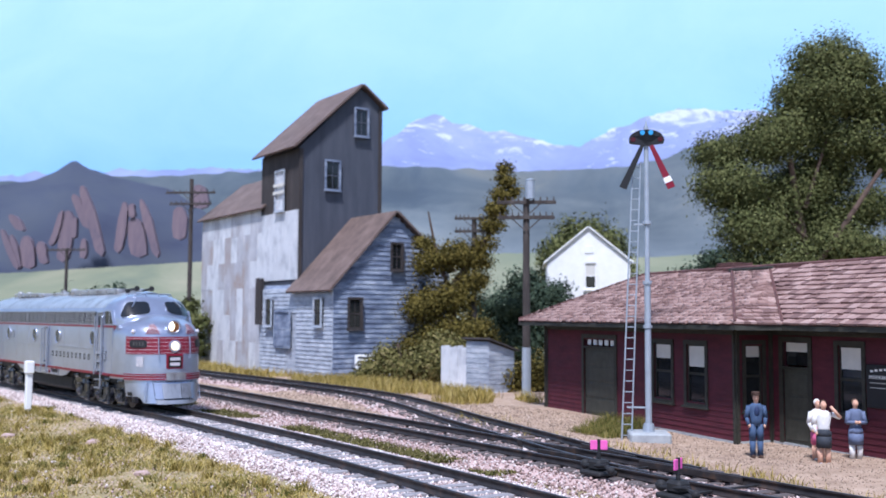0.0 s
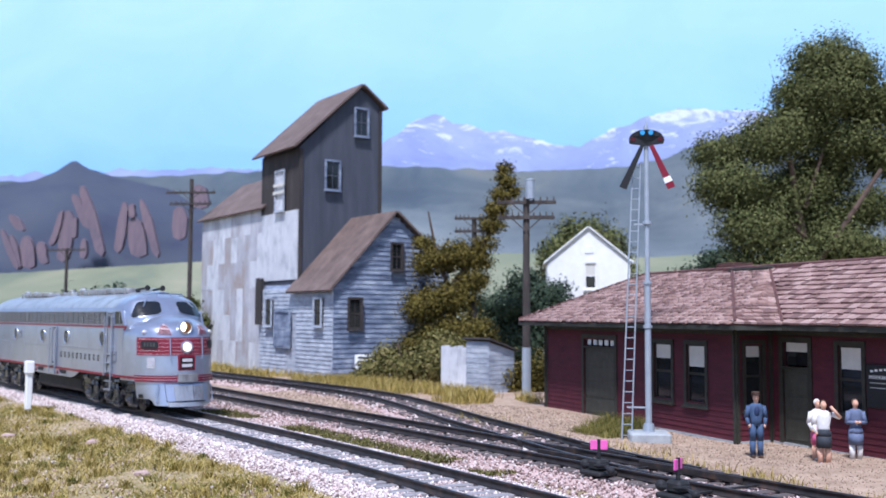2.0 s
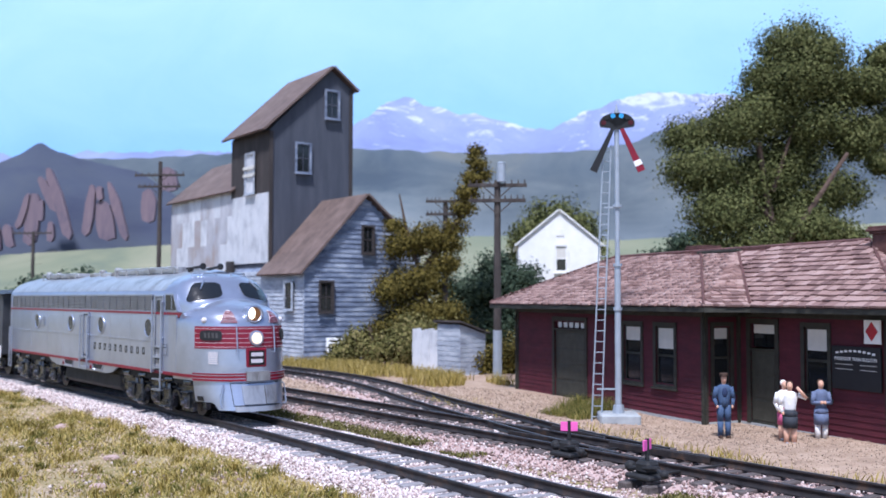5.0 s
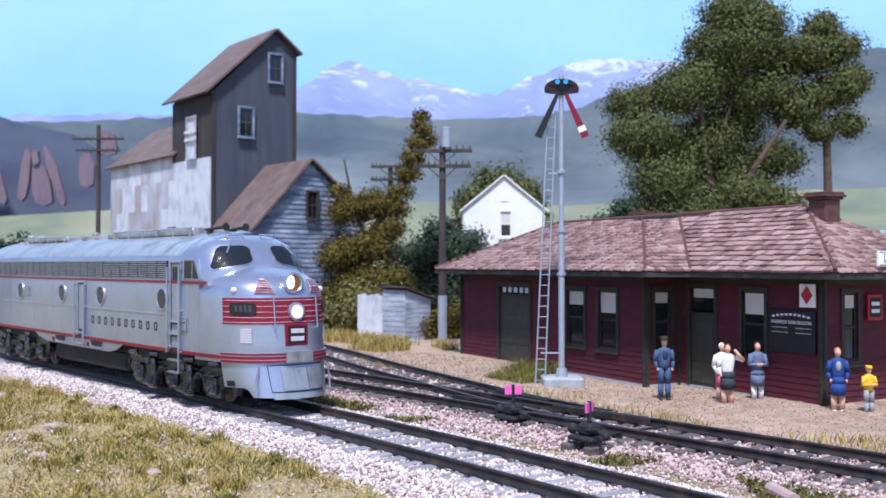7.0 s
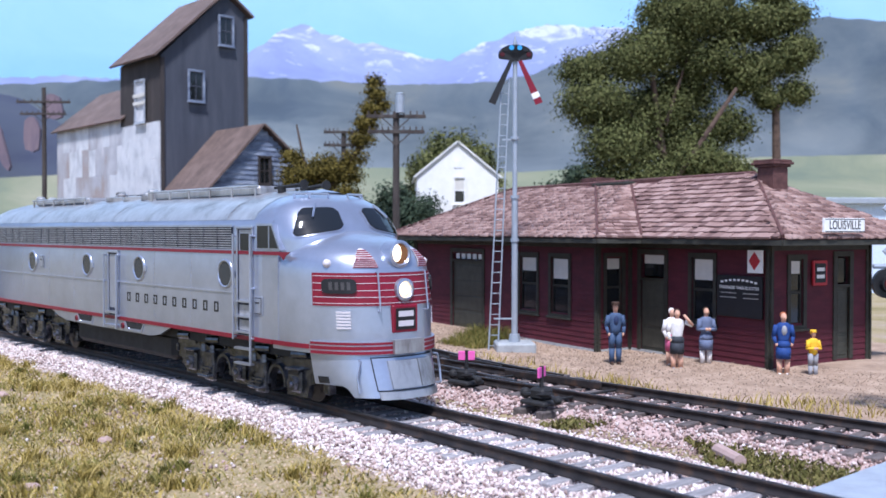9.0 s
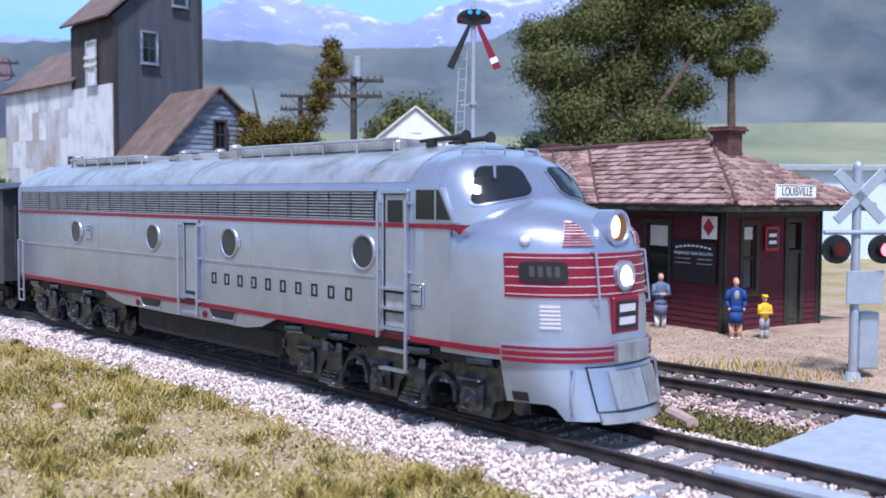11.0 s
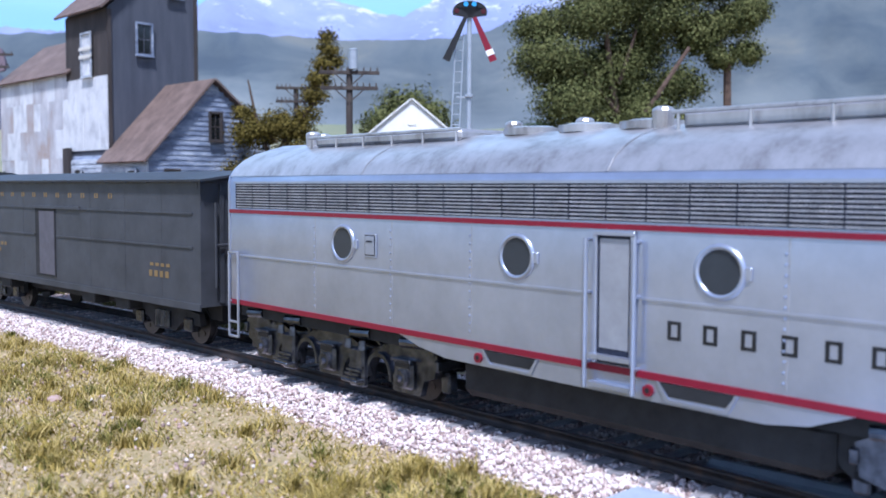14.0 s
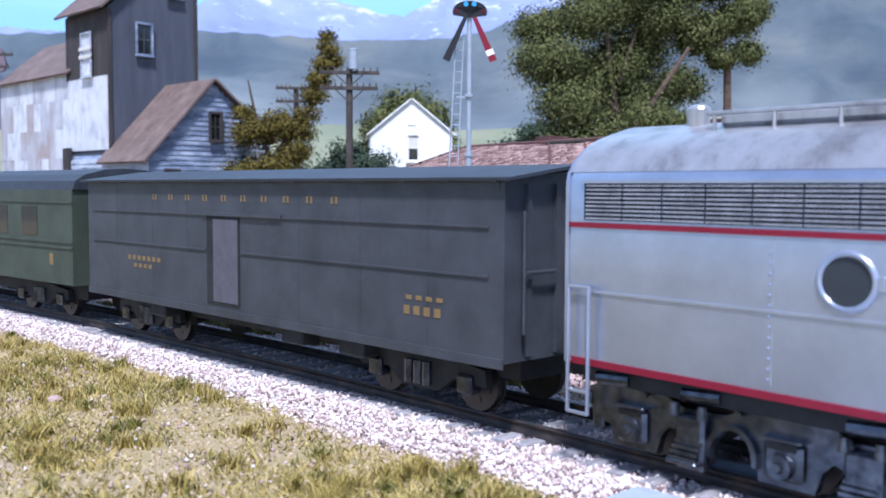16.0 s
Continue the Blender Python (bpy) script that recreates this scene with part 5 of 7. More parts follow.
        # name along the flank, as plain outlined blocks
        for i in range(10):
            x = 10.15 + i * 0.475
            bm = B()
            y0, y1 = sorted((s * 1.55, s * 1.557))
            for q0, q1, r0, r1 in ((0, 0.045, 0, 0.23), (0.135, 0.18, 0, 0.23), (0.045, 0.135, 0.19, 0.23), (0.045, 0.135, 0.0, 0.04)):
                box(bm, x + q0, x + q1, y0, y1, 1.72 + r0, 1.72 + r1)
            part("flank_mark", bm, "black", lo)
        bm = B()
        for x in (0.08, 0.42):
            rod(bm, (x, s * 1.62, 0.55), (x, s * 1.62, 2.25), 0.028, n=6)
        for z in (0.56, 0.85, 2.24):
            rod(bm, (0.08, s * 1.62, z), (0.42, s * 1.62, z), 0.026, n=6)
        for z in (1.25, 2.2):
            rod(bm, (0.08, s * 1.5, z), (0.08, s * 1.62, z), 0.026, n=6)
        part("rear_steps", bm, "silver", lo)
    # underframe, tank, roof fittings
    part("underframe", box(B(), 0.1, 17.6, -1.35, 1.35, 0.95, 1.3), "under", lo)
    part("fuel_tank", box(B(), 6.3, 12.0, -1.25, 1.25, 0.35, 1.0, 0.12), "under", lo, "dark tank under the frame")
    bm = B()
    rod(bm, (12.3, -1.1, 0.75), (12.3, 1.1, 0.75), 0.36, n=16)
    part("air_tank", bm, "under", lo)
    STRETCH[0] = 1.06
    loco_truck(lo, 2.93)
    loco_truck(lo, 14.85)
    STRETCH[0] = 1.045
    for x0, x1, w, z in ((9.6, 14.6, 0.52, 4.55), (1.6, 5.6, 0.62, 4.5)):
        bm = B()
        box(bm, x0, x1, -w, w, 4.3, z, 0.06)
        rh = part("roof_hatch", bm, "roofsilver", lo)
        bm = B()
        for q in (-w - 0.08, w + 0.08):
            rod(bm, (x0 - 0.1, q, z - 0.02), (x1 + 0.1, q, z - 0.02), 0.03, n=6)
            for x in np.linspace(x0, x1, 6):
                rod(bm, (x, q, 4.25), (x, q, z - 0.02), 0.025, n=5)
        part("hatch_rail", bm, "roofsilver", rh)
    for x in (6.6, 7.7, 8.8):
        bm = B()
        rod(bm, (x, 0, 4.36), (x, 0, 4.47), 0.46, n=24)
        rod(bm, (x, 0, 4.47), (x, 0, 4.5), 0.4, 0.3, 20)
        part("roof_fan", bm, "roofsilver", lo)
    for x, y in ((0.7, 0.25), (1.1, -0.3), (5.9, 0.3), (9.2, -0.35), (7.2, 0.5)):
        bm = B()
        rod(bm, (x, y, 4.3), (x, y, 4.58), 0.13, 0.15, 12)
        ball(bm, (x, y, 4.58), 0.15, 0.15, 0.07, 12, 6)
        part("exhaust_pipe", bm, "roofsilver", lo)
    for s in (-1, 1):
        bm = B()
        rod(bm, (15.0, s * 0.35, 4.48), (15.9, s * 0.3, 4.52), 0.03, 0.05, 8)
        rod(bm, (15.9, s * 0.3, 4.52), (16.05, s * 0.3, 4.53), 0.05, 0.11, 10)
        box(bm, 15.2, 15.35, s * 0.35 - 0.06, s * 0.35 + 0.06, 4.36, 4.5)
        part("air_horn", bm, "under", lo, "dark air horn")
    return lo


M["numbergrey"] = plain("dim_number_grey", (0.06, 0.055, 0.055), 0.5, 0, 0.2)
M["grilleback"] = plain("dark_blue_grille_back", (0.012, 0.016, 0.032), 0.5, 0, 0.3)
M["lampdim"] = Mat("headlight_warm", 0.25).base((0.9, 0.75, 0.5)).glow((1.0, 0.66, 0.34), 0.9)
M["porthole"] = plain("dark_blue_grey_glass", (0.03, 0.037, 0.045), 0.15, 0, 0.1)
# silver with the shade of recessed door leaves put into its colour
M["doorshade"] = plain("greyed_silver", (0.34, 0.35, 0.38), 0.4, 0.4, 0.12)
STRETCH[0] = 1.045
loco = locomotive()
STRETCH[0] = 1.0


def car_truck(parent, x, wb=2.2):
    tr = part("truck", box(B(), -0.3, 0.3, -0.9, 0.9, 0.5, 0.75, 0.04), "under", parent, at=P(x, 0, 0))
    for q in (-wb / 2, wb / 2):
        AXLES.append((wheelset(tr, q), q, 0.457))
    for s in (-1, 1):
        y = s * 1.0
        bm = B()
        prism(bm, [(-wb / 2 - 0.45, 0.45), (-wb / 2 - 0.4, 0.72), (-0.5, 0.85), (0.5, 0.85), (wb / 2 + 0.4, 0.72), (wb / 2 + 0.45, 0.45), (wb / 2 - 0.3, 0.5), (0.45, 0.25), (-0.45, 0.25), (-wb / 2 + 0.3, 0.5)], "y", y - 0.07, y + 0.07)
        part("side_frame", bm, "under", tr)
        for q in (-wb / 2, wb / 2):
            bm = B()
            box(bm, q - 0.17, q + 0.17, y + s * 0.02 - 0.13, y + s * 0.02 + 0.15, 0.3, 0.62, 0.04)
            part("journal_box", bm, "truck", tr)
        bm = B()
        for e in (-0.22, 0.0, 0.22):
            rod(bm, (e, y + s * 0.1, 0.32), (e, y + s * 0.1, 0.7), 0.085, n=10)
        part("spring", bm, "truck", tr)
    return tr


def express_car():
    L = 14.25
    c = thing("express_car", P(0, 0, 0), "dark grey-green express boxcar with gold markings coupled behind the locomotive", "railway car")
    hw = 1.5
    sec = [(-hw, 0.98), (-hw, 3.66), (0, 3.8), (hw, 3.66), (hw, 0.98)]
    part("body", prism(B(), sec, "x", 0, L), "expressgreen", c)
    for s in (-1, 1):
        bm = B()
        slab(bm, [(-0.2, s * 1.62, 3.64), (L + 0.2, s * 1.62, 3.64), (L + 0.2, 0, 3.86), (-0.2, 0, 3.86)], -0.05 if s < 0 else 0.05)
        r = part("roof_side", bm, "carroof", c)
        for i in range(15):
            x = 0.1 + i * (L - 0.2) / 14
            bm = B()
            slab(bm, [(x - 0.04, s * 1.63, 3.68), (x + 0.04, s * 1.63, 3.68), (x + 0.04, 0, 3.91), (x - 0.04, 0, 3.91)], 0.06 if s < 0 else -0.06)
            part("roof_seam", bm, "carroof", r)

        def sb(x0, x1, t0, t1, z0, z1, bv=0.0):
            y0, y1 = sorted((s * (hw + t0), s * (hw + t1)))
            return box(B(), x0, x1, y0, y1, z0, z1, bv)
        for x0, x1 in ((0.3, 5.8), (7.15, L - 0.3)):
            for z in (2.22, 2.95):
                part("side_rib", sb(x0, x1, 0, 0.03, z, z + 0.035), "expressgreen", c)
        part("letter_board", sb(0.1, L - 0.1, 0, 0.012, 3.5, 3.64), "expressgreen", c)
        for x in (1.6, 3.4, 5.0, 9.1, 10.9, 12.6):
            part("panel_joint", sb(x, x + 0.02, 0, 0.004, 1.0, 3.5), "expressgreen", c)
        d = part("door_recess", sb(5.85, 7.1, 0, 0.02, 1.15, 2.95), "under", c)
        part("door", sb(6.12, 7.05, 0.02, 0.03, 1.2, 2.88), "expressdoor", d, "grey-violet sliding door")
        part("door_track", sb(5.7, 8.6, 0.0, 0.06, 2.95, 3.02), "expressgreen", d)
        part("sill", sb(0.0, L, 0, 0.03, 0.9, 1.05), "expressgreen", c)
        for i in range(10):
            x = 3.45 + i * 0.74 if s < 0 else 3.45 + i * 0.74
            bm = B()
            y0, y1 = sorted((s * hw, s * (hw + 0.01)))
            for q0, q1, r0, r1 in ((0, 0.05, 0, 0.15), (0.13, 0.18, 0, 0.15), (0.05, 0.13, 0.11, 0.15), (0.05, 0.13, 0.0, 0.04)):
                box(bm, x + q0, x + q1, y0, y1, 3.25 + r0, 3.22 + r1)
            part("gold_mark", bm, "gold", c)
        for x0, n, z, h in ((12.1, 4, 1.76, 0.07), (12.05, 4, 1.52, 0.14), (2.2, 7, 1.85, 0.1), (2.5, 4, 1.68, 0.09)):
            for i in range(n):
                part("gold_mark", sb(x0 + i * 0.24, x0 + i * 0.24 + 0.14, 0, 0.01, z, z + h), "gold", c)
        for x in (3.1, 8.4, 10.2):
            part("underside_box", sb(x, x + 0.7, -0.5, -0.08, 0.62, 0.98, 0.03), "under", c)
    # ends with ribs and brake gear
    for x, e in ((L, 1), (0, -1)):
        for y in (-1.0, -0.35, 0.35, 1.0):
            part("end_rib", box(B(), min(x, x + e * 0.05), max(x, x + e * 0.05), y - 0.05, y + 0.05, 1.05, 3.6), "expressgreen", c)
        bm = B()
        rod(bm, (x + e * 0.12, -1.2, 1.4), (x + e * 0.12, -1.2, 3.2), 0.03, n=6)
        rod(bm, (x + e * 0.12, -1.2, 2.3), (x + e * 0.12, -0.5, 2.3), 0.03, n=6)
        part("brake_rigging", bm, "expressgreen", c)
        bm = B()
        box(bm, min(x, x + e * 0.62), max(x, x + e * 0.62), -0.16, 0.16, 0.7, 0.98, 0.03)
        part("coupler", bm, "under", c)
    part("underframe", box(B(), 0.3, L - 0.3, -0.8, 0.8, 0.6, 0.99), "under", c)
    car_truck(c, 2.3)
    car_truck(c, L - 2.3)
    return c


M["expressdoor"] = plain("grey_violet_door", (0.09, 0.085, 0.1), 0.6, 0, 0.2)
express = express_car()


def coach():
    L = 20.0
    c = thing("passenger_coach", P(0, 0, 0), "olive green passenger coach with rounded roof", "railway car")
    sec = [(-1.5, 0.95), (-1.5, 3.45), (-1.42, 3.68), (-1.15, 3.85), (-0.6, 3.98), (0, 4.02)]
    sec += [(-y, z) for y, z in sec[-2::-1]]
    part("body", prism(B(), sec[:2] + [(1.5, 3.45), (1.5, 0.95)], "x", 0, L), "coachgreen", c)
    part("roof", prism(B(), sec[1:-1], "x", -0.05, L + 0.05), "carroof", c)
    for s in (-1, 1):
        y0, y1 = sorted((s * 1.5, s * 1.53))
        for z in (1.9, 2.05, 3.1):
            part("side_rib", box(B(), 0, L, y0, y1, z, z + 0.05), "coachgreen", c)
        for i in range(9):
            x = 1.8 + i * 1.9
            y2, y3 = sorted((s * 1.5, s * 1.51))
            part("window", box(B(), x, x + 1.0, y2, y3, 2.2, 3.0), "glass", c)
        y2, y3 = sorted((s * 1.5, s * 1.512))
        part("gold_mark", box(B(), L - 1.3, L - 1.1, y2, y3, 1.45, 1.75), "gold", c)
    part("underframe", box(B(), 0.4, L - 0.4, -0.9, 0.9, 0.5, 0.96), "under", c)
    car_truck(c, 2.8, 2.4)
    car_truck(c, L - 2.8, 2.4)
    return c


coach_car = coach()


for nm, c in (("f_navy", (0.02, 0.035, 0.09)), ("f_denim", (0.05, 0.085, 0.16)), ("f_skin", (0.62, 0.36, 0.25)), ("f_brown", (0.05, 0.025, 0.015)), ("f_white", (0.7, 0.68, 0.66)), ("f_pink", (0.5, 0.1, 0.2)), ("f_coat", (0.12, 0.15, 0.24)), ("f_royal", (0.015, 0.05, 0.2)), ("f_grey", (0.3, 0.3, 0.32)), ("f_yellow", (0.75, 0.45, 0.02)), ("f_red", (0.35, 0.1, 0.04)), ("f_dark", (0.03, 0.035, 0.045)), ("palewall", (0.55, 0.65, 0.8)), ("rockpink", (0.42, 0.3, 0.27))):
    M[nm] = plain(nm + "_paint", c, 0.75, 0, 0.15, 8, 0.05)
M["flock"] = blade_mat("straw_flock", (0.15, 0.12, 0.04), (0.3, 0.24, 0.1), (0.42, 0.32, 0.2), (0.55, 0.43, 0.32), (0.22, 0.19, 0.06))
M["fieldweeds"] = blade_mat("field_weeds", (0.06, 0.07, 0.015), (0.13, 0.13, 0.03), (0.22, 0.19, 0.05), (0.3, 0.25, 0.09))
M["redlamp"] = Mat("red_signal_glow", 0.3).base((0.8, 0.05, 0.05)).glow((1.0, 0.08, 0.08), 6.0)


# ---- road crossing and its signal ----
def road_z(x, y):
    return -0.03 + 0.01 * noise.noise((x, y, 1))


road = thing("road", P(0, 0, 0), "blue-grey paved road crossing the tracks", "road", "", "structure")
for y0, y1 in ((-12, 9.85), (11.45, 12.0 - 0.33), (12.7, 16.0), (18.35, 60)):
    part("road_slab", box(B(), -6.55, 1.5, y0, y1, -0.5, -0.04, 0.06), "asphalt", road)
part("road_slab", box(B(), -6.4, 1.5, 16.6, 17.75, -0.3, -0.04, 0.03), "asphalt", road)

xs_sig = thing("crossing_signal", P(-8.39, 20.45, -0.4, 0, 0, 50), "silver level crossing signal with crossbuck and red lamps", "crossing signal")
bm = B()
rod(bm, (0, 0, 0), (0, 0, 0.25), 0.24, 0.13, 12)
rod(bm, (0, 0, 0), (0, 0, 4.5), 0.09, n=12)
ball(bm, (0, 0, 4.55), 0.1, 0.1, 0.14)
part("mast", bm, "mastgrey", xs_sig)
for a in (45, -45):
    bm = box(B(), -0.72, 0.72, -0.14, -0.1, -0.11, 0.11, 0.01)
    bmesh.ops.transform(bm, matrix=Matrix.Translation((0, 0, 3.95)) @ Matrix.Rotation(radians(a), 4, "Y"), verts=bm.verts)
    part("crossbuck_board", bm, "mastgrey", xs_sig)
part("lamp_arm", rod(B(), (-0.75, -0.1, 3.2), (0.75, -0.1, 3.2), 0.05, n=8), "mastgrey", xs_sig)
for s in (-1, 1):
    bm = B()
    rod(bm, (s * 0.5, -0.1, 2.85), (s * 0.5, -0.2, 2.85), 0.3, n=20)
    rod(bm, (s * 0.5, -0.35, 2.85), (s * 0.5, 0.1, 2.85), 0.17, n=16)
    lh = part("lamp_head", bm, "black", xs_sig, "round black lamp head")
    part("lamp_lens", rod(B(), (s * 0.5, -0.34, 2.85), (s * 0.5, -0.37, 2.85), 0.14, n=16), "redlamp" if s > 0 else "darklens", lh)
part("sign_plate", box(B(), -0.25, 0.55, -0.16, -0.12, 1.7, 2.4, 0.01), "mastgrey", xs_sig)
part("relay_box", box(B(), 0.15, 0.6, 0.05, 0.5, 0.3, 1.5, 0.03), "mastgrey", xs_sig)


# ---- switch stands ----
def switch_stand(x, y, turn, face):
    s = thing("switch_stand", P(x, y, -0.3, 0, 0, 0), "black switch stand with pink target beside the siding", "switch stand", "switch stands")
    for d in (-0.32, 0.32):
        part("head_block", box(B(), d - 0.12, d + 0.12, -0.55, 1.7, -0.12, 0.06, 0.02), "tie", s)
    bm = B()
    box(bm, -0.35, 0.35, -0.45, 0.15, 0.14, 0.24, 0.03)
    box(bm, -0.2, 0.2, -0.32, 0.05, 0.24, 0.5, 0.06)
    rod(bm, (-0.45, -0.2, 0.3), (0.5, -0.35, 0.42), 0.05, n=8)
    rod(bm, (0.45, -0.35, 0.4), (0.75, -0.5, 0.36), 0.03, 0.06, 8)
    ball(bm, (0.78, -0.5, 0.36), 0.09)
    ball(bm, (-0.45, -0.15, 0.33), 0.12)
    part("stand", bm, "under", s)
    part("rod", rod(B(), (0, -0.13, 0.5), (0, -0.13, 0.95), 0.045, n=8), "under", s)
    bm = box(B(), -0.2, 0.2, -0.02, 0.02, -0.11, 0.11, 0.01)
    bmesh.ops.transform(bm, matrix=Matrix.Translation((0, -0.13, 0.82)) @ Matrix.Rotation(radians(turn), 4, "Z"), verts=bm.verts)
    part("target", bm, "pink", s, "bright pink target plate")
    part("throw_rod", rod(B(), (0, 0.1, 0.18), (0, 2.6, 0.16), 0.03, n=6), "under", s)
    return s


switch_stand(-16.9, 16.2, 50, 1)
switch_stand(-13.85, 15.5, 110, 1)
# frog, guard rails and points of the turnout
fr = thing("turnout_fittings", P(0, 0, 0), "dark frog, guard rails and point blades of the turnout", "turnout", "", "structure")
for x0, y0, x1, y1 in ((-20.2, 17.0, -17.6, 17.05), (-20.4, 18.75, -17.8, 18.2), (-22.0, 17.75, -19.0, 17.95), (-17.2, 17.72, -14.2, 17.82), (-16.8, 16.62, -14.0, 16.46)):
    a = math.atan2(y1 - y0, x1 - x0)
    bm = box(B(), 0, math.hypot(x1 - x0, y1 - y0), -0.035, 0.035, -0.16, -0.005, 0.01)
    part("guard_rail", bm, "rail", fr, at=P(x0, y0, 0, 0, 0, math.degrees(a)))
for i in range(14):
    x = -22.6 + i * 0.56
    part("long_tie", box(B(), x - 0.12, x + 0.12, 15.95, 20.2 - 0.09 * i, -0.36, -0.19, 0.015), "tie", fr)


# ---- backdrop: painted sky and mountains ----
def glow_wall(name, stops, strength, scale):
    k = Mat(name, 0.95, 0, 0.0)
    z = k.math("MULTIPLY", k.axis("Z"), 1 / 60)
    n = k.noise(scale, 5, 0.6, (1, 1, 1.6), 0.6)
    z = k.math("ADD", z, k.math("MULTIPLY", k.math("SUBTRACT", n, 0.5), 0.5))
    c = k.ramp(z, *stops)
    k.base(c)
    k.nt.links.new(c, k.bsdf.inputs["Emission Color"])
    k.bsdf.inputs["Emission Strength"].default_value = strength
    return k


# sky paint with a faint glow added, though the board is no lamp
M["skypaint"] = glow_wall("painted_sky", ((0.12, (0.34, 0.5, 0.82)), (0.32, (0.29, 0.52, 0.85)), (0.5, (0.34, 0.58, 0.86)), (0.64, (0.38, 0.62, 0.88)), (0.9, (0.46, 0.69, 0.9))), 0.05, 0.05)
D_SKY = 140.0
SKY = P(*ideal(0, D_SKY, 0), 0, 0, 50.3)
part("backdrop", box(B(), -150, 150, 0, 1, -3, 110), "skypaint", None, at=SKY)
tagged(bpy.data.objects["backdrop"], "hand-painted pale blue sky backdrop behind the layout", "backdrop", "", "structure")


def range_mat(name, *cols):
    k = Mat(name, 0.95, 0, 0.1)
    n = k.noise(0.07, 7, 0.6, (1, 1, 2.4), 0.5)
    k.base(k.ramp(n, *[(0.3 + 0.4 * i / (len(cols) - 1), c) for i, c in enumerate(cols)]))
    return k


k = Mat("lilac_snow_peaks", 0.95, 0, 0.1)
n1, n2 = k.noise(0.09, 7, 0.62, (1, 1, 2.0), 0.8), k.noise(0.16, 8, 0.7, (1, 1, 2.6), 1.6)
c = k.ramp(n1, (0.3, (0.27, 0.32, 0.56)), (0.55, (0.34, 0.4, 0.63)), (0.75, (0.42, 0.47, 0.68)))
high = k.math("MULTIPLY", k.math("SUBTRACT", k.axis("Z"), 26.0), 0.022)
snowy = k.ramp(k.math("ADD", n2, high), (0.58, (0, 0, 0)), (0.66, (0.85, 0.85, 0.85)))
k.base(k.mix(snowy, c, (0.72, 0.77, 0.9)))
M["snowrange"] = k
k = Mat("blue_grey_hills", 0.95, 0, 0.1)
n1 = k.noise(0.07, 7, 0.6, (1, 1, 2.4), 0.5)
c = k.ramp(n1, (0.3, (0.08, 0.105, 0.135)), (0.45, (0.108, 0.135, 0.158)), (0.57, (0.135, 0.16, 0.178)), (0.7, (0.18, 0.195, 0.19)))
# pale haze put into the colour, stronger toward the foot of the hills
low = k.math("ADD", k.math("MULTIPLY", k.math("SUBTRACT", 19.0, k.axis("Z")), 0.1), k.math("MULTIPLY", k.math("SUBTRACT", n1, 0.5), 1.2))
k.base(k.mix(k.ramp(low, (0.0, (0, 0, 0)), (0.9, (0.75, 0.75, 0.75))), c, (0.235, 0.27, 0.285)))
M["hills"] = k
M["darkhill"] = range_mat("dark_slate_hill", (0.065, 0.075, 0.12), (0.085, 0.1, 0.14), (0.1, 0.115, 0.145))
M["meadow"] = range_mat("pale_meadow", (0.12, 0.145, 0.11), (0.18, 0.195, 0.13), (0.25, 0.245, 0.17))
k = Mat("pink_rock", 0.95, 0, 0.1)
n1 = k.noise(0.5, 7, 0.65, (1.5, 1.5, 0.5), 0.6)
k.base(k.mix(k.math("MULTIPLY", k.obrand(), 0.5), k.ramp(n1, (0.32, (0.11, 0.1, 0.135)), (0.48, (0.185, 0.14, 0.165)), (0.7, (0.245, 0.18, 0.195))), (0.14, 0.118, 0.15)))
M["flatiron"] = k


def ridge(name, d, pts, mat, rough, seed, label, low=-2.0, lean=7.0):
    """A chain of hills at depth d. pts: bearing and elevation (hundredths of the distance) of its skyline."""
    b = np.arange(pts[0][0], pts[-1][0], 0.35)
    e = np.interp(b, [p[0] for p in pts], [p[1] for p in pts])
    ker = np.hanning(7) / np.hanning(7).sum()
    e = np.convolve(np.pad(e, 3, mode="edge"), ker, "valid")
    rows = 14
    V, F = [], []
    for j in range(rows):
        f = j / (rows - 1)
        for x, t in zip(b, e):
            top = EYE_H + t * d / 100 + (rough * noise.noise((x * 0.55, seed, 0)) + 0.4 * rough * noise.noise((x * 1.9, seed, 4))) * 0.5
            z = top + (low - top) * f
            bulge = lean * f + min(1, lean / 7) ** 2 * (1 - abs(2 * f - 1)) * 1.6 * noise.noise((x * 0.16, z * 0.12, seed)) + 0.3 * min(1, lean / 7) ** 2 * noise.noise((x * 0.4, z * 0.4, seed))
            V.append(ideal(x * d / 100, d - bulge, z))
    n = len(b)
    F = [(j * n + i, j * n + i + 1, (j + 1) * n + i + 1, (j + 1) * n + i) for j in range(rows - 1) for i in range(n - 1)]
    return tagged(soup(name, V, F, mat, None, True), label, "mountains", "", "structure")


ridge("snow_mountains", 134, [(-75, 14.2), (-52, 15.2), (-47.5, 14.6), (-43.6, 15.7), (-40.6, 15.3), (-35, 15.6), (-30, 15.4), (-23, 15.2), (-15.2, 18.2), (-12.3, 20.4), (-9.8, 21.0), (-7.0, 19.8), (-4.0, 19.2), (-1, 18.7), (1.6, 17.9), (5, 17.4), (8, 19.0), (11.5, 20.4), (15, 21.2), (22, 21.0), (28, 19.8), (45, 19.0), (80, 18)], "snowrange", 1.1, 3, "lilac snow-capped mountains painted in the distance", lean=3)
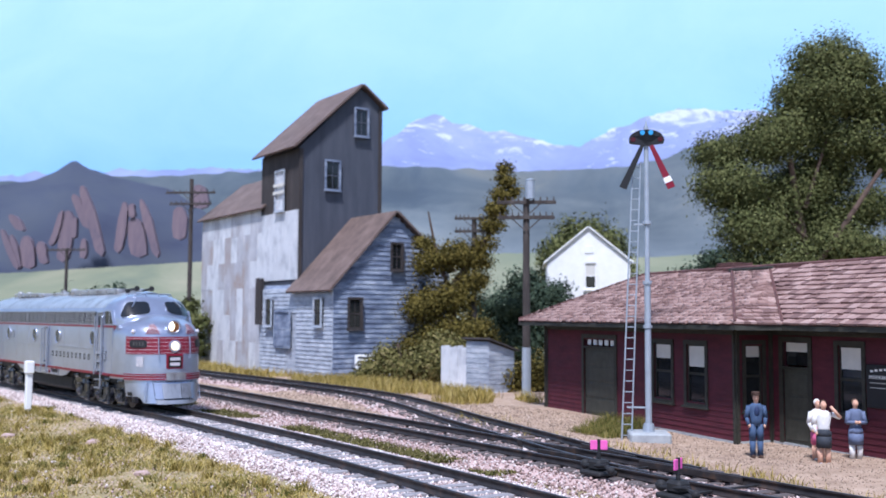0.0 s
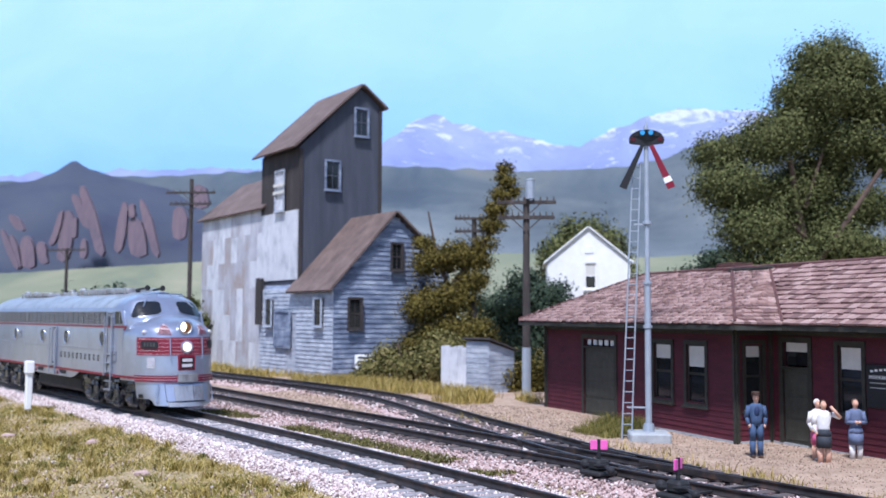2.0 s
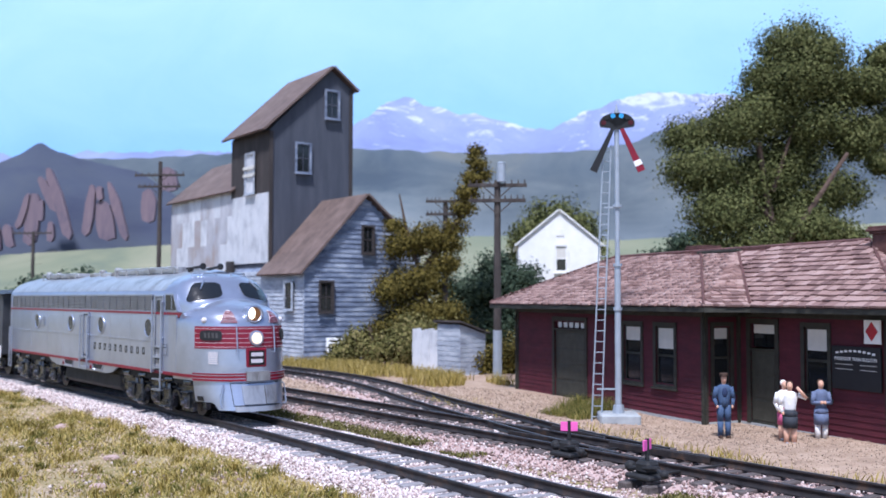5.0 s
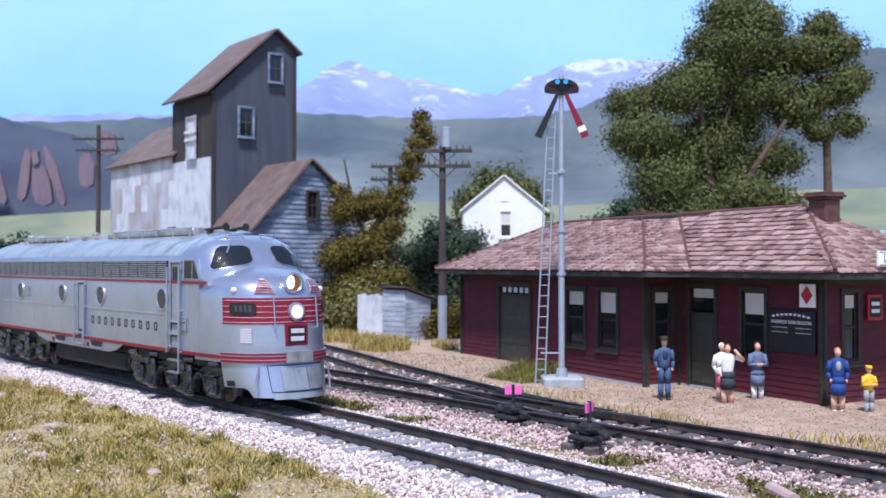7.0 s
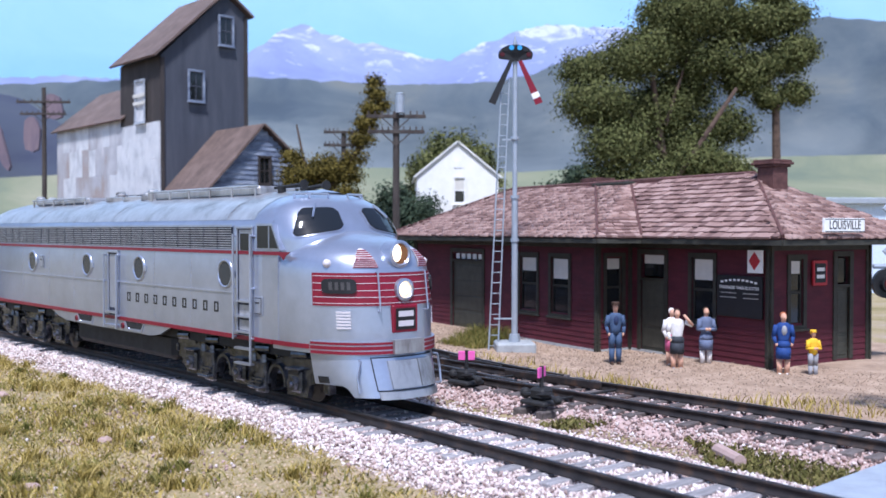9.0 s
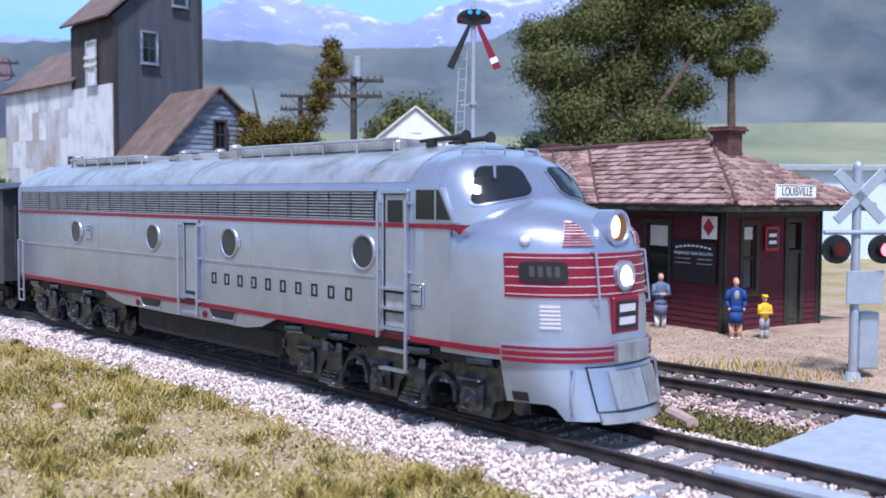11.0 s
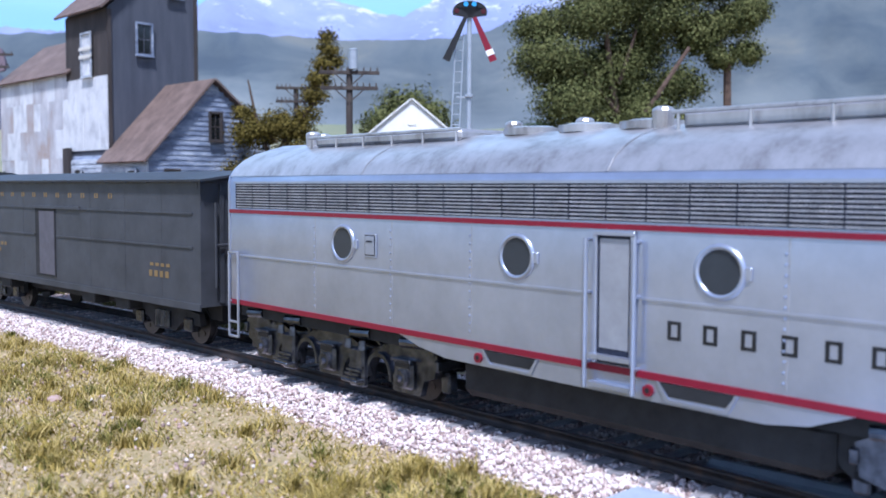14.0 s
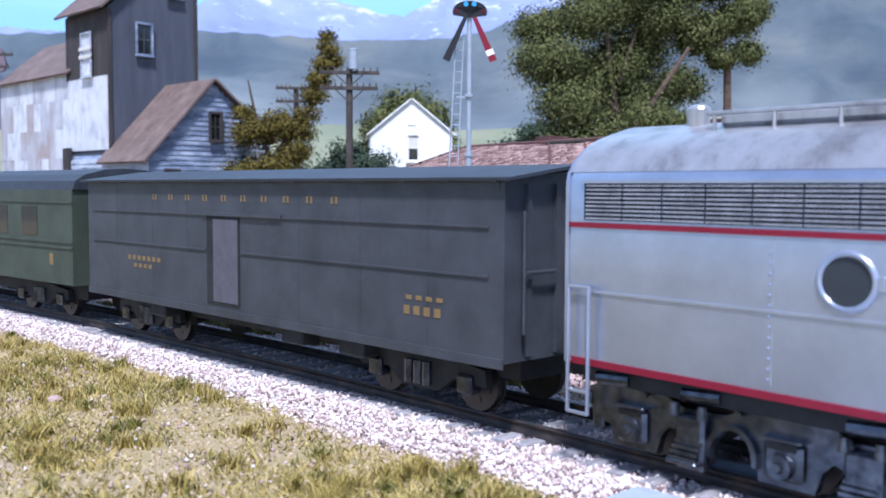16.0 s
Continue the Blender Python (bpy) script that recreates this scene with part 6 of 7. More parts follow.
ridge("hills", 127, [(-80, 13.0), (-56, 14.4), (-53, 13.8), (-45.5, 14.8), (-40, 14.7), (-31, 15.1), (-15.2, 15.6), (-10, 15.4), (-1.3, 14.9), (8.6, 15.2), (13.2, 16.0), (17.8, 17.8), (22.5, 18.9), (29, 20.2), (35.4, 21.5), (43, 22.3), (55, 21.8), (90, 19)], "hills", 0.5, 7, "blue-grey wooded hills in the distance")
ridge("dark_hill", 121, [(-80, 12.5), (-58, 13.9), (-54, 14.3), (-51.3, 15.2), (-49.3, 16.7), (-47.3, 15.5), (-44, 14.6), (-38, 13.2), (-34, 10.5), (-28, 7.5), (-25, 4)], "darkhill", 0.35, 11, "dark slate mountain with rock slabs", lean=5)
ridge("meadow", 112, [(-80, 4.0), (-57, 4.3), (-45, 5.0), (-35, 5.6), (-25, 5.6), (-12, 6.2), (0, 6.5), (12, 6.0), (25, 6.8), (38, 7.7), (50, 8.0), (90, 8)], "meadow", 0.15, 15, "pale green meadow at the foot of the hills", lean=30)
# painted sandstone slabs: clusters of leaning, pointed pieces low on the dark mountain
slab_rnd = random.Random(31)
# bearing and height of a slab's top, of its foot, and its width, in hundredths of the distance
SLABS = (
    (-48.2, 13.8, -45.7, 6.1, 1.2),
    (-49.1, 12.9, -47.3, 9.1, 1.1),
    (-49.7, 11.1, -50.1, 5.5, 1.6),
    (-50.3, 11.1, -51.5, 7.3, 0.7),
    (-48.9, 10.4, -48.9, 8.1, 0.6),
    (-47.9, 8.1, -47.8, 5.9, 0.8),
    (-43.4, 12.0, -44.0, 6.5, 1.0),
    (-41.6, 12.3, -39.6, 6.0, 1.0),
    (-42.3, 10.3, -41.6, 6.0, 2.0),
    (-42.6, 11.8, -42.6, 10.3, 0.7),
    (-37.3, 11.5, -37.2, 7.9, 1.6),
    (-35.3, 13.8, -35.0, 11.2, 1.8),
    (-56.1, 10.7, -54.8, 8.9, 1.2),
    (-54.3, 8.4, -53.8, 4.8, 1.6),
    (-52.7, 7.8, -52.2, 5.3, 1.1),
    (-57.1, 9.1, -55.1, 4.7, 0.8),
    (-56.0, 8.5, -54.9, 4.8, 0.7),
)
for i, (b0, e0, b1, e1, w) in enumerate(SLABS):
    d = 113.8 + 0.14 * (i % 3)
    k = d / 100
    w, hh, lean = w * k, (e0 - e1) * k, (b1 - b0) * k
    edge = ((0.16, 0.02), (0.36, 0.12), (0.47, 0.35), (0.5, 0.65), (0.42, 0.92))
    left = [(-w * f + lean * q + slab_rnd.uniform(-0.1, 0.1), -hh * q) for f, q in edge]
    right = [(w * f + lean * q + slab_rnd.uniform(-0.1, 0.1), -hh * q) for f, q in reversed(edge)]
    bm = B()
    prism(bm, [(0, 0)] + left + [(lean, -hh)] + right, "y", -0.03, 0.6)
    at = P(*ideal(b0 * k, d, EYE_H + e0 * k), 0, 0, 50.3)
    tagged(part("rock_slab", bm, "flatiron", None, at=at), "tilted pink sandstone slab on the dark mountain", "rock", "rock slabs", "structure")

# pale building behind the station
sh = thing("pale_building", P(-27.2, 61.0, -0.4, 0, 0, 45), "long pale blue-white building with flat dark roof edge", "building")
part("wall", box(B(), -3.5, 16, 0, 6, 0, 5.6), "palewall", sh)
part("roof", box(B(), -4.0, 16.5, -0.5, 6.5, 5.6, 6.0, 0.05), "mastgrey", sh)


# ---- trees and plants ----
def leaves(name, centres, radii, count, size, mat, parent, seed, flat=0.75):
    """A crown of small leaf faces gathered in clumps round the given centres."""
    g = np.random.RandomState(seed)
    centres, radii = np.array(centres, float), np.array(radii, float)
    w = radii ** 2
    which = g.choice(len(centres), count // 28, p=w / w.sum())
    dirs = g.normal(size=(len(which), 3))
    dirs /= np.linalg.norm(dirs, axis=1)[:, None]
    dirs[:, 2] *= flat
    sub = centres[which] + dirs * (radii[which] * g.uniform(0.3, 1.22, len(which)) ** 0.7)[:, None]
    sr = radii[which] * g.uniform(0.12, 0.26, len(which)) + 0.12
    c = np.repeat(sub, 28, 0) + g.normal(size=(len(which) * 28, 3)) * np.repeat(sr, 28)[:, None] * 0.8
    n = len(c)
    away = np.repeat(dirs, 28, 0) * 0.9 + 0.7 * (c - np.repeat(sub, 28, 0)) / np.repeat(sr, 28)[:, None] + g.normal(size=(n, 3)) * 0.55 + np.array([0, 0, 0.25])
    away /= np.linalg.norm(away, axis=1)[:, None]
    u = np.cross(away, g.normal(size=(n, 3)))
    u /= np.linalg.norm(u, axis=1)[:, None]
    v = np.cross(away, u)
    s = (size * g.uniform(0.6, 1.4, n))[:, None]
    V = np.stack([c - u * s, c + v * s * 0.6, c + u * s, c - v * s * 0.6], 1).reshape(-1, 3)
    F = np.arange(n * 4).reshape(-1, 4)
    return soup(name, V, F, mat, parent)


def limb(bm, pts, r0, r1):
    k = len(pts) - 1
    for i in range(k):
        rod(bm, pts[i], pts[i + 1], r0 + (r1 - r0) * i / k, r0 + (r1 - r0) * (i + 1) / k, 8)
    return bm


def local_clumps(base, rows):
    """Clumps given right, up and ahead of a base in the camera's middle frame, as offsets."""
    out = []
    for r, z, d in rows:
        x, y, _ = ideal(r, d, 0)
        out.append((x, y, z))
    return out


def tree(name, r, d, label, trunks, clumps, radii, count, size, mat, seed, group="trees"):
    x, y, _ = ideal(r, d, 0)
    t = thing(name, P(x, y, -0.5), label, "tree", group)
    for pts, r0, r1 in trunks:
        q = local_clumps(None, pts)
        part("trunk" if r0 > 0.25 else "limb", limb(B(), q, r0, r1), "bark", t)
    leaves("crown", local_clumps(None, clumps), radii, count, size, mat, t, seed, 0.6)
    return t


tree("large_tree", 13.5, 50, "large dark green leafy tree behind the station",
     (([(0, 0, 0), (0.3, 4, 0), (0.2, 8, 0.5), (-0.5, 12, 0)], 0.4, 0.14), ([(0.3, 6.5, -1.5), (2.0, 9.2, -1.8), (3.4, 11.2, -1.5)], 0.14, 0.1), ([(0.2, 8, 0), (-2.4, 11, 0.3)], 0.12, 0.06), ([(0.2, 9.5, 0), (1.5, 13.5, 0)], 0.12, 0.05)),
     [(-3.4, 10.6, 0), (-2.4, 8.2, -0.5), (-1.4, 13.0, 0.4), (-0.8, 6.6, -0.8), (1.6, 15.2, 0), (1.4, 17.0, 0.3), (2.5, 16.4, 0), (2.6, 13.0, 0.5), (1.8, 7.6, -0.8), (3.4, 7.0, -0.3), (-3.9, 12.4, 0.5), (0.4, 10.4, 1.5), (-2.6, 6.2, -0.4), (0.2, 13.8, 1.0), (3.6, 9.6, 0.8), (4.2, 14.8, 0.5), (0.2, 15.4, 0.4), (2.6, 5.6, -0.6), (0.8, 5.4, -0.6), (4.6, 12.0, 0.6), (-1.2, 9.6, 1.8), (1.6, 11.4, 2.0), (1.4, 8.6, 1.8)],
     [1.7, 1.7, 1.7, 1.5, 1.8, 1.7, 1.5, 1.6, 1.5, 1.3, 1.2, 1.8, 1.3, 1.7, 1.4, 1.5, 1.3, 1.4, 1.4, 1.3, 1.8, 1.8, 1.7], 190000, 0.075, "leaf", 41)
tree("slender_tree", 19.6, 50, "slender tree with a ragged green crown",
     (([(0, 0, 0), (0.0, 6, 0), (-0.1, 11, 0)], 0.3, 0.2), ([(-0.1, 10.5, 0), (-0.9, 13, 0)], 0.12, 0.05)),
     [(-0.8, 14.8, 0), (0.6, 15.2, 0.2), (0.4, 13.0, 0), (-0.9, 12.6, 0.3), (0.9, 11.2, 0), (-0.4, 16.2, 0), (1.2, 13.6, 0.2), (-0.5, 10.9, 0)],
     [1.2, 1.1, 1.2, 1.0, 0.8, 0.9, 0.9, 0.7], 34000, 0.08, "leaf", 42)
tree("yellow_tree", -5.2, 60, "olive yellow vine-covered tree beside the elevator",
     (([(0, 0, 0), (0.5, 6, 0), (2.6, 9, 0), (3.5, 12, 0)], 0.3, 0.1), ([(0.3, 5, 0), (-0.8, 8.5, 0), (-1.2, 10.5, 0)], 0.14, 0.05)),
     [(-0.9, 7.4, 0), (0.6, 7.8, 0), (-1.2, 4.6, 0), (0.4, 5.2, 0), (-0.4, 2.6, 0), (1.2, 3.0, 0), (1.6, 6.2, 0), (2.3, 8.4, 0), (2.7, 9.6, 0), (3.0, 10.6, 0), (3.3, 11.5, 0), (3.6, 12.4, 0), (3.5, 13.2, 0), (4.0, 11.8, 0.2), (1.9, 7.4, 0), (-1.6, 2.0, 0), (2.2, 1.6, 0.5), (0.2, 1.0, -0.5), (-1.5, 8.6, 0.2)],
     [1.2, 1.2, 1.5, 1.4, 1.6, 1.5, 0.9, 0.75, 0.7, 0.75, 0.7, 0.6, 0.45, 0.5, 0.8, 1.3, 1.2, 1.4, 0.6], 50000, 0.085, "yellowleaf", 43)


def bush(r, d, label, clumps, radii, count, size, mat, seed, name="bush"):
    x, y, _ = ideal(r, d, 0)
    t = thing(name, P(x, y, -0.5), label, "bush", "bushes")
    part("stem", limb(B(), local_clumps(None, [(0, 0, 0), (0.1, 1.4, 0), (-0.1, 2.4, 0)]), 0.18, 0.08), "bark", t)
    leaves("crown", local_clumps(None, clumps), radii, count, size, mat, t, seed)
    return t


bush(0.0, 66, "dark blue-green trees behind the pole", [(-2.4, 2.5, 0), (-0.5, 2.2, 0), (-1.6, 4.6, 0), (0.4, 4.4, 0), (1.4, 5.4, 0), (-0.4, 6.2, 0.5), (1.9, 3.0, 0), (-3.2, 4.2, 0)], [1.8, 1.8, 1.6, 1.6, 1.2, 1.2, 1.7, 1.2], 26000, 0.12, "bushleaf", 44)
bush(4.2, 78, "round green tree behind the white house", [(-1.8, 9.0, 0), (0, 10.4, 0), (1.6, 9.4, 0), (-0.4, 8.0, 0), (2.4, 7.4, 0), (-2.4, 7.0, 0), (0, 4.5, 0), (1.2, 2.2, 0)], [1.8, 1.9, 1.8, 1.6, 1.5, 1.4, 2.0, 2.0], 26000, 0.14, "leaf", 45)
bush(9.9, 62, "blue-green bushes in the haze behind the station", [(-1.4, 4.8, 0), (0.2, 6.2, 0), (1.6, 7.2, 0), (2.8, 7.4, 0), (-0.4, 4.0, 0), (2.2, 5.0, 0), (-2.0, 3.4, 0), (4.2, 6.0, 0), (1.0, 3.0, 0), (3.6, 4.0, 0)], [1.0, 1.1, 1.1, 1.1, 1.4, 1.5, 1.2, 1.4, 1.6, 1.6], 24000, 0.12, "bushleaf", 46)
bush(-26.4, 73, "small dark green bush by the tall pole", [(0, 1.5, 0), (0.2, 3.2, 0), (0, 4.4, 0), (-0.5, 2.4, 0)], [1.3, 1.2, 0.9, 1.2], 3500, 0.2, "leaf", 47)
bush(-44, 92, "dark bushes at the edge of the meadow", [(-3, 3.0, 0), (0, 4.2, 0), (3, 5.0, 0), (5, 4.0, 0), (1, 2.4, 0)], [2.2, 2.2, 2.2, 2.0, 2.4], 5000, 0.3, "bushleaf", 48)
bush(-7.6, 56, "olive brush at the foot of the elevator", [(-1.8, 0.6, 0), (0, 0.9, 0), (1.6, 1.2, 0), (3.0, 1.4, 0), (4.4, 1.4, 0.4), (-0.8, 1.6, 0.4), (2.4, 2.2, 0.6), (5.6, 1.2, 0)], [0.9, 1.1, 1.2, 1.2, 1.2, 0.9, 1.1, 1.0], 20000, 0.1, "weeds", 49)
bush(1.0, 50, "yellow-green brush behind the privy", [(-0.6, 0.9, 0), (0.8, 1.4, 0), (-1.8, 0.7, 0), (2.0, 0.8, 0)], [1.1, 1.2, 0.9, 1.0], 12000, 0.09, "yellowleaf", 50)
bush(25.0, 66, "low green bushes beyond the station", [(-1.4, 4.6, 0), (1.2, 4.8, 0), (4, 4.6, 0), (0, 3.4, 0), (3, 3, 0)], [1.0, 1.1, 0.9, 1.6, 1.6], 4000, 0.2, "leaf", 51)


# ---- grass, weeds, loose stones ----
def blades(name, places, height, width, mat, label, seed, lean=0.5):
    g = np.random.RandomState(seed)
    n = len(places)
    a = g.uniform(0, 2 * math.pi, n)
    h = height * g.uniform(0.45, 1.3, n)
    w = width * g.uniform(0.7, 1.3, n)
    side = np.stack([np.cos(a), np.sin(a), np.zeros(n)], 1) * w[:, None]
    b = g.uniform(0, 2 * math.pi, n)
    tip = np.stack([np.cos(b) * lean * h, np.sin(b) * lean * h, h], 1) * np.stack([g.uniform(0.2, 1.3, n)] * 2 + [np.ones(n)], 1)
    midp = places + tip * 0.5 * np.array([0.7, 0.7, 1.15])
    V = np.stack([places - side, places + side, midp + side * 0.7, midp - side * 0.7, places + tip], 1).reshape(-1, 3)
    i = np.arange(n) * 5
    F = np.concatenate([np.stack([i, i + 1, i + 2], 1), np.stack([i, i + 2, i + 3], 1), np.stack([i + 3, i + 2, i + 4], 1)])
    return tagged(soup(name, V, F, mat), label, "grass", "", "stuff")


def scatter(count, x0, x1, y0, y1, seed, test, zf=ground_z, near=1.0):
    g = np.random.RandomState(seed)
    x = x1 - (x1 - x0) * g.uniform(0, 1, count) ** near
    y = g.uniform(y0, y1, count)
    out = [(a, b, zf(a, b)) for a, b in zip(x, y) if test(a, b)]
    return np.array(out)


def field(x, y):
    """The near meadow: thick in drifts, thin over bare earth, up to the ballast's foot."""
    e = main_y(x) - 2.35 - y + 0.5 * noise.noise((x * 0.6, y * 0.6, 5))
    return e > 0 and noise.noise((x * 0.28, y * 0.28, 2)) + 0.5 * noise.noise((x * 1.1, y * 1.1, 8)) > -0.42 + random.random() * 0.5


random.seed(12)
blades("grass", scatter(110000, -62, -4.5, 0.5, 10.6, 61, field, near=1.5), 0.11, 0.012, "grass", "short straw-yellow static grass beside the track", 61, 1.7)
blades("grass_tufts", scatter(26000, -60, -4.5, 0.5, 10.6, 62, lambda x, y: field(x, y) and noise.noise((x * 0.7, y * 0.7, 20)) > 0.22, near=1.4), 0.2, 0.011, "grass", "longer yellow-green grass tufts", 62, 1.1)
blades("green_weeds", scatter(52000, -60, -4.5, 0.5, 10.6, 63, lambda x, y: field(x, y) and noise.noise((x * 0.45, y * 0.45, 33)) > -0.02, near=1.4), 0.13, 0.015, "fieldweeds", "low olive green weeds in the grass", 63, 1.3)
blades("track_weeds", scatter(34000, -45, -7, 13.9, 15.9, 64, lambda x, y: noise.noise((x * 0.25, y * 0.3, 40)) > -0.26 and y > main_y(x) + 2.1 + 0.4 * noise.noise((x, y, 3)) and not (-19 < x < -13), lambda x, y: -0.37), 0.1, 0.024, "weeds", "dark olive weeds between the tracks", 64, 1.2)
blades("yard_grass", scatter(6500, -46, -8, 18.9, 22.3, 65, lambda x, y: noise.noise((x * 0.35, y * 0.5, 50)) > 0.0 and y > 19.0 + (max(0, -22 - x) * 0.25 if x > -40 else 4.5) and y < 20.9 + max(0, -24 - x) * 0.35, lambda x, y: -0.34), 0.24, 0.014, "grass", "dry yellow grass along the station platform", 65, 0.9)
blades("yard_grass", scatter(9000, -50, -33, 24.4, 28.2, 66, lambda x, y: noise.noise((x * 0.35, y * 0.5, 55)) > -0.15, lambda x, y: -0.36), 0.55, 0.02, "grass", "dry yellow grass below the privy", 66, 0.5)
blades("yard_grass", scatter(6000, -80, -45, 24.2, 27.3, 67, lambda x, y: noise.noise((x * 0.3, y * 0.5, 58)) > -0.2, lambda x, y: -0.4), 0.5, 0.025, "grass", "yellow grass at the foot of the elevator", 67, 0.5)
blades("yard_grass", scatter(1500, -24.2, -22.3, 21.6, 23.2, 68, lambda x, y: True, lambda x, y: -0.36), 0.6, 0.016, "fieldweeds", "grass tuft round the signal base", 68, 0.5)
def tufts(count, each, spread, seed):
    """Places of blades crowded into round tufts over the near meadow."""
    g = np.random.RandomState(seed)
    mid = scatter(count, -50, -5, 0.8, 10.2, seed, field, near=1.4)
    size = g.uniform(0.4, 1.3, len(mid))
    out = np.repeat(mid, each, 0)
    a, r = g.uniform(0, 2 * math.pi, len(out)), np.abs(g.normal(size=len(out))) * spread * np.repeat(size, each)
    out[:, 0] += np.cos(a) * r
    out[:, 1] += np.sin(a) * r
    return out


blades("fallen_straw", scatter(9000, -45, -4.5, 0.5, 10.4, 83, field, near=1.5) + np.array([0, 0, 0.05]), 0.1, 0.008, "straw", "thin pale straws lying over the meadow", 83, 3.2)
blades("grass_clumps", tufts(420, 90, 0.16, 81), 0.24, 0.012, "grass", "bushy straw tufts standing out of the meadow", 81, 0.8)
blades("weed_clumps", tufts(160, 80, 0.14, 82), 0.17, 0.014, "fieldweeds", "round dark olive tufts in the meadow", 82, 0.8)
pl = scatter(60000, -58, -4.5, 0.5, 10.6, 70, lambda x, y: y < main_y(x) - 2.2 + 0.5 * noise.noise((x * 0.6, y * 0.6, 5)), near=1.6)
stones("ground_flock", pl, np.random.RandomState(70).uniform(0.015, 0.05, len(pl)), "flock", "crumbly straw and earth ground cover", 70, "ground cover")
pl = scatter(6000, -58, -5, 0.5, 10.4, 71, lambda x, y: noise.noise((x * 0.5, y * 0.5, 90)) > 0.05 or x * y % 1 < 0.1, near=1.5)
stones("field_stones", pl + np.array([0, 0, 0.03]), np.random.RandomState(71).uniform(0.015, 0.06, len(pl)), "pinkstone", "scattered pinkish stones in the grass", 71, "stones")
pl = scatter(9000, -45, -7, 13.6, 16.0, 72, lambda x, y: True, lambda x, y: -0.38)
stones("loose_gravel", pl, np.random.RandomState(72).uniform(0.03, 0.08, len(pl)), "pinkstone", "loose pink gravel between the tracks", 72, "gravel")
pl = scatter(16000, -45, -7, 18.9, 25.5, 73, lambda x, y: True, lambda x, y: dirt_z(x, y) + 0.01)
stones("yard_gravel", pl, np.random.RandomState(73).uniform(0.015, 0.045, len(pl)), "yardstone", "fine gravel strewn over the dirt yard", 73, "gravel")
# a stone lying between the tracks, shaped as a short tapered cylinder
lg = thing("fallen_log", P(-8.9, 14.6, -0.3, 0, 0, -35), "short pinkish weathered stone between the tracks", "log")
part("log", rod(B(), (-0.45, 0, 0.0), (0.45, 0, 0.02), 0.13, 0.11, 10), "rockpink", lg)
rk = random.Random(5)
for x, y, r in ((-30.5, 8.2, 0.2), (-24.0, 7.6, 0.14), (-34, 6.4, 0.16), (-20.5, 6.2, 0.13), (-17.5, 7.4, 0.12), (-15.0, 5.2, 0.1)):
    bm = bmesh.new()
    bmesh.ops.create_icosphere(bm, subdivisions=2, radius=1)
    for v in bm.verts:
        v.co = Vector((v.co.x * r * 1.4, v.co.y * r, v.co.z * r * 0.6)) * (1 + 0.3 * noise.noise(v.co * 1.4 + Vector((x, y, 0))))
    tagged(part("rock", bm, "rockpink", None, at=P(x, y, ground_z(x, y) + 0.05, 0, 0, rk.uniform(0, 90))), "weathered stone lying in the grass", "rock", "rocks")


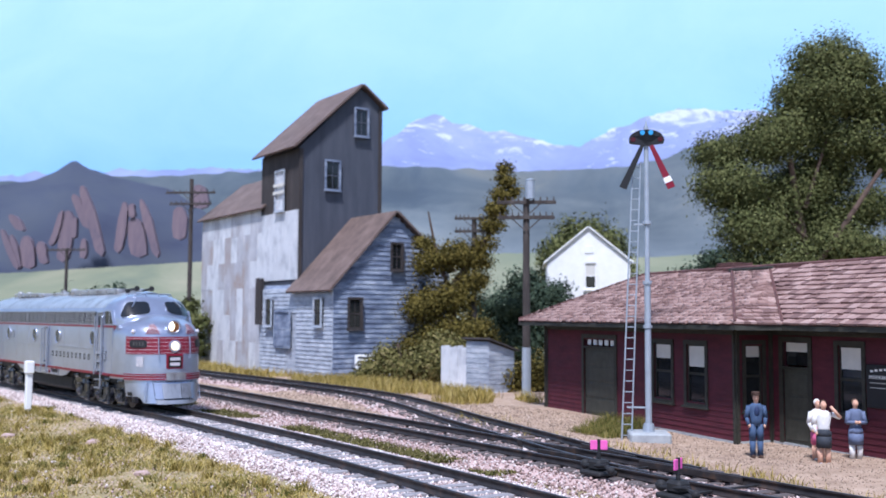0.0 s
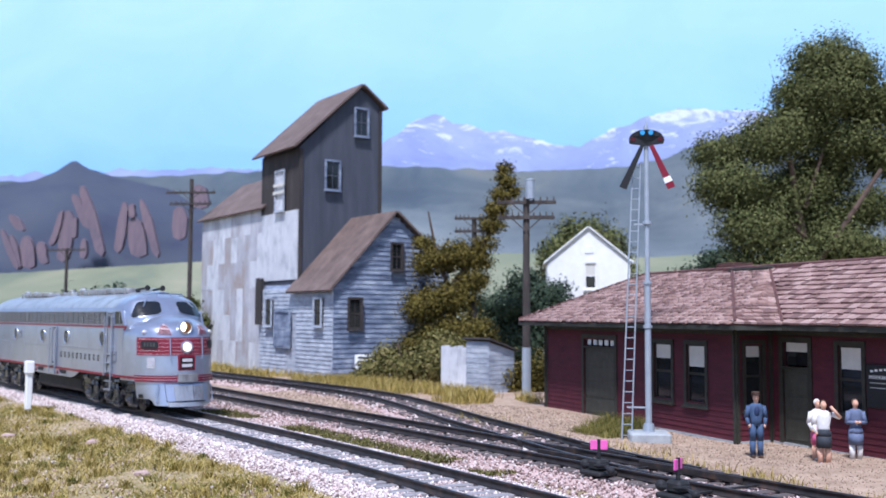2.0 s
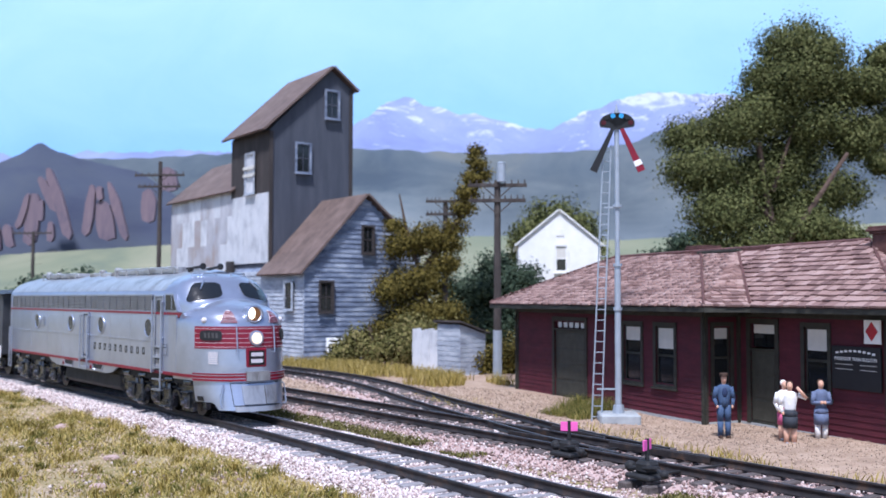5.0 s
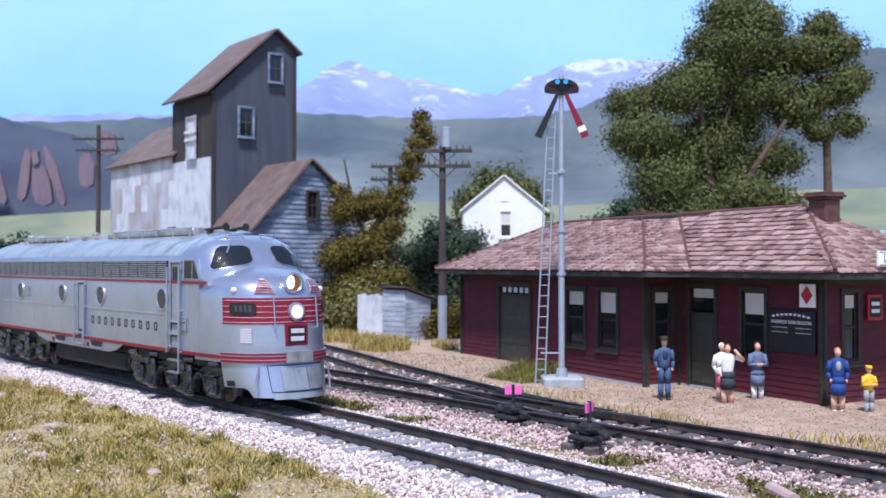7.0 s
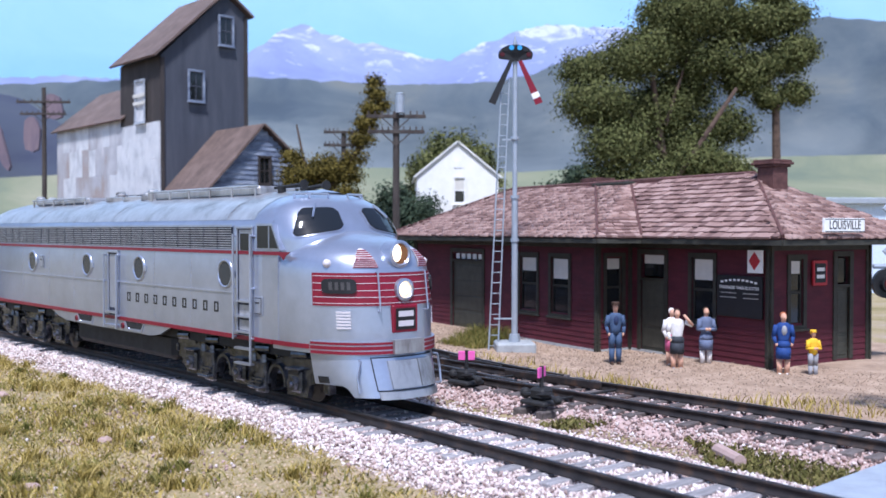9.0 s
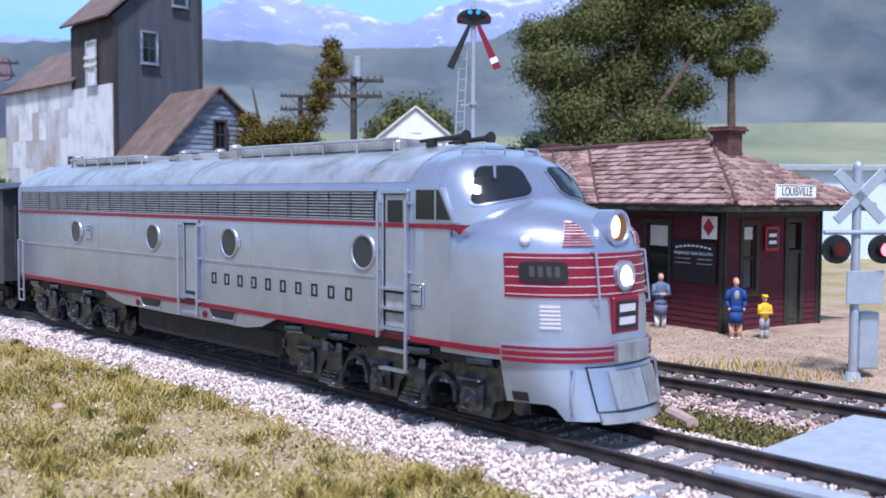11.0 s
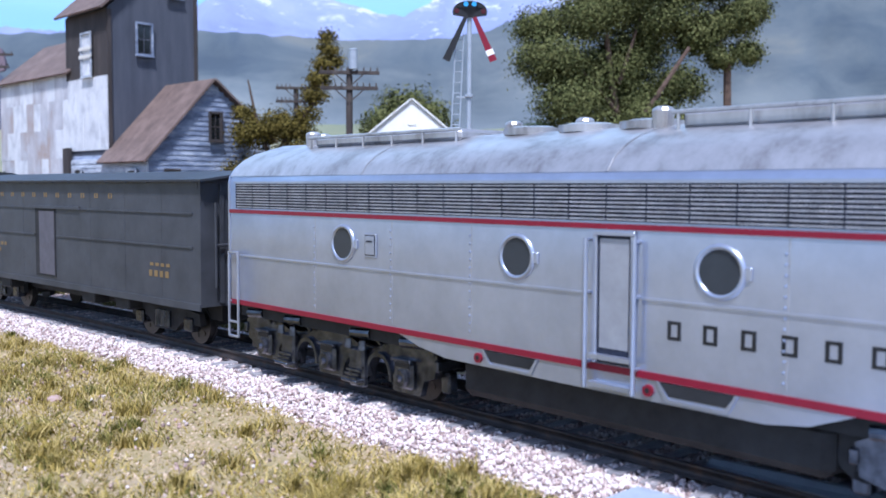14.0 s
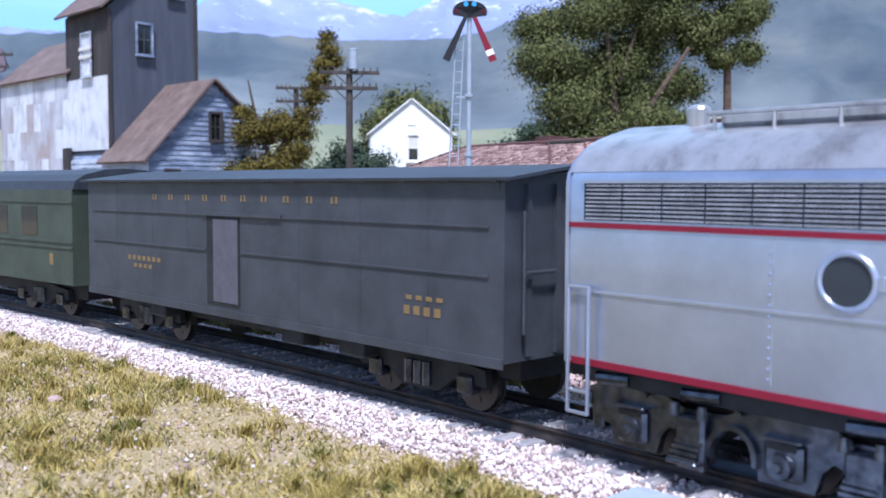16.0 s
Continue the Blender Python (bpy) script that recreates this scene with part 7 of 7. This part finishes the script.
# ---- figurines ----
def figurine(x, y, turn, h, colours, label, skirt=False, arms="down", hat=None, front=None):
    """A painted figurine in one mesh: legs, trunk, arms, head."""
    bm = B()
    slots = []
    k = h / 1.75

    def put(mat, n0):
        i = slots.index(mat) if mat in slots else (slots.append(mat) or len(slots) - 1)
        for f in bm.faces:
            if f not in n0:
                f.material_index = i
                f.smooth = True

    def seg(mat, p0, p1, r0, r1):
        n0 = set(bm.faces)
        rod(bm, [v * k for v in p0], [v * k for v in p1], r0 * k, r1 * k, 10)
        put(mat, n0)

    def blob(mat, c, rx, ry, rz):
        n0 = set(bm.faces)
        ball(bm, [v * k for v in c], rx * k, ry * k, rz * k, 12, 8)
        put(mat, n0)
    leg, low, top, skin_c, hair, shoe = colours
    for s in (-0.1, 0.1):
        seg(low, (s, 0, 0.08), (s, 0, 0.5), 0.07, 0.085)
        seg(leg, (s, 0, 0.48), (s * 0.9, 0, 0.92), 0.09, 0.11)
        blob(shoe, (s, -0.05, 0.05), 0.06, 0.13, 0.055)
    if skirt:
        seg(leg, (0, 0, 0.5), (0, 0, 0.8), 0.2, 0.2)
        seg(leg, (0, 0, 0.8), (0, 0, 0.98), 0.2, 0.15)
    n0 = set(bm.faces)
    loft(bm, [[(k * rx * math.cos(i * math.pi / 6), k * ry * math.sin(i * math.pi / 6), k * z) for i in range(12)] for z, rx, ry in ((0.88, 0.17, 0.12), (1.05, 0.155, 0.115), (1.3, 0.205, 0.13), (1.42, 0.2, 0.12), (1.48, 0.09, 0.08))])
    put(top, n0)
    if front:
        blob(front, (0, -0.075, 1.27), 0.085, 0.085, 0.16)
    for s in (-1, 1):
        if arms == "raised" and s > 0:
            seg(top, (s * 0.22, 0, 1.38), (s * 0.42, -0.08, 1.3), 0.065, 0.055)
            seg(skin_c, (s * 0.42, -0.08, 1.3), (s * 0.16, -0.16, 1.6), 0.05, 0.04)
        elif arms == "folded":
            seg(top, (s * 0.18, 0, 1.4), (s * 0.25, -0.06, 1.08), 0.078, 0.068)
            seg(top, (s * 0.27, -0.06, 1.1), (s * 0.04, -0.2, 1.12), 0.055, 0.045)
            blob(skin_c, (s * 0.04, -0.21, 1.12), 0.05, 0.05, 0.05)
        else:
            seg(top, (s * 0.18, 0, 1.4), (s * 0.26, 0.02, 1.08), 0.078, 0.065)
            seg(top, (s * 0.26, 0.03, 1.12), (s * 0.21, -0.09, 0.9), 0.06, 0.045)
            blob(skin_c, (s * 0.2, -0.11, 0.88), 0.034, 0.036, 0.05)
    seg(skin_c, (0, 0, 1.46), (0, 0, 1.54), 0.06, 0.06)
    blob(skin_c, (0, -0.02, 1.62), 0.082, 0.095, 0.115)
    blob(skin_c, (0, -0.115, 1.61), 0.018, 0.025, 0.03)
    blob(hair, (0, 0.045, 1.67), 0.094, 0.075, 0.095)
    if hat:
        seg(hat, (0, 0, 1.7), (0, 0, 1.79), 0.12, 0.11)
        blob(hat, (0, -0.08, 1.71), 0.1, 0.1, 0.02)
    bmesh.ops.scale(bm, vec=(S, S, S), verts=bm.verts)
    me = bpy.data.meshes.new("figurine")
    bm.to_mesh(me)
    bm.free()
    for s in slots:
        me.materials.append(M[s].m)
    ob = new("figurine", me)
    ob.matrix_basis = P(x, y, -0.34, 0, 0, turn)
    return tagged(ob, label, "figurine", "figurines on the platform")


figurine(-17.35, 22.4, 50, 1.78, ("f_denim", "f_denim", "f_denim", "f_skin", "f_brown", "f_brown"), "painted figurine in blue denim with a brown cap", arms="down", hat="f_brown", front="f_navy")
figurine(-16.05, 23.3, 60, 1.66, ("f_pink", "f_skin", "f_white", "f_skin", "f_white", "f_white"), "painted figurine in white blouse and pink skirt", True)
figurine(-15.5, 22.75, 45, 1.7, ("f_dark", "f_skin", "f_white", "f_skin", "f_brown", "f_grey"), "painted figurine shading its eyes, dark skirt", True, "raised")
figurine(-15.45, 24.1, 50, 1.68, ("f_coat", "f_white", "f_coat", "f_skin", "f_brown", "f_brown"), "painted figurine in a long blue-grey coat", True, "folded")
figurine(-13.0, 23.95, 40, 1.7, ("f_royal", "f_skin", "f_royal", "f_skin", "f_red", "f_white"), "painted figurine in royal blue suit with red hair", True, front="f_grey")
figurine(-12.3, 24.2, 55, 1.25, ("f_grey", "f_grey", "f_yellow", "f_skin", "f_yellow", "f_brown"), "small painted figurine in yellow raincoat and hat", False, "folded", "f_yellow")


# ---- what moves ----
# seconds and the place along the track of the locomotive's middle
RUN = ((0, -45.66), (1.0, -45.66), (1.5, -45.26), (2, -44.52), (2.5, -43.48), (3, -42.16), (3.5, -40.73), (3.7, -40.2), (6, -34.09), (6.5, -32.79), (7, -31.26), (7.5, -29.82), (8, -28.23), (8.5, -26.70), (9, -25.16), (9.5, -23.58), (9.7, -22.95), (11.8, -15.82), (12, -15.03), (12.5, -13.2), (13, -11.34), (13.5, -9.4), (14, -7.47), (14.5, -5.53), (15, -3.37), (15.5, -1.08), (16, 1.42))


def on_track(x, half):
    """The pose of a car whose trucks stand half metres either side of x."""
    a, b = x - half, x + half
    h = math.atan2(main_y(b) - main_y(a), b - a)
    return x, (main_y(a) + main_y(b)) / 2, h


def car_pose(x, middle, half):
    cx, cy, h = on_track(x, half)
    return P(cx - middle * math.cos(h), cy - middle * math.sin(h), 0, 0, 0, math.degrees(h))


def motions():
    for ob, back, middle, half in ((loco, 0.0, 9.35, 6.2), (express, 17.75, 7.12, 4.8), (coach_car, 36.0, 10.0, 7.2)):
        walk(ob, [(t, car_pose(x - back, middle, half)) for t, x in RUN])
    ts = np.arange(0, 16.01, 0.125)
    xs_ = np.interp(ts, [r[0] for r in RUN], [r[1] for r in RUN])
    for axle, q, r in AXLES:
        walk(axle, [(float(t), P(q, 0, r, 0, math.degrees((x - xs_[0]) / r), 0)) for t, x in zip(ts, xs_)])


motions()
